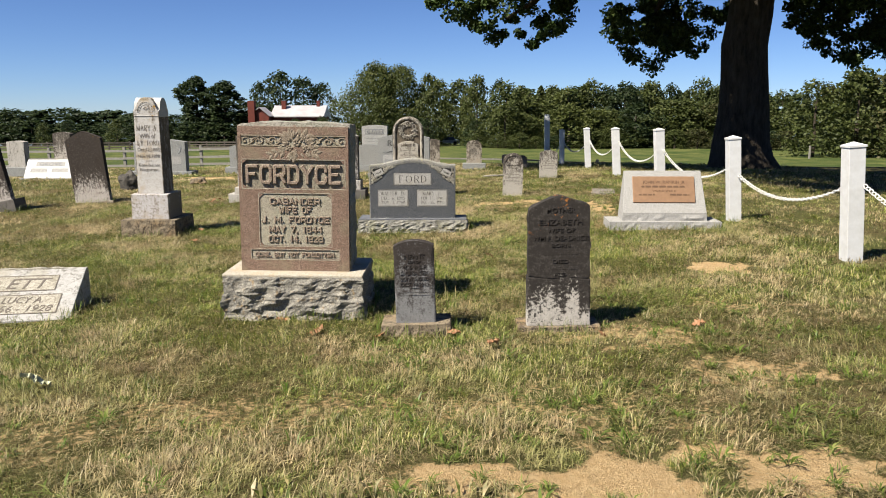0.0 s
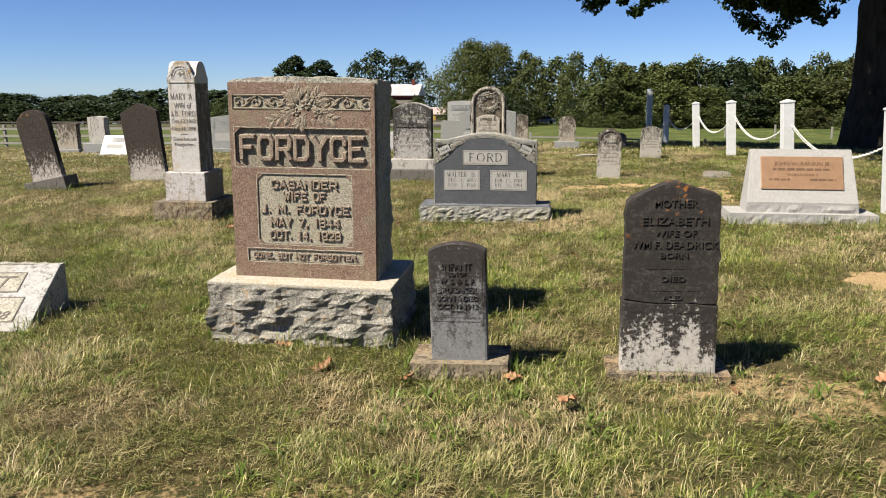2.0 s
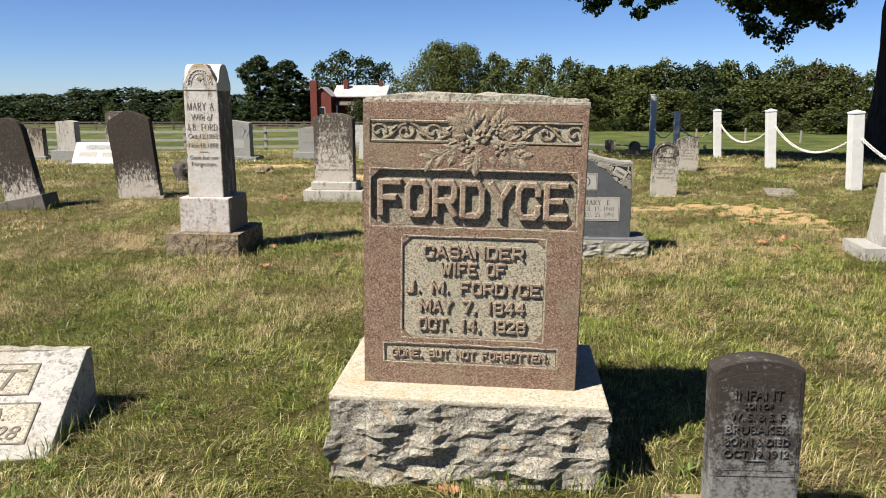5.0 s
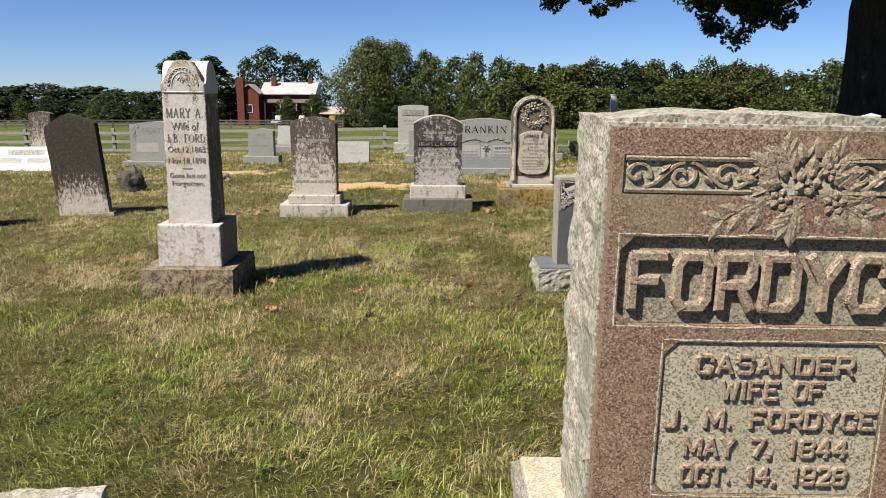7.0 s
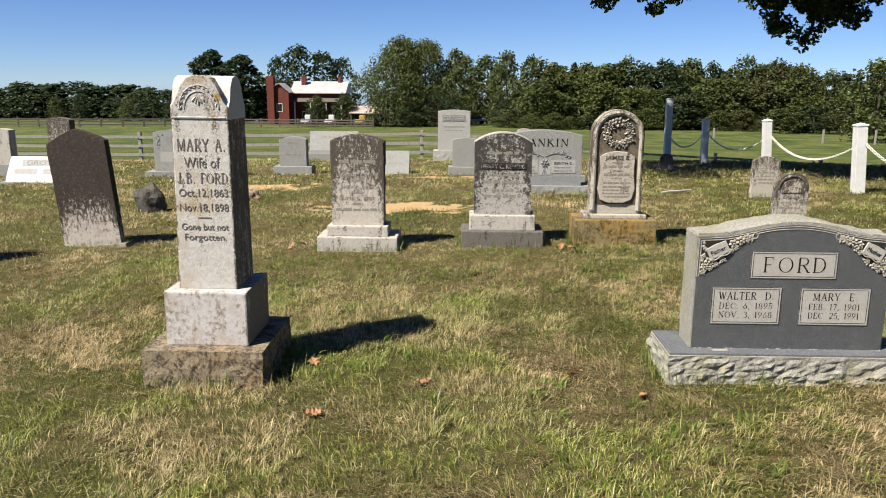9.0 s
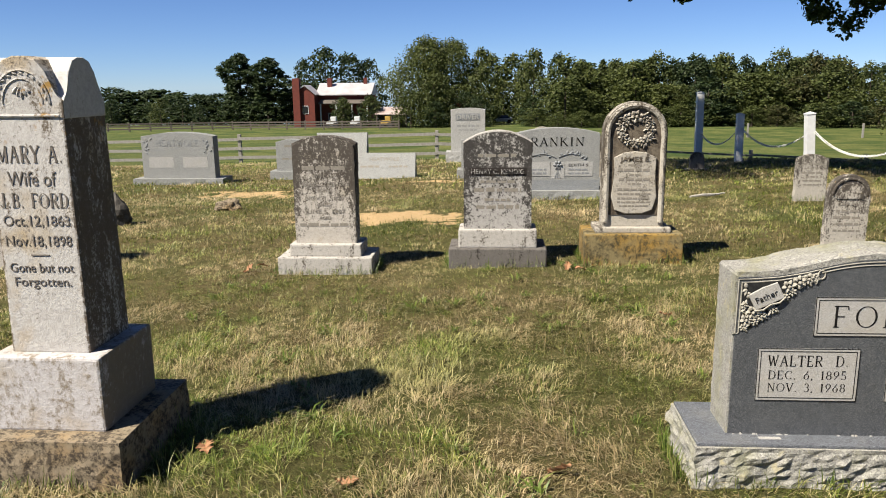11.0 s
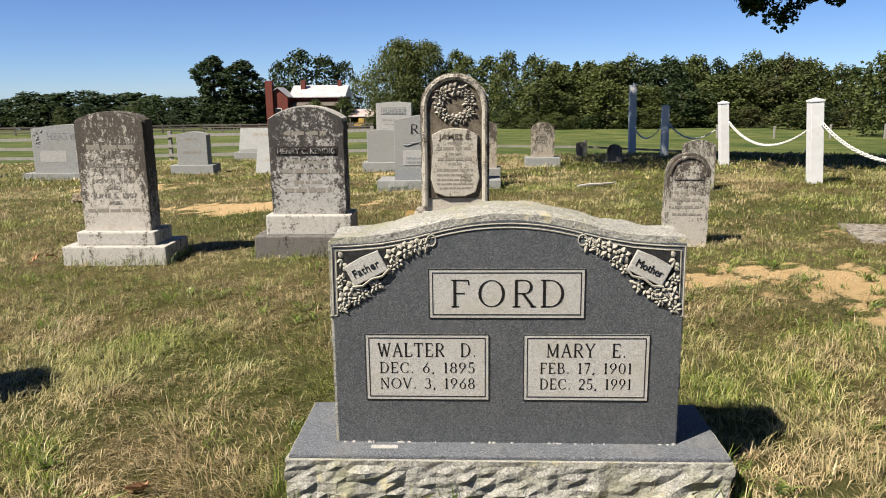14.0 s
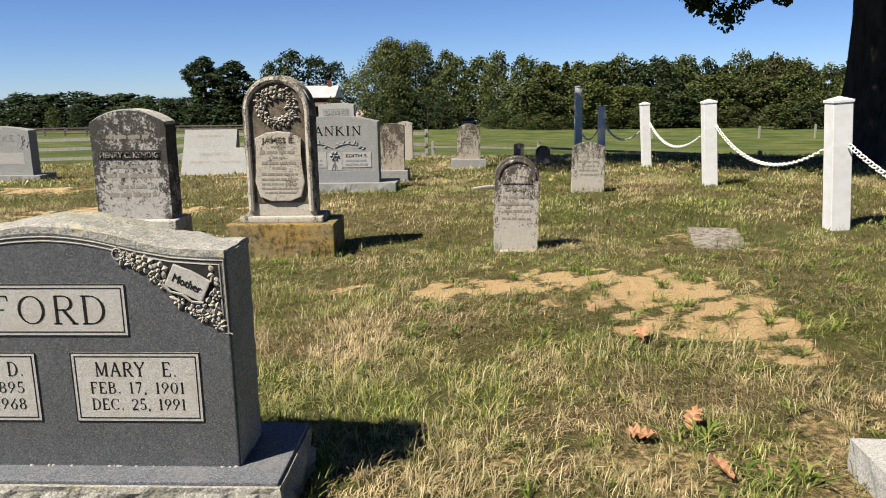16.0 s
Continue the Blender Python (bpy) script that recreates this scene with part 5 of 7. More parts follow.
    for i in range(12):
        a = 2 * math.pi * i / 12
        o += flower(0.135 * math.cos(a), 1.245 + 0.12 * math.sin(a), 0.12, rr.uniform(0.042, 0.064), 6, rr.uniform(0, 1))
    for i in range(40):
        a = rr.uniform(0, 6.28)
        r = rr.uniform(0.085, 0.175)
        o.append(leaf_relief(r * math.cos(a), 1.245 + 0.9 * r * math.sin(a), 0.118, rr.uniform(0.03, 0.06), 0.022, rr.uniform(0, 6.28), 0.018))
    part("wreath", join(o), CREAM, die, "carved flower wreath")
    # small round-headed stone
    s, die, y = tablet(1.10, 14.05, 0.18, 0.80, MOSSY, "small round-headed white marble gravestone with lichen", side=0.63, depth=0.09, rounded=True, lean=0.8)
    part("rim", tube([(-0.15, 0.0, 0.62)] + [(-0.15 * math.cos(a), 0.0, 0.62 + 0.145 * math.sin(a)) for a in np.linspace(0, math.pi, 14)] + [(0.15, 0.0, 0.62)], 0.012, 6), MOSSY, die)
    part("panel", outline(arch(0.12, 0.58, 0.62, 0.10), -0.008, 0.004, 0.003), MOSSY, die, "pale carved head panel")
    part("inscription", letters("SARAH", 0, 0.52, 0.032, 0.2, y, 0.004, 0.01), FAINT, die)
    part("inscription", bars([(-0.11, 0.11, 0.46, 0.025), (-0.13, 0.13, 0.40, 0.025), (-0.1, 0.1, 0.34, 0.025), (-0.12, 0.12, 0.28, 0.022)], y), FAINT, die, "worn writing")
    part("foot", box(-0.13, 0.16, -0.05, 0.02, 0.0, 0.03, 0.008), WHITE_MARBLE, s, "white foot slab in the grass")
    tablet(2.2, 17.62, 0.205, 0.66, MOSSY, "small grey-brown marble tablet with low curved top", side=0.60, depth=0.09, lean=0.8, writing=WORN)
    # flat slab
    s = root("grave_slab", 2.85, 14.42, "sunken flat pale stone slab with flaking edges in the grass", "grave slab", rz=-12)
    part("slab", rocky(-0.21, 0.21, -0.42, 0.42, -0.05, 0.022, 0.026, 9, 0.035, 3.3), SUNKEN, s)


def back_rows():
    s, die, y = tablet(-8.62, 22.15, 0.76, 1.08, GREY, "wide pale grey granite family gravestone with low arched top", (0.95, 0.14, 0.6), GREY, 1.0, 0.28, rock=True, inset=0.12)
    for one in serif_letters("HEATWOLE", 0, 0.80, 0.12, 0.9, y - 0.002, 1.2):
        part("letter", one, GREY_DARK, die)
    for x0, x1 in ((-0.62, -0.1), (0.1, 0.62)):
        part("panel", box(x0, x1, y - 0.006, y + 0.004, 0.36, 0.58, 0), SLAB_GREY, die, "light name panel")
    part("band", box(-0.76, 0.76, y - 0.003, y + 0.004, 0.14, 0.66, 0), GREY, die, "darker lower band")
    part("ornament", join([leaf_relief(sx * 0.64 + random.uniform(-0.07, 0.07), 0.8 + random.uniform(-0.13, 0.13), y - 0.002, 0.07, 0.035, random.uniform(0, 6), 0.01) for sx in (-1, 1) for _ in range(12)]), GREY_DARK, die, "carved leaf corners")
    tablet(-6.42, 22.75, 0.31, 0.86, GREY, "small grey granite gravestone on a square base", (0.44, 0.2, 0.45), GREY, 0.80, 0.24, writing=[(-0.4, 0.4, 0.75, 0.05), (-0.6, 0.6, 0.35, 0.05)], inset=0.09)
    s = root("gravestone", -4.42, 22.6, "low white marble slant gravestone", "gravestone", sink=0.02)
    die = part("die", side_profile([(0, 0), (0.4, 0), (0.4, 0.5), (0.28, 0.53), (0.03, 0.06)], -0.66, 0.66, 0.01), GREY, s)
    sl = math.atan2(0.25, 0.47)
    part("inscription", tilt_onto(letters("HEATWOLE", 0, 0.35, 0.08, 0.62, 0, 0.003, 0.01), 0.03, 0.06, sl), FAINT, die)
    part("inscription", tilt_onto(bars([(-0.5, -0.1, 0.2, 0.05), (0.1, 0.5, 0.2, 0.05)], 0), 0.03, 0.06, sl), FAINT, die)
    s = root("gravestone", -6.4, 28.0, "white slant gravestone on a low granite base", "gravestone", sink=0.02)
    part("base", box(-0.85, 0.85, 0, 0.5, 0, 0.22, 0.01), GREY, s)
    die = part("die", side_profile([(0.05, 0.22), (0.42, 0.22), (0.42, 0.82), (0.3, 0.85), (0.06, 0.3)], -0.72, 0.72, 0.01), GREY, s)
    part("inscription", tilt_onto(bars([(-0.35, 0.35, 0.38, 0.07)], 0), 0.06, 0.3, math.atan2(0.24, 0.55)), FAINT, die)
    s, die, y = tablet(-2.83, 27.4, 0.46, 1.44, GREY_LIGHT, "tall pale granite gravestone with raised name on a rough base", (0.6, 0.29, 0.6), GREY_LIGHT, 1.40, 0.3, rock=True, inset=0.12)
    part("name_bar", box(-0.33, 0.33, y - 0.004, y + 0.004, 1.12, 1.30, 0), GREY_DARK, die, "dark recessed name bar")
    part("inscription", letters("DRIVER", 0, 1.145, 0.13, 0.6, y - 0.004, 0.012, 0.02), GREY_LIGHT, die)
    part("inscription", bars([(-0.3, 0.3, 0.95, 0.05), (-0.25, 0.25, 0.85, 0.04)], y), GREY, die)
    tablet(-2.48, 22.2, 0.30, 0.82, GREY, "plain grey granite gravestone on a square base", (0.39, 0.2, 0.4), GREY, 0.78, 0.2, inset=0.08)
    s, die, y = tablet(-1.19, 18.16, 0.62, 1.06, GREY, "wide grey granite family gravestone with floral cross carving", (0.86, 0.15, 0.6), GREY, 0.98, 0.26, rock=True, inset=0.12)
    for one in serif_letters("RANKIN", 0.0, 0.80, 0.12, 0.78, y - 0.002, 1.3):
        part("letter", one, INK, die)
    for x0, x1, t in ((-0.5, -0.1, ""), (0.12, 0.52, "EDITH S.")):
        part("panel", box(x0, x1, y - 0.006, y + 0.004, 0.36, 0.57, 0), GREY_LIGHT, die, "light name panel")
        if t:
            part("inscription", letters(t, (x0 + x1) / 2, 0.50, 0.04, 0.3, y - 0.006, 0.002, 0.01), INK, die)
        part("inscription", bars([(x0 + 0.05, x1 - 0.05, 0.44, 0.03), (x0 + 0.05, x1 - 0.05, 0.385, 0.03)], y - 0.006), GREY_DARK, die)
    part("panel", box(-0.62, 0.62, y - 0.003, y + 0.004, 0.15, 0.30, 0), GREY_DARK, die, "polished dark lower band")
    part("panel", box(-0.09, 0.11, y - 0.004, y + 0.004, 0.32, 0.56, 0), GREY_LIGHT, die)
    o = []
    for sx in (-1, 1):
        o.append(tube([(sx * (0.02 + 0.42 * u), y - 0.004, 0.63 + 0.07 * math.sin(3.1 * u) * (1 - 0.4 * u)) for u in np.linspace(0, 1, 9)], 0.008, 5))
        for u in np.linspace(0.15, 1, 8):
            o.append(leaf_relief(sx * (0.02 + 0.42 * u), 0.63 + 0.07 * math.sin(3.1 * u) * (1 - 0.4 * u), y - 0.003, 0.06, 0.03, random.uniform(-1, 4), 0.01))
    o += flower(0.01, 0.52, y - 0.003, 0.07, 6) + [tube([(0.01, y - 0.005, 0.34), (0.01, y - 0.005, 0.5)], 0.008, 5), tube([(-0.03, y - 0.005, 0.33), (0.0, y - 0.005, 0.42)], 0.006, 5), tube([(0.05, y - 0.005, 0.33), (0.02, y - 0.005, 0.42)], 0.006, 5)]
    part("ornament", join(o), GREY_DARK, die, "carved flower and leaf garland")
    tablet(-0.53, 19.6, 0.18, 0.92, SPECKLED_LOW, "narrow speckled marble gravestone on a granite base", (0.24, 0.2, 0.36), GREY, 0.88, 0.16, inset=0.08)
    tablet(-0.94, 26.0, 0.19, 0.93, CREAM, "narrow pale marble gravestone", side=0.88, depth=0.15)
    tablet(0.62, 22.6, 0.225, 0.88, SPECKLED_LOW, "round-topped brown-stained marble gravestone on a base", (0.34, 0.2, 0.4), GREY, 0.72, 0.12, rounded=True, inset=0.1, writing=WORN)
    tablet(1.75, 25.5, 0.12, 0.36, SOOTY, "very small dark gravestone in the shade", side=0.33, depth=0.09)
    tablet(2.1, 23.1, 0.145, 0.40, SOOTY, "very small dark round-topped gravestone on a slab", (0.22, 0.06, 0.24), SOOTY, 0.28, 0.09, rounded=True, inset=0.05)
    # far group
    tablet(-13.0, 22.4, 0.26, 1.1, WHITE_MARBLE, "upright white marble gravestone on a grey base", (0.42, 0.32, 0.5), GREY, 1.07, 0.26, inset=0.1)
    tablet(-14.7, 23.5, 0.33, 0.92, SPECKLED_LOW, "dark-sided marble gravestone on a base", (0.42, 0.12, 0.45), GREY, 0.9, 0.2, inset=0.1)
    tablet(-11.65, 22.5, 0.26, 1.33, SPECKLED, "tall weathered marble tablet with a white curved top", (0.38, 0.25, 0.45), GREY, 1.28, 0.24, inset=0.1)
    s = root("gravestone", -10.98, 20.4, "bright white slant gravestone with grey name panel", "gravestone", sink=0.02)
    part("base", box(-0.76, 0.74, -0.06, 0.55, 0, 0.05, 0.008), GREY, s)
    die = part("die", side_profile([(0, 0.05), (0.42, 0.05), (0.42, 0.50), (0.3, 0.53), (0.03, 0.12)], -0.66, 0.64, 0.01), WHITE_PAINT, s)
    sl = math.atan2(0.27, 0.41)
    part("panel", tilt_onto(box(-0.4, 0.4, -0.004, 0.004, 0.28, 0.42, 0), 0.03, 0.12, sl), SLAB_GREY, die)
    part("inscription", tilt_onto(letters("GROVE", 0, 0.30, 0.1, 0.62, -0.004, 0.003, 0.015), 0.03, 0.12, sl), GREY_DARK, die)
    part("inscription", tilt_onto(join([box(-0.52, -0.06, -0.003, 0.003, 0.09, 0.22, 0), box(0.06, 0.52, -0.003, 0.003, 0.09, 0.22, 0)]), 0.03, 0.12, sl), SLAB_GREY, die)


def stones_loose():
    s = root("field_stone", -7.1, 16.5, "rough dark upright field stone marker", "field stone")
    part("stone", blob((0, 0, 0.15), (0.22, 0.12, 0.25), 2.0, 0.45, 3), FIELD_STONE, s)
    s = root("field_stone", -6.0, 17.75, "low broken brown stone stub in the grass", "field stone")
    part("stone", blob((0, 0, 0.04), (0.19, 0.12, 0.11), 6.0, 0.5, 3), BROWN_STONE, s)
    s = root("stick", 0.99, 18.2, "bare bleached stick lying on the grass", "stick")
    part("twig", tube([(-0.28, -0.12, 0.03), (-0.1, -0.05, 0.045), (0.1, 0.03, 0.04), (0.28, 0.13, 0.05)], [0.016, 0.02, 0.018, 0.01], 6), WHITE_MARBLE, s)


red_monument()
infant_stone()
mother_stone()
slant_marker()
blue_monument()
plaque_stone()
obelisk_stone()
leaning_tablets()
middle_row()
back_rows()
stones_loose()


# ---- posts and chains ----
POSTS = ((4.08, 7.68, 1.17, 0.165), (3.94, 10.6, 1.14, 0.165), (4.02, 14.75, 1.13, 0.17), (3.89, 18.1, 1.09, 0.165), (3.88, 21.9, 1.12, 0.155), (3.6, 25.3, 1.10, 0.155), (3.5, 28.5, 1.85, 0.18))


def chain_posts():
    for i, (x, y, h, w) in enumerate(POSTS):
        s = root("fence_post", x, y, "square white-painted wooden post with a shallow pyramid cap" if i < 6 else "taller square white-painted wooden corner post", "post", "posts of the chain fence", rz=random.uniform(-2, 2), lean=-4.0 if i < 5 else -1.0, sink=0.05)
        h = h + 0.05
        part("shaft", box(-w / 2, w / 2, -w / 2, w / 2, 0, h, 0.006), WHITE_PAINT, s)
        bm = box(-w / 2 - 0.008, w / 2 + 0.008, -w / 2 - 0.008, w / 2 + 0.008, h - 0.006, h + 0.018, 0.003)
        top = bm.verts.new((0, 0, h + 0.05))
        b = [bm.verts.new((sx * w / 2, sy * w / 2, h + 0.018)) for sx, sy in ((-1, -1), (1, -1), (1, 1), (-1, 1))]
        for k in range(4):
            bm.faces.new((b[k], b[(k + 1) % 4], top))
        part("cap", bm, WHITE_PAINT, s)
    link = []
    for k in range(10):
        a = 2 * math.pi * k / 10
        link.append((0.035 * math.cos(a), 0.018 * math.sin(a)))
    ends = list(POSTS)
    ends.insert(0, (4.1, 3.7, 1.2, 0.2))
    for (x0, y0, h0, w0), (x1, y1, h1, w1), low, sag in zip(ends, ends[1:], (0.8, 0.64, 0.76, 0.8, 0.8, 0.8, 0.8), (0.35, 0.25, 0.34, 0.36, 0.36, 0.36, 0.36)):
        a = Vector((x0, y0 + w0 / 2, float(ground_z(x0, y0)) + 0.8))
        b = Vector((x1, y1 - w1 / 2, float(ground_z(x1, y1)) + low))
        pts = [a.lerp(b, u) - Vector((0, 0, 4 * sag * u * (1 - u))) for u in np.linspace(0, 1, 420)]
        bms, dist, last, k = [], 0.0, pts[0], 0
        for p, q in zip(pts, pts[1:]):
            dist += (q - p).length
            if dist >= 0.05:
                dist = 0.0
                t = (q - p).normalized()
                side = t.cross(Vector((0, 0, 1))).normalized()
                up = side.cross(t)
                n = side if k % 2 else up
                n = (n + 0.5 * (up if k % 2 else side)).normalized()
                bms.append(tube([p + t * u + n * v for u, v in link], 0.0072, 5, True))
                k += 1
        ob = part("chain", join(bms), CHAIN_PAINT, None, "", True)
        tagged(ob, "sagging white plastic chain hung between white posts", "chain", "chains of the fence")


chain_posts()


# ---- plants ----
def leafy(name, tones, translucent=0.35, rough=0.6, patch=0.0, dry=None, lush=None, tuft=0.0):
    """Foliage: tones picked leaf by leaf; patch: size of drier patches."""
    n = Nodes(name, rough, 0, 0.25)
    r = n.island()
    c = n.mix(n.ramp(r, 0.2, 0.8), tones[0], tones[1])
    if len(tones) > 2:
        c = n.mix(n.ramp(r, 0.76, 0.86), c, tones[2])
    if dry:
        field = n.math("ADD", n.noise(patch, 5, 0.6), n.math("MULTIPLY", n.noise(patch * 5, 3, 0.6), 0.5))
        field = n.math("ADD", n.math("MULTIPLY", field, 2.2), -0.9)
        field = n.math("ADD", field, n.math("ADD", n.ramp(n.xyz()[1], 3.4, 5.8, 0.08, -0.08), n.ramp(n.xyz()[0], -1.5, 2.0, -0.04, 0.06)))
        field = n.math("ADD", field, n.math("MULTIPLY", n.ramp(n.xyz()[1], 8.2, 9.8, 0.0, 0.17), n.ramp(n.xyz()[0], 0.2, 1.6, 1.0, 0.0)))
        pick = n.math("ADD", n.math("MULTIPLY", r, 0.55), field)
        c = n.mix(n.ramp(pick, dry[1], dry[2]), c, n.mix(n.ramp(n.math("FRACT", n.math("MULTIPLY", r, 17.3)), 0, 1), dry[0], dry[3]))
    if lush:
        c = n.mix(n.math("MULTIPLY", n.ramp(n.noise(patch * 0.8, 4, 0.6, n.stretch(1, 1.35, 1)), 0.50, 0.64), lush[1]), c, n.mix(r, lush[0], lush[2]))
    if tuft:
        c = n.mix(1.0, c, n.ramp(n.noise(tuft, 4, 0.7), 0.36, 0.64, 0.58, 1.36), "MULTIPLY")
    c = n.colour(c)
    tr = n.node("ShaderNodeBsdfTranslucent", Color=c)
    mx = n.node("ShaderNodeMixShader")
    mx.inputs[0].default_value = translucent
    n.t.links.new(n.b.outputs[0], mx.inputs[1]), n.t.links.new(tr.outputs[0], mx.inputs[2])
    n.t.links.new(mx.outputs[0], n.t.nodes["Material Output"].inputs[0])
    return n.m


GRASS = leafy("mown_grass", ((0.120, 0.160, 0.026), (0.360, 0.380, 0.070), (0.68, 0.62, 0.29)), 0.30, 0.45, 0.8, ((0.66, 0.545, 0.31), 0.82, 1.24, (0.48, 0.345, 0.18)), ((0.125, 0.205, 0.030), 0.5, (0.34, 0.41, 0.072)), 13.0)
WEED = leafy("green_weeds", ((0.115, 0.175, 0.028), (0.215, 0.285, 0.055), (0.34, 0.37, 0.11)), 0.35, 0.4)
OAK_LEAF = leafy("oak_leaves", ((0.042, 0.076, 0.016), (0.080, 0.125, 0.026), (0.125, 0.165, 0.045)), 0.25)
FALLEN = plain("fallen_leaf_brown", (0.38, 0.17, 0.075), (0.45, 0.26, 0.14), 60, 0.7)


def flat_mesh(name, verts, counts, smooth=False):
    """A mesh of separate polygons: verts in order, counts of corners per polygon."""
    me = bpy.data.meshes.new(name)
    verts = np.asarray(verts, np.float32)
    me.vertices.add(len(verts))
    me.vertices.foreach_set("co", verts.ravel())
    counts = np.asarray(counts, np.int32)
    me.loops.add(len(verts)), me.polygons.add(len(counts))
    me.loops.foreach_set("vertex_index", np.arange(len(verts), dtype=np.int32))
    me.polygons.foreach_set("loop_start", np.concatenate(([0], np.cumsum(counts)[:-1])).astype(np.int32))
    me.update(calc_edges=True)
    return me


FOOTPRINTS = ((-1.80, -0.68, 5.70, 6.45), (-0.52, -0.02, 5.28, 5.58), (0.47, 1.08, 5.34, 5.62), (-4.33, -3.12, 5.72, 6.36), (-1.29, 0.20, 9.96, 10.41), (2.09, 3.49, 9.82, 10.30),
              (-4.40, -3.68, 9.85, 10.57), (-7.03, -6.37, 13.95, 14.06), (-8.21, -7.49, 12.82, 13.18), (-4.10, -3.22, 13.72, 14.22), (-2.53, -1.62, 13.9, 14.4), (-1.27, -0.38, 13.9, 14.4),
              (0.92, 1.28, 14.05, 14.14), (1.99, 2.41, 17.62, 17.71), (2.64, 3.06, 14.0, 14.84), (-2.05, -0.33, 18.16, 18.76), (-9.57, -7.67, 22.15, 22.75),
              (3.92, 4.08, 7.6, 7.76), (3.82, 3.98, 10.52, 10.68), (3.88, 4.06, 14.66, 14.84), (3.78, 3.96, 18.0, 18.2))


def blades(name, base, length, width, heading, bend, rng, material, label):
    """Grass blades as bent two-piece strips."""
    n = len(base)
    ca, sa = np.cos(heading), np.sin(heading)
    side = np.stack((-sa, ca, np.zeros(n)), -1)
    fwd = np.stack((ca, sa, np.zeros(n)), -1)
    up = np.array((0, 0, 1.0))
    L, W, B = length[:, None], width[:, None], bend[:, None]
    low = base - up * 0.004
    mid = base + up * L * 0.5 * np.cos(B * 0.6) + fwd * L * 0.5 * np.sin(B * 0.6)
    late = np.minimum(B * 1.3, 1.5)
    tip = mid + up * L * 0.5 * np.cos(late) + fwd * L * 0.5 * np.sin(late)
    v = np.stack((low, mid + side * W / 2, tip, mid - side * W / 2), 1).reshape(-1, 3)
    me = flat_mesh(name, v, np.full(n, 4))
    me.materials.append(material)
    ob = new(name, me)
    return tagged(ob, label, "grass", kind="stuff")


def tuft_field(name, zones, per_tuft, label, material, seed, size, wide, lean=1.0, spreadr=0.03, bare_limit=0.75):
    rng = np.random.default_rng(seed)
    pts = []
    for x0, x1, y0, y1, density in zones:
        k = int((x1 - x0) * (y1 - y0) * density / per_tuft)
        pts.append(np.stack((rng.uniform(x0, x1, k), rng.uniform(y0, y1, k)), -1))
    c = np.concatenate(pts)
    keep = bareness(c[:, 0], c[:, 1]) < rng.uniform(0.12, bare_limit, len(c))
    for x0, x1, y0, y1 in FOOTPRINTS:
        keep &= ~((c[:, 0] > x0 - 0.005) & (c[:, 0] < x1 + 0.005) & (c[:, 1] > y0 - 0.005) & (c[:, 1] < y1 + 0.005))
    c = c[keep]
    clump = 0.6 * lumps(c[:, 0], c[:, 1], 5.5, 6) + 0.4 * lumps(c[:, 0], c[:, 1], 13.0, 7)
    keep = rng.uniform(0, 1, len(c)) < 0.55 + 0.90 * clump
    c, clump = c[keep], clump[keep]
    lie = 4 * np.pi * (0.6 * lumps(c[:, 0], c[:, 1], 0.9, 8) + 0.4 * lumps(c[:, 0], c[:, 1], 3.1, 9))
    lie = np.repeat(lie, per_tuft)
    xy = np.repeat(c, per_tuft, 0)
    tall = np.repeat(rng.uniform(0.6, 1.3, len(c)) * (0.40 + 1.2 * clump), per_tuft)
    n = len(xy)
    a = rng.uniform(0, 2 * np.pi, n)
    r = np.abs(rng.normal(0, spreadr, n))
    xy = xy + np.stack((np.cos(a), np.sin(a)), -1) * r[:, None]
    base = np.concatenate((xy, ground_z(xy[:, 0], xy[:, 1])[:, None]), 1)
    heading = lie + rng.normal(0, 1.1, n)
    bend = np.clip(rng.normal(1.08, 0.48, n), 0.05, 1.75) * lean
    return blades(name, base, rng.uniform(size[0], size[1], n) * tall, rng.uniform(wide[0], wide[1], n), heading, bend, rng, material, label)


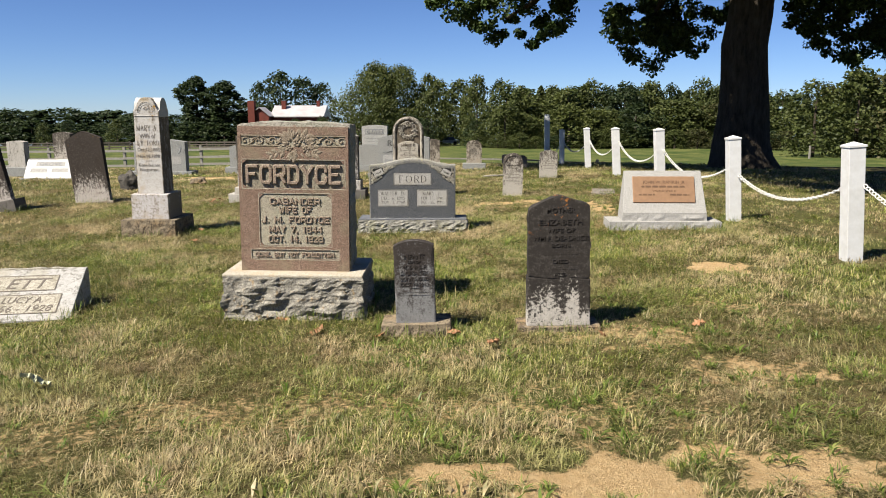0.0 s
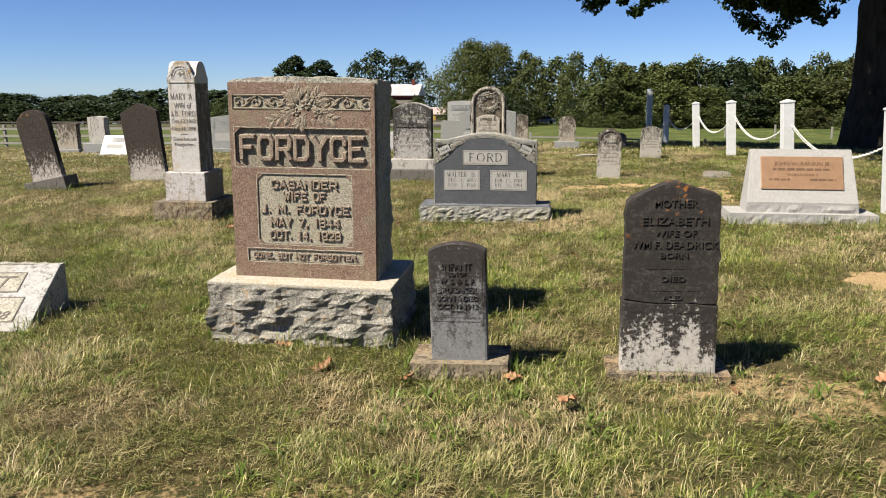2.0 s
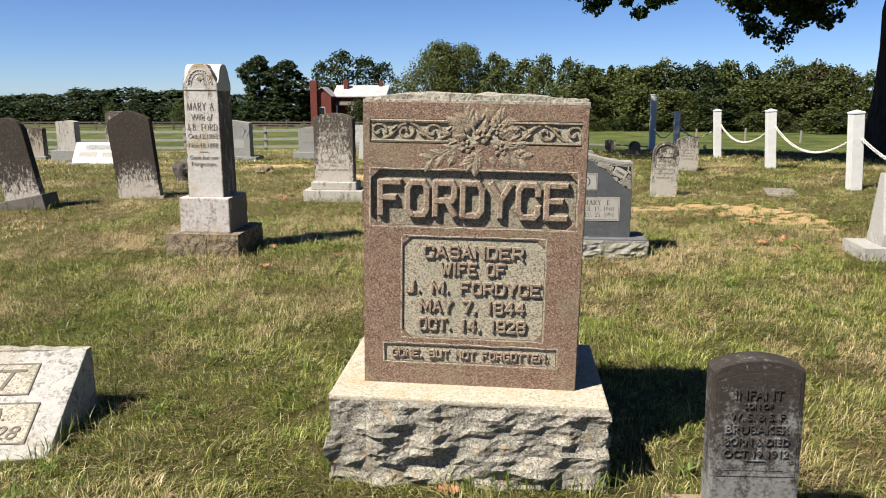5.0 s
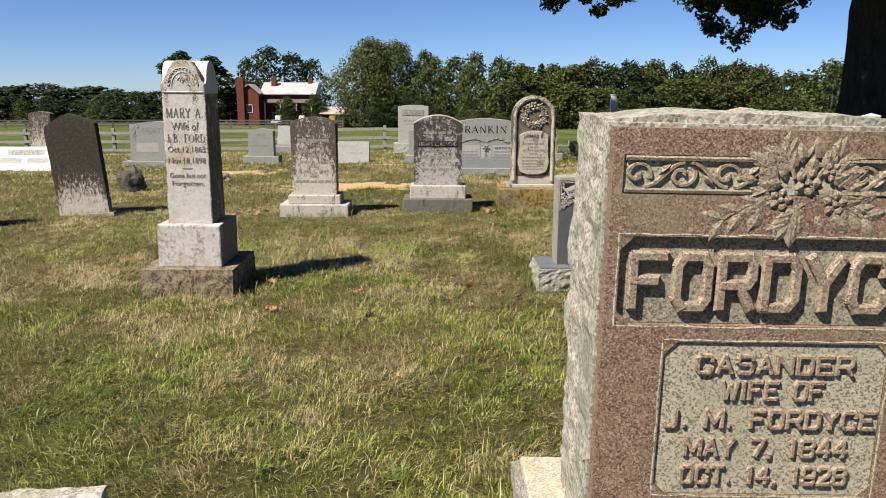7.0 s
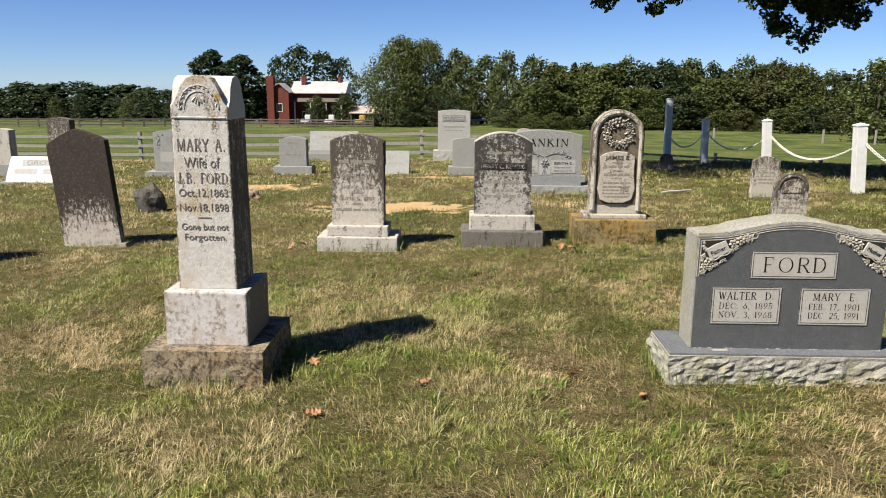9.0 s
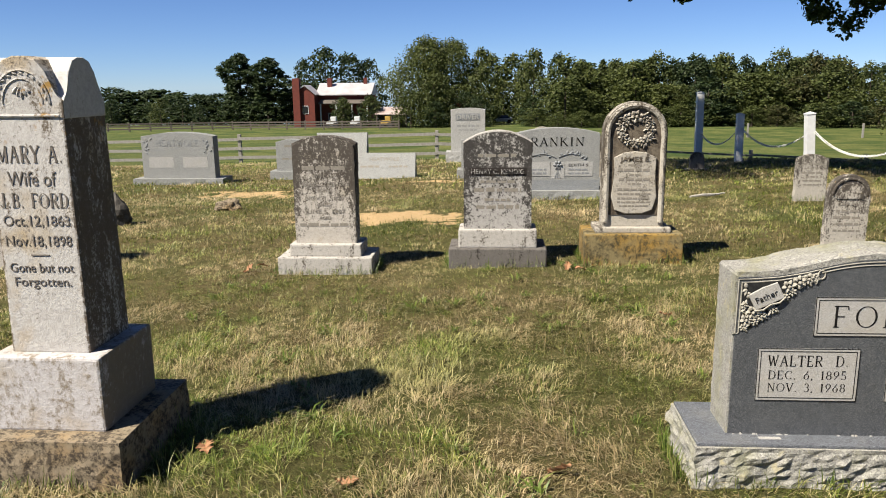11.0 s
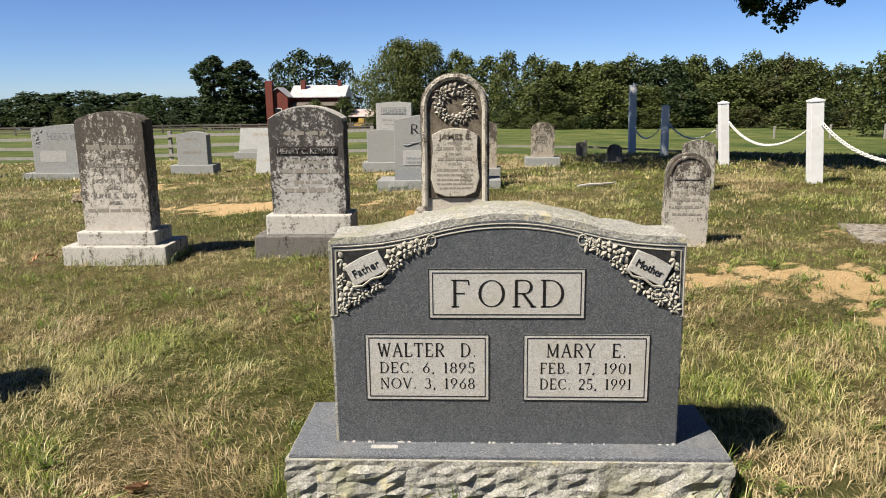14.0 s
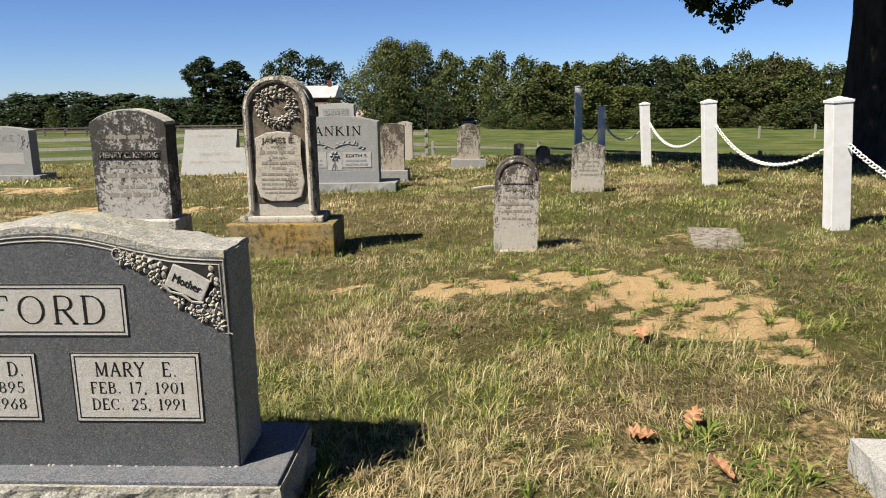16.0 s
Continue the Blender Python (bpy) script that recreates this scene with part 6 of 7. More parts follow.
def build_grass():
    tuft_field("grass_near", ((-3.6, 3.3, 2.2, 5.6, 7200), (-6.0, 2.6, 5.6, 9.2, 6000), (-6.4, 4.2, 9.2, 12.0, 5000), (-6.8, 4.3, 12.0, 14.6, 2800)), 11, "short mown grass, partly dried to straw", GRASS, 1, (0.030, 0.072), (0.0025, 0.0046), 1.2, 0.026)
    tuft_field("grass_middle", ((-9.5, -6.0, 3.0, 9.2, 1000), (-9.5, -6.6, 9.2, 14.6, 1100), (2.6, 4.3, 5.6, 9.2, 2200), (4.3, 7.5, 5.0, 14.6, 900), (-6.0, -3.6, 3.0, 5.6, 1600), (-9.5, 7.0, 14.6, 19.5, 1200)), 9, "short mown grass among the stones", GRASS, 2, (0.038, 0.078), (0.005, 0.009), 1.0, 0.05)
    tuft_field("grass_far", ((-18, 11, 19.5, 31.5, 260), (-18, -9.5, 9, 19.5, 240), (-18, -9.5, -4, 9, 120), (7.0, 12, 3, 19.5, 160), (-9.5, 12, -6, 3, 150)), 7, "short mown grass at the back of the cemetery", GRASS, 3, (0.05, 0.09), (0.012, 0.022), 1.0, 0.09)
    tuft_field("grass_tall", ((-6.0, 4.3, 2.2, 13.0, 1100),), 9, "longer matted grass blades lying over the turf", GRASS, 9, (0.07, 0.13), (0.0026, 0.0044), 1.25, 0.03, 0.8)
    # longer grass that the mower missed along the stones
    rng = np.random.default_rng(4)
    pts = []
    for x0, x1, y0, y1 in FOOTPRINTS:
        k = int(130 * (2 * (x1 - x0) + 2 * (y1 - y0)))
        u = rng.uniform(0, 1, k)
        side = rng.integers(0, 4, k)
        off = rng.uniform(0.006, 0.05, k)
        px = np.where(side == 0, x0 - off, np.where(side == 1, x1 + off, x0 + u * (x1 - x0)))
        py = np.where(side == 2, y0 - off * 0.8, np.where(side == 3, y1 + off, y0 + u * (y1 - y0)))
        pts.append(np.stack((px, py), -1))
    xy = np.concatenate(pts)
    w = np.sin(xy[:, 0] * 9.1) + np.sin(xy[:, 1] * 7.3 + xy[:, 0] * 3)
    xy = xy[w > -0.5]
    n = len(xy)
    base = np.concatenate((xy, ground_z(xy[:, 0], xy[:, 1])[:, None]), 1)
    blades("long_grass", base, rng.uniform(0.05, 0.14, n), rng.uniform(0.003, 0.006, n), rng.uniform(0, 6.28, n), np.clip(rng.normal(0.5, 0.3, n), 0.05, 1.3), rng, WEED, "longer unmown grass round the stones")
    # broad-bladed weeds
    k = 1300
    c = np.stack((rng.uniform(-4.5, 4.2, k), rng.uniform(2.3, 14, k)), -1)
    c = c[lumps(c[:, 0], c[:, 1], 0.9, 11) > 0.42]
    extra = np.stack((rng.uniform(-0.4, 3.2, 330), rng.uniform(2.5, 6.4, 330)), -1)
    c = np.concatenate((c, extra[lumps(extra[:, 0], extra[:, 1], 1.3, 12) > 0.35]))
    keep = np.ones(len(c), bool)
    for x0, x1, y0, y1 in FOOTPRINTS:
        keep &= ~((c[:, 0] > x0 - 0.05) & (c[:, 0] < x1 + 0.05) & (c[:, 1] > y0 - 0.05) & (c[:, 1] < y1 + 0.05))
    c = c[keep]
    per = 16
    scale = np.repeat(rng.uniform(0.5, 1.3, len(c)), per)
    xy = np.repeat(c, per, 0) + rng.normal(0, 0.018, (len(c) * per, 2))
    n = len(xy)
    base = np.concatenate((xy, ground_z(xy[:, 0], xy[:, 1])[:, None]), 1)
    blades("weed_tufts", base, rng.uniform(0.05, 0.12, n) * scale, rng.uniform(0.006, 0.011, n) * scale, rng.uniform(0, 6.28, n), np.clip(rng.normal(1.3, 0.25, n), 0.3, 1.6), rng, WEED, "green tufts of crabgrass in the turf")
    # loose straw lying on the turf
    k = 9000
    xy = np.stack((rng.uniform(-4.6, 4.2, k), rng.uniform(2.3, 14, k)), -1)
    base = np.concatenate((xy, ground_z(xy[:, 0], xy[:, 1])[:, None] + rng.uniform(0.004, 0.03, k)[:, None]), 1)
    straw = leafy("dry_clippings", ((0.50, 0.42, 0.24), (0.38, 0.28, 0.13), (0.58, 0.52, 0.33)), 0.2)
    blades("dry_clippings", base, rng.uniform(0.04, 0.10, k), rng.uniform(0.002, 0.0035, k), rng.uniform(0, 6.28, k), rng.uniform(1.45, 1.6, k), rng, straw, "dry clippings lying on the turf")


FALLEN_AT = ((0.27, 4.93, 1.2), (1.79, 5.38, 1.0), (-1.31, 5.63, 0.9), (-1.0, 5.33, 1.2), (-0.53, 5.21, 0.8), (0.02, 5.26, 0.9), (0.38, 8.03, 0.8), (-3.44, 10.19, 1.1), (-1.82, 10.03, 1.1), (-2.73, 9.92, 0.9),
             (-0.88, 12.28, 0.8), (1.42, 10.58, 1.0), (1.64, 10.69, 1.0), (1.66, 11.73, 1.2), (1.61, 10.28, 1.0), (-3.3, 9.48, 0.9), (-1.45, 9.73, 0.9), (-4.41, 13.82, 1.0), (-4.3, 13.9, 0.9), (-1.35, 13.6, 1.1), (-1.45, 13.75, 0.9), (1.05, 5.15, 0.8))


def fallen_leaf(scale, seed, pale=False):
    """A curled lobed oak leaf."""
    bm = bmesh.new()
    rr = random.Random(seed)
    half = [(0.0, 0.004), (0.15, 0.012), (0.25, 0.03), (0.33, 0.014), (0.45, 0.042), (0.55, 0.018), (0.68, 0.04), (0.78, 0.016), (0.9, 0.022), (1.0, 0.002)]
    L = 0.11 * scale
    rows = []
    for u, w in half:
        z = 0.025 + 0.02 * math.sin(3 * u + seed) * scale
        rows.append([bm.verts.new(((u - 0.5) * L, s * w * scale, z + abs(s) * rr.uniform(0.004, 0.022) * scale)) for s in (-1, 0, 1)])
    for a, b in zip(rows, rows[1:]):
        bm.faces.new((a[0], a[1], b[1], b[0])), bm.faces.new((a[1], a[2], b[2], b[1]))
    me = bpy.data.meshes.new("fallen_leaf")
    bm.to_mesh(me)
    bm.free()
    me.materials.append(WHITE_LEAF if pale else FALLEN)
    return me


WHITE_LEAF = plain("pale_dry_leaf", (0.62, 0.62, 0.42), (0.5, 0.52, 0.32), 60, 0.7)


def scatter_leaves():
    for i, (x, y, s) in enumerate(FALLEN_AT):
        ob = new("fallen_leaf", fallen_leaf(s, i))
        ob.matrix_world = pose(x, y, float(ground_z(x, y)) + 0.012, random.uniform(-25, 25), random.uniform(-25, 25), random.uniform(0, 360))
        tagged(ob, "curled orange-brown oak leaf lying on the grass", "leaf", "fallen leaves")
    ob = new("fallen_leaf", fallen_leaf(1.5, 77, True))
    ob.matrix_world = pose(-2.48, 4.24, float(ground_z(-2.48, 4.24)) + 0.045, 6, 8, 30)
    tagged(ob, "pale green oak leaf lying face down on the grass", "leaf", "fallen leaves")


def leaf_cloud(centres, radii, per, size, rng, flatten=0.75, droop=0.0, simple=False):
    """Leaves as lobed six-cornered blades round clump centres; returns corner positions and counts."""
    c = np.repeat(np.asarray(centres), per, 0)
    R = np.repeat(np.asarray(radii), per)
    n = len(c)
    d = rng.normal(0, 1, (n, 3))
    d /= np.linalg.norm(d, axis=1)[:, None]
    rr = rng.uniform(0, 1, n) ** 0.45
    p = c + d * (R * rr)[:, None] * np.array((1, 1, flatten))
    nrm = d * 0.6 + rng.normal(0, 0.7, (n, 3)) + np.array((0, 0, 0.6))
    nrm /= np.linalg.norm(nrm, axis=1)[:, None]
    t = np.cross(nrm, rng.normal(0, 1, (n, 3)))
    t[:, 2] -= droop
    t -= nrm * np.sum(t * nrm, 1)[:, None]
    t /= np.linalg.norm(t, axis=1)[:, None] + 1e-9
    b = np.cross(nrm, t)
    s = (size * rng.uniform(0.6, 1.3, n))[:, None]
    if simple:
        corners = [p - t * s * 0.5, p + b * s * 0.36, p + t * s * 0.5, p - b * s * 0.36]
        return np.stack(corners, 1).reshape(-1, 3), np.full(n, 4)
    corners = [p - t * s * 0.5, p - t * s * 0.1 + b * s * 0.32, p + t * s * 0.25 + b * s * 0.22, p + t * s * 0.55, p + t * s * 0.2 - b * s * 0.25, p - t * s * 0.15 - b * s * 0.3]
    return np.stack(corners, 1).reshape(-1, 3), np.full(n, 6)


def bark_material(name, a, b):
    n = Nodes(name, 0.95, 0, 0.1)
    f = n.noise(9, 7, 0.7, n.stretch(1, 1, 0.25))
    n.colour(n.mix(n.ramp(f, 0.35, 0.65), a, b))
    n.bump(f, 1.0, 0.05)
    return n.m


BARK = bark_material("oak_bark", (0.030, 0.024, 0.019), (0.095, 0.078, 0.06))


def limb(points, radii, sides=10, rough=0.06, seed=0.0):
    bm = tube(points, list(radii), sides)
    for v in bm.verts:
        k = noise.noise(Vector((v.co.x * 2.2 + seed, v.co.y * 2.2, v.co.z * 0.8))) * rough
        v.co.x += k
        v.co.y += k * 0.8
    return bm


def big_oak():
    x, y = 8.72, 23.2
    z = float(ground_z(x, y))
    s = new("oak_tree")
    s.matrix_world = pose(x, y, z)
    tagged(s, "large old oak with thick dark trunk and low drooping branches", "tree")
    part("trunk", limb([(0.05, 0, -0.35), (0.05, 0, 0.0), (0.0, 0, 0.3), (-0.03, 0, 0.8), (-0.02, 0, 1.7), (-0.08, 0, 2.8), (-0.12, 0, 3.6), (-0.02, 0, 4.5), (0.02, 0, 5.3), (0.1, 0.1, 7.0), (0.2, 0.2, 9.5), (0.1, 0.2, 12.5)],
                       [1.3, 1.06, 0.9, 0.80, 0.73, 0.69, 0.66, 0.63, 0.62, 0.5, 0.34, 0.12], 22, 0.12, 3), BARK, s, "thick furrowed grey-brown trunk", True)
    ends = []
    rng = np.random.default_rng(12)
    arms = [(-6.8, 5.3, 5.0, 5.9), (-1.6, 5.9, 4.8, 6.0), (5.5, 4.4, 5.8, 5.9), (-8.6, -1.5, 7.5, 5.6), (-3.5, -8.5, 7.8, 5.8), (4.5, -7.5, 7.8, 5.8), (8.5, -0.5, 7.0, 5.4), (-5.5, 3.0, 9.5, 6.5), (3.0, 4.0, 11.0, 7.0), (0.5, -4.5, 11.5, 7.0), (-7.2, -6.2, 7.6, 6.0), (7, 7, 7.5, 5.5)]
    for dx, dy, dz, z0 in arms:
        pts, rad = [], []
        for u in np.linspace(0, 1, 9):
            arc = math.sin(math.pi * min(1, u * 1.05)) * 1.3
            pts.append((dx * u, dy * u, z0 + (dz - z0) * u + arc))
            rad.append(0.30 * (1 - u) ** 0.8 + 0.035)
        part("limb", limb(pts, rad, 8, 0.15, dx), BARK, s, "", True)
        for u in (0.55, 0.75, 0.92):
            ends.append((dx * u, dy * u, z0 + (dz - z0) * u + math.sin(math.pi * min(1, u * 1.05)) * 1.3))
    # crown: an uneven dome of clumps, open inside, with hanging sprays on the far side
    cs, rs = [], []
    while len(cs) < 760:
        a, e = rng.uniform(0, 2 * math.pi), rng.uniform(0, 1)
        r = rng.uniform(0.12, 1.0) ** 0.7
        ax, ay = 11.0 * math.cos(a), (11.5 if math.sin(a) < 0 else 8.5) * math.sin(a)
        wob = 1 + 0.16 * math.sin(3 * a + 1) + 0.1 * math.sin(7 * a)
        h = 5.6 + 9.5 * math.sqrt(max(0.0, 1 - r * r)) * e + 0.8 * rng.uniform(0, 1)
        px, py = ax * r * wob + 0.2, ay * r * wob - 1.2
        if px < -11.5:
            continue
        if py > 2.0 and h < 6.4 + 0.14 * py:
            continue
        # leave out clumps whose shadow would fall on the lit posts and turf
        gx, gy = x + px + 0.651 * h, y + py + 0.503 * h
        if (gx < 7.0 and 9.0 < gy < 20.4) or math.hypot(gx - 4.25, gy - 22.2) < 1.5:
            continue
        cs.append((px, py, h)), rs.append(rng.uniform(0.7, 1.25))
    for x0, x1, z0, z1, yy, k in ((-8.4, -4.3, 3.85, 6.2, 5.2, 56), (-3.0, 0.3, 3.2, 5.6, 5.9, 56), (-1.6, 1.9, 3.8, 5.9, 6.2, 46), (3.2, 7.6, 3.25, 6.2, 4.6, 100), (-9.6, -7.6, 4.75, 6.2, 5.2, 14), (6.2, 9.4, 3.2, 5.4, 4.6, 50), (7.0, 11.5, 2.9, 5.0, 4.4, 60)):
        for _ in range(k):
            u = rng.uniform(0, 1)
            mid = 1 - abs(2 * u - 1) ** 1.5
            cs.append((x0 + (x1 - x0) * u, yy + rng.normal(0, 0.5), z1 - (z1 - z0) * rng.uniform(0.0, 1.0) * (0.45 + 0.55 * mid)))
            rs.append(rng.uniform(0.20, 0.46))
    # unseen leaf clumps added overhead, placed by where their shadows should land
    for x0, x1, y0, y1, k in ((1.7, 7.0, 21.2, 28.5, 190), (7.0, 11.0, 14.0, 25.0, 140)):
        for _ in range(k):
            h = rng.uniform(6.2, 9.5)
            gx, gy = rng.uniform(x0, x1), rng.uniform(y0, y1)
            if math.hypot(gx - 4.25, gy - 22.2) > 1.5:
                cs.append((gx - x - 0.651 * h, gy - y - 0.503 * h, h)), rs.append(rng.uniform(0.6, 1.0))
    v, k = leaf_cloud(cs[:760], rs[:760], 75, 0.32, rng, 0.8, 0.5, True)
    v2, k2 = leaf_cloud(cs[760:], rs[760:], 130, 0.145, rng, 0.8, 0.6)
    me = flat_mesh("crown", np.concatenate((v, v2)), np.concatenate((k, k2)))
    me.materials.append(OAK_LEAF)
    crown = new("crown", me)
    crown.parent = s
    crown["label"] = "dense dark green lobed leaves, with unseen clumps added for shade"
    crown["kind"] = "stuff"


TREE_GREENS = [leafy("far_leaves", ((0.066, 0.086, 0.021), (0.105, 0.128, 0.032), (0.135, 0.152, 0.045)), 0.35),
               leafy("far_leaves_olive", ((0.078, 0.100, 0.022), (0.128, 0.148, 0.036), (0.165, 0.180, 0.052)), 0.35),
               leafy("far_leaves_dark", ((0.030, 0.050, 0.017), (0.048, 0.072, 0.022), (0.070, 0.092, 0.030)), 0.35),
               leafy("far_leaves_bronze", ((0.066, 0.076, 0.024), (0.106, 0.108, 0.036), (0.145, 0.130, 0.052)), 0.35)]
FAR_BARK = bark_material("far_bark", (0.05, 0.04, 0.03), (0.10, 0.08, 0.06))


def far_tree(kind, height, width, seed, material, leaf=0.6, clumps=150, per=18, skirt=0.03):
    """A tree some way off: trunk, a few limbs and a crown of leaf clumps with gaps."""
    rng = np.random.default_rng(seed)
    s = new("tree")
    part("trunk", limb([(0, 0, -0.8), (0.05, 0, height * 0.25), (-0.05, 0.05, height * 0.55), (0, 0, height * 0.85)], [0.022 * height, 0.018 * height, 0.011 * height, 0.003 * height], 7, 0.1, seed), FAR_BARK, s)
    cs, rs = [], []
    lobes = [(rng.uniform(0, 6.28), rng.uniform(0.2, 0.65), rng.uniform(0.35, 0.85)) for _ in range(7)]
    for i in range(clumps):
        u = rng.uniform(skirt, 1.0)
        if kind == "cone":
            r = width / 2 * (1 - u) ** 0.7 + 0.15
        elif kind == "column":
            r = width / 2 * min(1.0, (1 - u) * 3.2 + 0.15) * (0.92 + 0.08 * math.sin(9 * u + seed))
        else:
            r = width / 2 * math.sin(math.pi * min(1.0, 0.12 + 0.88 * u) ** 0.85) ** 0.55
        a = rng.uniform(0, 6.28)
        bulge = 1 + 0.28 * sum(math.cos(a - la) * math.exp(-((u - lu) / 0.16) ** 2) for la, _, lu in lobes)
        q = math.sqrt(rng.uniform(0.25, 1.0))
        cs.append((r * q * bulge * math.cos(a), r * q * bulge * math.sin(a), height * u * 0.97))
        rs.append(rng.uniform(0.6, 1.0) * width * (0.16 if kind == "round" else 0.12))
    v, k = leaf_cloud(cs, rs, per, leaf, rng, 0.8, 0.0, True)
    me = flat_mesh("crown", v, k)
    me.materials.append(material)
    crown = new("crown", me)
    crown.parent = s
    crown["kind"] = "stuff"
    return s


def place_trees():
    rng = random.Random(21)
    D, O, K, B = TREE_GREENS
    protos = [(far_tree("round", 10, 7.5, 1, D, 0.43, 165, 17), 10), (far_tree("round", 10, 6.5, 2, O, 0.43, 165, 17), 10), (far_tree("round", 10, 8.0, 3, D, 0.43, 165, 17), 10), (far_tree("cone", 10, 4.6, 4, D, 0.42, 170, 16), 10),
              (far_tree("round", 10, 7.0, 5, K, 0.43, 165, 17), 10), (far_tree("column", 10, 4.2, 6, K, 0.26, 380, 36), 10), (far_tree("round", 10, 9.5, 7, O, 0.27, 430, 42), 10), (far_tree("cone", 10, 4.2, 8, K, 0.40, 180, 16), 10),
              (far_tree("round", 10, 7.2, 9, B, 0.43, 165, 17), 10), (far_tree("round", 10, 7.4, 10, K, 0.75, 80, 10), 10)]
    first = set()

    def put(i, x, y, top, wide=1.0, label="", group=""):
        ob, h = protos[i]
        z = float(ground_z(x, y))
        k = (top - z) / (h * 1.1)
        m = pose(x, y, z, 0, 0, rng.uniform(0, 360)) @ Matrix.Diagonal((k * wide, k * wide, k, 1))
        if i in first:
            t = copy_thing(ob, m @ Matrix.Diagonal((1 / ob.scale[0], 1 / ob.scale[1], 1 / ob.scale[2], 1)))
        else:
            first.add(i)
            ob.matrix_world = m
            t = ob
        t["label"], t["category"], t["group"] = label, "tree", group
        return t

    # wood edge across the meadow: a close wall of crowns down to the grass
    x = 9.0
    while x < 112:
        y = 132 - max(0, x - 48) * 0.55 + rng.uniform(-3, 3)
        top = 5.9 + 0.5 * math.sin(x * 0.31) + rng.uniform(-0.6, 0.7) + (1.0 if rng.random() < 0.13 else 0) - max(0, x - 60) * 0.01
        kinds = (0, 1, 1, 2, 3, 1) if x < 24 else ((0, 2, 4, 3, 7, 0) if x < 42 else (8, 8, 0, 2, 8, 7))
        put(rng.choice(kinds), x, y, top + rng.uniform(-0.4, 0.6), rng.uniform(0.75, 1.1), "leafy green tree in the wood edge beyond the meadow", "trees of the wood edge")
        put(rng.choice(kinds[:3] + (2, 0)), x + rng.uniform(-1, 1), y - rng.uniform(4, 8), 1.6 + rng.uniform(-1.5, 2.0), 1.6, "lower bushy tree in front of the wood", "trees of the wood edge")
        if rng.random() < 0.7:
            put(9, x + 1.3, y + 8, top - 0.3 + rng.uniform(-0.5, 0.3), 1.5, "leafy green tree deeper in the wood", "trees of the wood edge")
        x += rng.uniform(1.8, 2.8)
    # undergrowth along the wood
    x = 4.0
    while x < 120:
        put(rng.choice((4, 0, 2, 8, 9)), x, 121 - max(0, x - 48) * 0.62 - (8 if x > 40 else 0) + rng.uniform(-2, 2), -1.9 + rng.uniform(-0.8, 1.0), 2.4, "low bush at the foot of the wood", "bushes at the wood")
        x += rng.uniform(2.3, 3.6)
    # nearer taller trees past the oak
    for px, py, top, i in ((44, 94, 5.6, 2), (48, 92, 7.0, 0), (52, 90, 8.4, 8), (57, 88, 9.2, 0), (62, 86, 9.6, 8), (68, 85, 9.8, 0), (50, 84, 2.5, 2), (56, 82, 3.0, 8), (63, 80, 3.0, 2)):
        put(i, px, py, top, 1.1, "taller leafy tree at the near end of the wood", "trees of the wood edge")
    # broad trees right of the house
    for i, px, py, top, w in ((6, -13.4, 136, 10.6, 0.82), (6, -9.5, 138, 10.2, 0.8), (1, -4.5, 140, 8.9, 0.8), (0, -4.4, 134, 5.2, 0.9), (0, 4.2, 136, 8.2, 0.75), (1, 3.0, 142, 6.4, 0.8), (1, -2.8, 160, 8.6, 1.0), (0, 1.6, 158, 8.4, 1.0), (2, -0.6, 156, 3.0, 1.3), (4, 8.0, 133, 7.4, 0.7), (1, 12.0, 138, 6.2, 0.9),
                              (2, -12.0, 131, 4.5, 1.0), (4, -7.0, 130, 1.0, 1.5), (4, -4.6, 127, 0.2, 1.2), (4, 3.5, 126, 0.0, 1.5), (2, -15.8, 131, 1.6, 1.2), (4, -11.5, 128, -0.6, 1.5)):
        put(i, px, py, top, w, "broad spreading tree beside the farm", "farm trees")
    # cedars and trees left of and behind the house
    put(5, -56.2, 168, 10.2, 1.45, "tall dense dark cedar", "farm trees")
    put(5, -49.4, 166, 9.0, 1.75, "tall dark conical evergreen", "farm trees")
    for i, px, py, top, w in ((4, -38.5, 172, 11.2, 1.15), (4, -43.0, 171, 8.6, 0.8), (4, -29.5, 174, 8.6, 0.9), (4, -33.5, 172, 9.8, 1.0), (4, -53.5, 172, 2.0, 1.0), (2, -46, 175, 4.0, 0.9)):
        put(i, px, py, top, w, "leafy tree behind the farmhouse", "farm trees")
    put(4, -27.6, 134.0, 0.3, 1.1, "dense yard shrub in front of the farmhouse", "yard shrubs")
    put(0, -27.2, 133.2, 0.0, 1.0, "dense yard shrub in front of the farmhouse", "yard shrubs")
    put(0, -22.6, 133.4, 0.3, 1.1, "dense yard shrub in front of the farmhouse", "yard shrubs")
    put(4, -23.0, 134, 0.7, 1.2, "dense yard shrub in front of the farmhouse", "yard shrubs")
    # far wood on the left
    x = -300.0
    while x < -62:
        put(rng.choice((9, 4, 9)), x, 232 + rng.uniform(-6, 10), 1.6 + 1.2 * math.sin(x * 0.09) + rng.uniform(-0.8, 0.6), 2.5, "dark tree in the distant wood", "distant wood")
        put(9, x + 2, 222 + rng.uniform(-4, 4), -1.0 + rng.uniform(-1.5, 0.8), 1.9, "dark tree in the distant wood", "distant wood")
        x += rng.uniform(3.6, 5.2)
    for px, py, top in ((-86, 195, -0.2), (-104, 205, -0.5), (-112, 208, -1.5), (-95, 212, -2.0), (-74, 190, -1.8)):
        put(rng.choice((0, 4)), px, py, top, 1.0, "single tree in the far pasture", "distant wood")


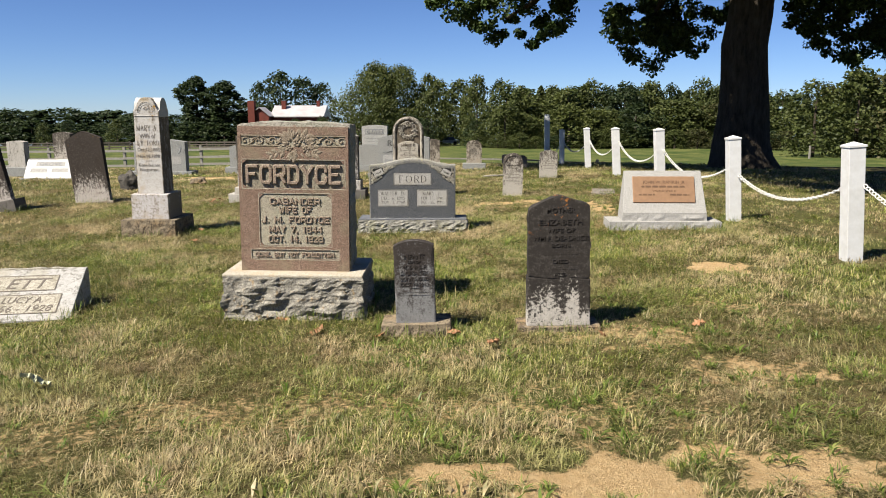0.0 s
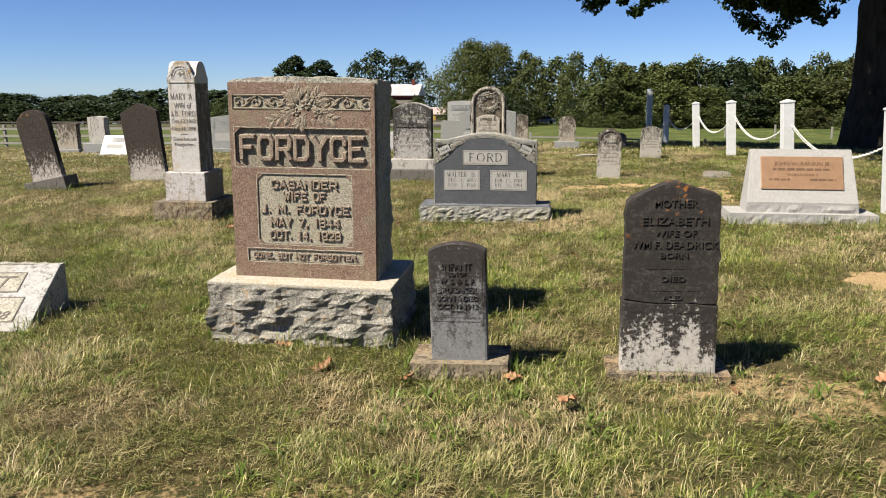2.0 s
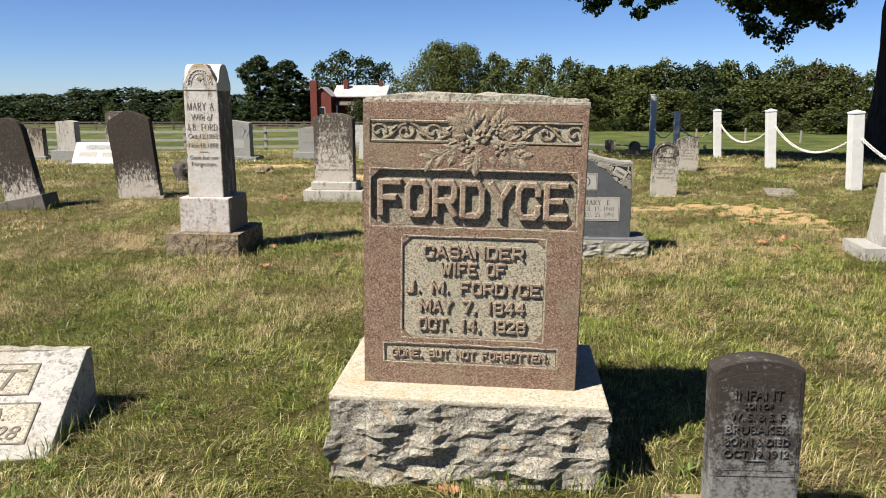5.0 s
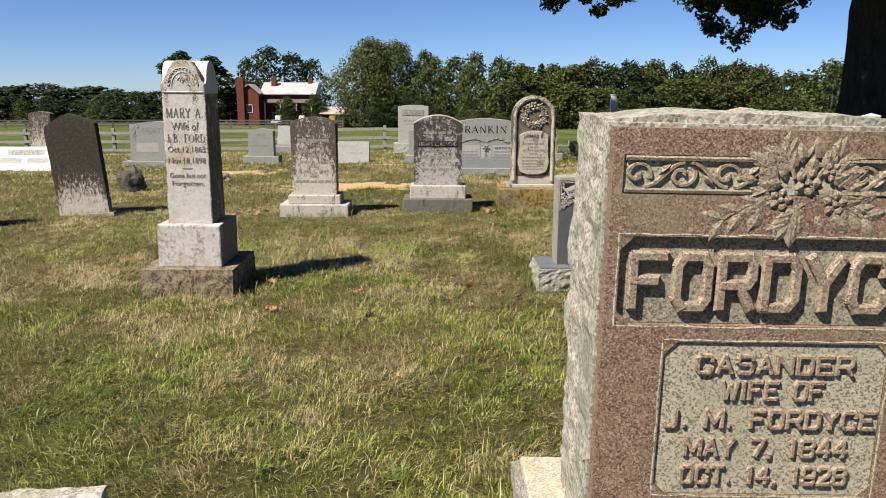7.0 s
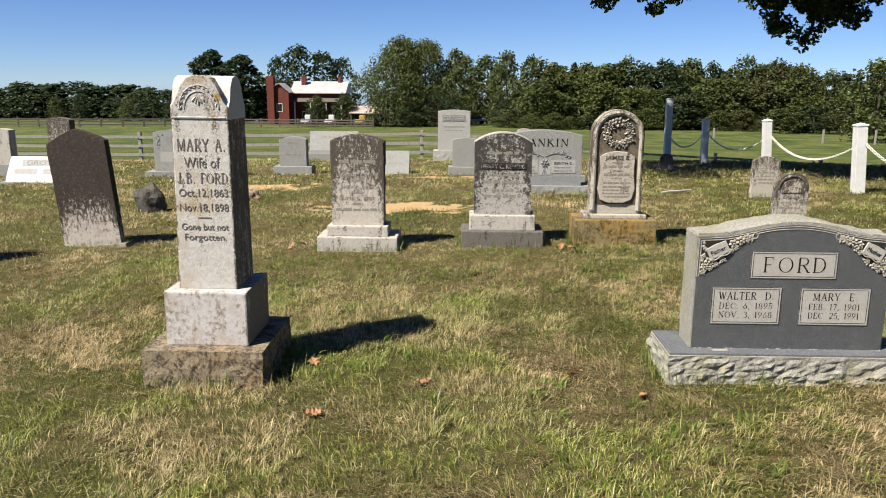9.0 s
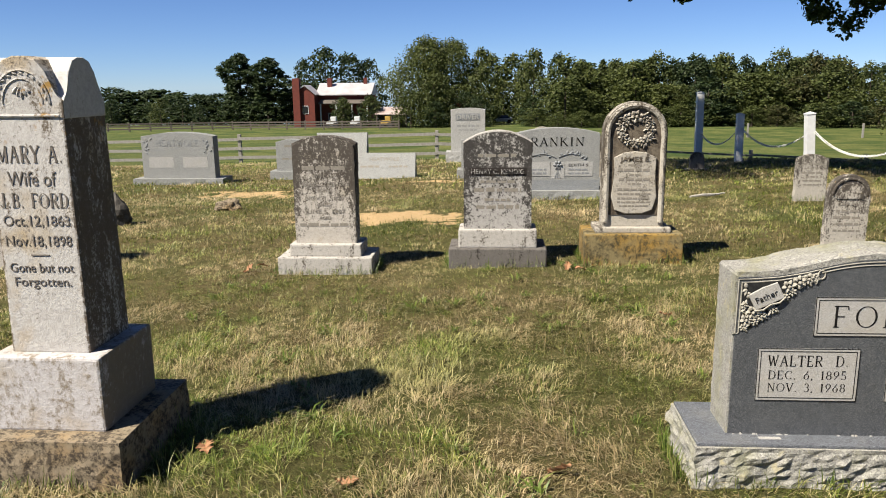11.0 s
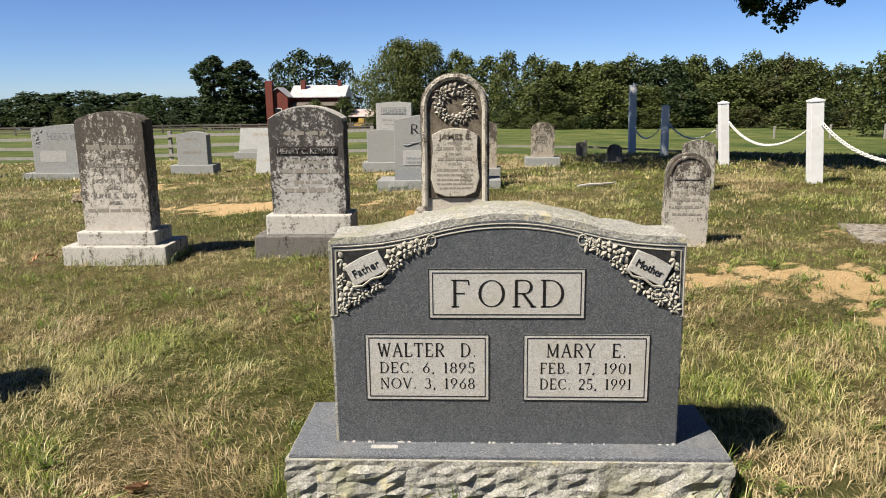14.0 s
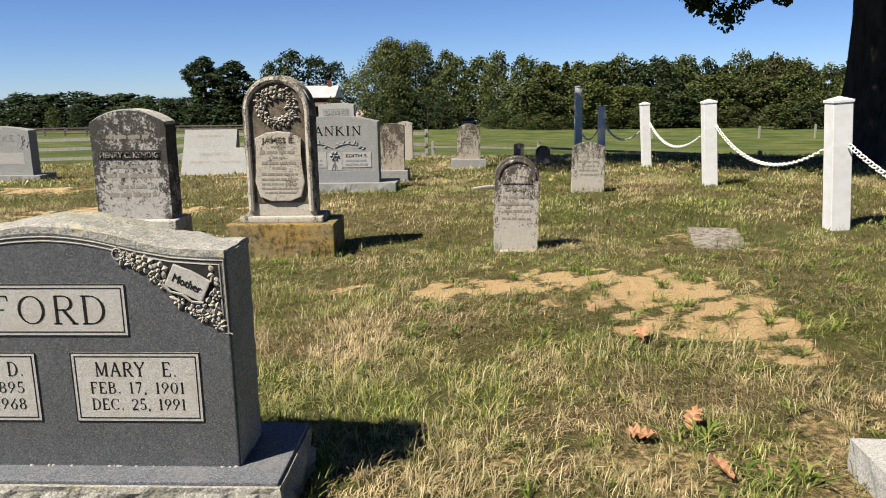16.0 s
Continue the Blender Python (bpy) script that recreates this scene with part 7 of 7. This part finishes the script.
# ---- fences and farm ----
GREY_WOOD = plain("weathered_grey_wood", (0.36, 0.34, 0.30), (0.24, 0.22, 0.19), 12, 0.9)
DARK_WOOD = plain("weathered_brown_wood", (0.17, 0.14, 0.115), (0.10, 0.085, 0.07), 12, 0.9)
BRICK = plain("red_brick", (0.19, 0.045, 0.03), (0.13, 0.034, 0.025), 1.5, 0.9)
TIN = plain("pale_tin_roof", (0.56, 0.53, 0.53), (0.44, 0.40, 0.40), 0.6, 0.5)
TIN_SHED = plain("faded_shed_roof", (0.60, 0.50, 0.47), (0.46, 0.34, 0.31), 0.9, 0.6)
GLASS_DARK = plain("dark_window_glass", (0.02, 0.022, 0.026), (0.03, 0.03, 0.035), 1, 0.1)


def rail_fence(name, label, pts, spacing, post_h, rails, mat, post_w=0.11, rail_h=0.095):
    s = new(name)
    tagged(s, label, "fence")
    run = []
    for a, b in zip(pts, pts[1:]):
        n = max(1, int(math.hypot(b[0] - a[0], b[1] - a[1]) / spacing))
        for i in range(n):
            run.append((a[0] + (b[0] - a[0]) * i / n, a[1] + (b[1] - a[1]) * i / n))
    run.append(pts[-1])
    for i, (x, y) in enumerate(run):
        z = float(ground_z(x, y))
        w = post_w / 2
        part("post", box(x - w, x + w, y - w, y + w, z - 0.3, z + post_h + random.uniform(-0.03, 0.04), 0.01), mat, s)
        if i + 1 < len(run):
            x2, y2 = run[i + 1]
            z2 = float(ground_z(x2, y2))
            for r in rails:
                bm = bmesh.new()
                j = random.uniform(-0.02, 0.02)
                a = [bm.verts.new((x, y - w - 0.03 + dy, z + r + j + dz)) for dy, dz in ((0, 0), (0.03, 0), (0.03, rail_h), (0, rail_h))]
                j = random.uniform(-0.02, 0.02)
                b = [bm.verts.new((x2, y2 - w - 0.03 + dy, z2 + r + j + dz)) for dy, dz in ((0, 0), (0.03, 0), (0.03, rail_h), (0, rail_h))]
                for k in range(4):
                    bm.faces.new((a[k], b[k], b[(k + 1) % 4], a[(k + 1) % 4]))
                bm.faces.new(a[::-1]), bm.faces.new(b)
                bmesh.ops.recalc_face_normals(bm, faces=bm.faces[:])
                part("rail", bm, mat, s)
    return s


def meadow_fences():
    rail_fence("paddock_fence", "weathered grey wooden rail fence along the pasture", [(-34, 33.5), (-14, 32.3), (-4, 31.8), (-0.8, 31.8)], 3.2, 0.98, (0.18, 0.48, 0.80), GREY_WOOD)
    rail_fence("low_fence", "low weathered grey rail fence at the meadow edge", [(-0.6, 31.8), (6, 31.8), (26, 29.0)], 3.2, 0.62, (0.12, 0.42), GREY_WOOD, 0.10, 0.06)
    rail_fence("farm_fence", "dark wooden board fence round the farmyard", [(-98, 118), (-62, 122), (-44, 127), (-17, 125)], 3.0, 1.35, (0.25, 0.65, 1.05), DARK_WOOD, 0.2, 0.2)
    for i in range(16):
        x = 20 + 5.2 * i + random.uniform(-0.5, 0.5)
        y = 94 - i * 1.6
        s = root("pasture_post", x, y, "thin weathered wooden pasture fence post", "post", "pasture fence posts")
        part("shaft", box(-0.09, 0.09, -0.09, 0.09, -0.3, 1.5 + random.uniform(-0.2, 0.2), 0.02), GREY_WOOD, s)


def window(parent, x, y, z, w, h):
    f = part("window_frame", box(x - w / 2 - 0.1, x + w / 2 + 0.1, y - 0.06, y + 0.02, z - 0.1, z + h + 0.1, 0.01), WHITE_PAINT, parent)
    part("pane", box(x - w / 2, x + w / 2, y - 0.075, y - 0.06, z, z + h, 0), GLASS_DARK, f)


def farmhouse():
    g = float(ground_z(-30, 140)) - 0.3
    s = new("farmhouse")
    tagged(s, "red brick farmhouse with pale metal roof and chimneys", "house")
    part("wall", box(-35.2, -23.8, 139.5, 146.5, g, 0.06, 0.02), BRICK, s)
    roof = outline([(138.8, 0.05), (147.2, 0.05), (147.2, 0.2), (143.0, 2.15), (138.8, 0.2)], -33.2, -23.4, 0)
    for v in roof.verts:
        v.co = Vector((v.co.y, v.co.x, v.co.z))
    bmesh.ops.recalc_face_normals(roof, faces=roof.faces[:])
    part("roof", roof, TIN, s, "pale grey standing-seam metal roof")
    seams = [box(-33.1 + 0.8 * i, -33.04 + 0.8 * i, 138.74, 138.79, 0.08, 0.22, 0) for i in range(12)]
    part("roof_edge", join(seams), TIN, s)
    part("wing", outline([(-36.2, g), (-32.8, g), (-32.8, 0.2), (-34.4, 1.7), (-36.2, 0.6)], 136.5, 140.5, 0.02), BRICK, s, "projecting brick gable")
    wing_roof = outline([(-32.5, 0.16), (-32.5, 0.28), (-34.4, 1.84), (-36.4, 0.72), (-36.4, 0.6), (-34.4, 1.72)], 136.2, 140.8, 0)
    part("wing_roof", wing_roof, TIN, s, "grey metal roof of the gable wing")
    part("chimney", box(-36.4, -35.2, 136.0, 137.2, g, 2.95, 0.03), BRICK, s, "tall outer brick chimney")
    part("chimney", box(-31.6, -30.8, 141.5, 142.3, 1.0, 3.0, 0.03), BRICK, s)
    part("chimney", box(-25.3, -24.7, 142.5, 143.1, 1.2, 3.0, 0.03), BRICK, s)
    pr = outline([(137.2, -1.35), (139.6, -0.7), (139.6, -0.6), (137.2, -1.25)], -32.4, -23.8, 0)
    for v in pr.verts:
        v.co = Vector((v.co.y, v.co.x, v.co.z))
    bmesh.ops.recalc_face_normals(pr, faces=pr.faces[:])
    part("porch_roof", pr, DARK_WOOD, s, "dark shingled porch roof")
    for x in (-32.0, -29.3, -26.6, -24.0):
        part("porch_post", box(x - 0.09, x + 0.09, 137.3, 137.48, g, -1.3, 0), WHITE_PAINT, s)
    for x in (-30.6, -28.0, -25.4):
        window(s, x, 139.5, g + 1.0, 0.9, 1.5)
    window(s, -34.4, 136.5, -2.9, 0.8, 1.2)
    s = new("shed")
    tagged(s, "small open farm shed with faded pink metal roof", "shed")
    g2 = float(ground_z(-19, 132))
    part("wall", box(-21.4, -16.8, 133.5, 135.5, g2 - 0.2, -2.95, 0.02), DARK_WOOD, s)
    rf = outline([(131.8, -3.05), (135.7, -2.0), (135.7, -1.9), (131.8, -2.95)], -21.8, -16.4, 0)
    for v in rf.verts:
        v.co = Vector((v.co.y, v.co.x, v.co.z))
    bmesh.ops.recalc_face_normals(rf, faces=rf.faces[:])
    part("roof", rf, TIN_SHED, s)
    for x in (-21.5, -19.1, -16.7):
        part("post", box(x - 0.08, x + 0.08, 131.9, 132.06, g2 - 0.2, -3.0, 0), DARK_WOOD, s)
    yellow = plain("faded_yellow_paint", (0.55, 0.36, 0.08), (0.45, 0.28, 0.06), 3, 0.6)
    rubber = plain("black_rubber", (0.03, 0.03, 0.03), (0.05, 0.05, 0.05), 3, 0.8)
    for x, mat, label in ((-19.6, yellow, "small yellow farm tractor parked by the shed"), (-28.5, WHITE_PAINT, "small white utility cart parked behind the fence"), (-24.6, WHITE_PAINT, "small white utility cart parked behind the fence")):
        z = float(ground_z(x, 130.5))
        t = new("tractor" if mat is yellow else "utility_cart")
        tagged(t, label, "vehicle")
        t.matrix_world = pose(x, 130.5, z)
        part("body", box(-1.0, 0.7, -0.5, 0.5, 0.45, 1.15, 0.08), mat, t)
        part("cab", box(-0.3, 0.6, -0.45, 0.45, 1.15, 1.85, 0.08), mat, t)
        for wx, wy, r in ((-0.75, -0.55, 0.35), (0.45, -0.55, 0.45), (-0.75, 0.55, 0.35), (0.45, 0.55, 0.45)):
            bm = bmesh.new()
            bmesh.ops.create_cone(bm, cap_ends=True, segments=14, radius1=r, radius2=r, depth=0.22)
            bmesh.ops.rotate(bm, verts=bm.verts[:], matrix=Matrix.Rotation(radians(90), 3, "X"))
            bmesh.ops.translate(bm, verts=bm.verts[:], vec=(wx, wy, r))
            part("wheel", bm, rubber, t)


def outbuilding():
    g = float(ground_z(-7, 158)) - 0.3
    s = new("barn")
    tagged(s, "dark red wooden barn with pale gable roof behind trees", "barn")
    part("wall", box(-9.6, -4.8, 156, 162, g, -1.2, 0.02), BRICK, s)
    part("roof", outline([(-10.0, -1.2), (-7.2, 0.95), (-4.4, -1.2), (-4.4, -1.05), (-7.2, 1.15), (-10.0, -1.05)], 155.6, 162.4, 0), TIN, s, "pale metal gable roof")
    part("gable", outline([(-9.6, -1.22), (-4.8, -1.22), (-7.2, 0.9)], 155.95, 156.1, 0), WHITE_PAINT, s, "white boarded gable")
    part("door", box(-8.2, -6.2, 155.9, 155.99, g, g + 2.6, 0.01), DARK_WOOD, s)
    z = float(ground_z(-1.0, 146))
    c = new("car")
    tagged(c, "white parked car beside the wood", "car")
    c.matrix_world = pose(-1.0, 146, z)
    part("body", box(-2.1, 2.1, -0.85, 0.85, 0.35, 0.95, 0.12), WHITE_PAINT, c)
    part("cabin", box(-1.1, 1.4, -0.75, 0.75, 0.93, 1.5, 0.1, (0.78, 0.85)), GLASS_DARK, c, "dark glazed cabin")
    for wx in (-1.35, 1.35):
        for wy in (-0.8, 0.8):
            bm = bmesh.new()
            bmesh.ops.create_cone(bm, cap_ends=True, segments=14, radius1=0.34, radius2=0.34, depth=0.2)
            bmesh.ops.rotate(bm, verts=bm.verts[:], matrix=Matrix.Rotation(radians(90), 3, "X"))
            bmesh.ops.translate(bm, verts=bm.verts[:], vec=(wx, wy, 0.34))
            part("wheel", bm, INK, c)


outbuilding()
big_oak()
place_trees()
meadow_fences()
farmhouse()
build_grass()
scatter_leaves()
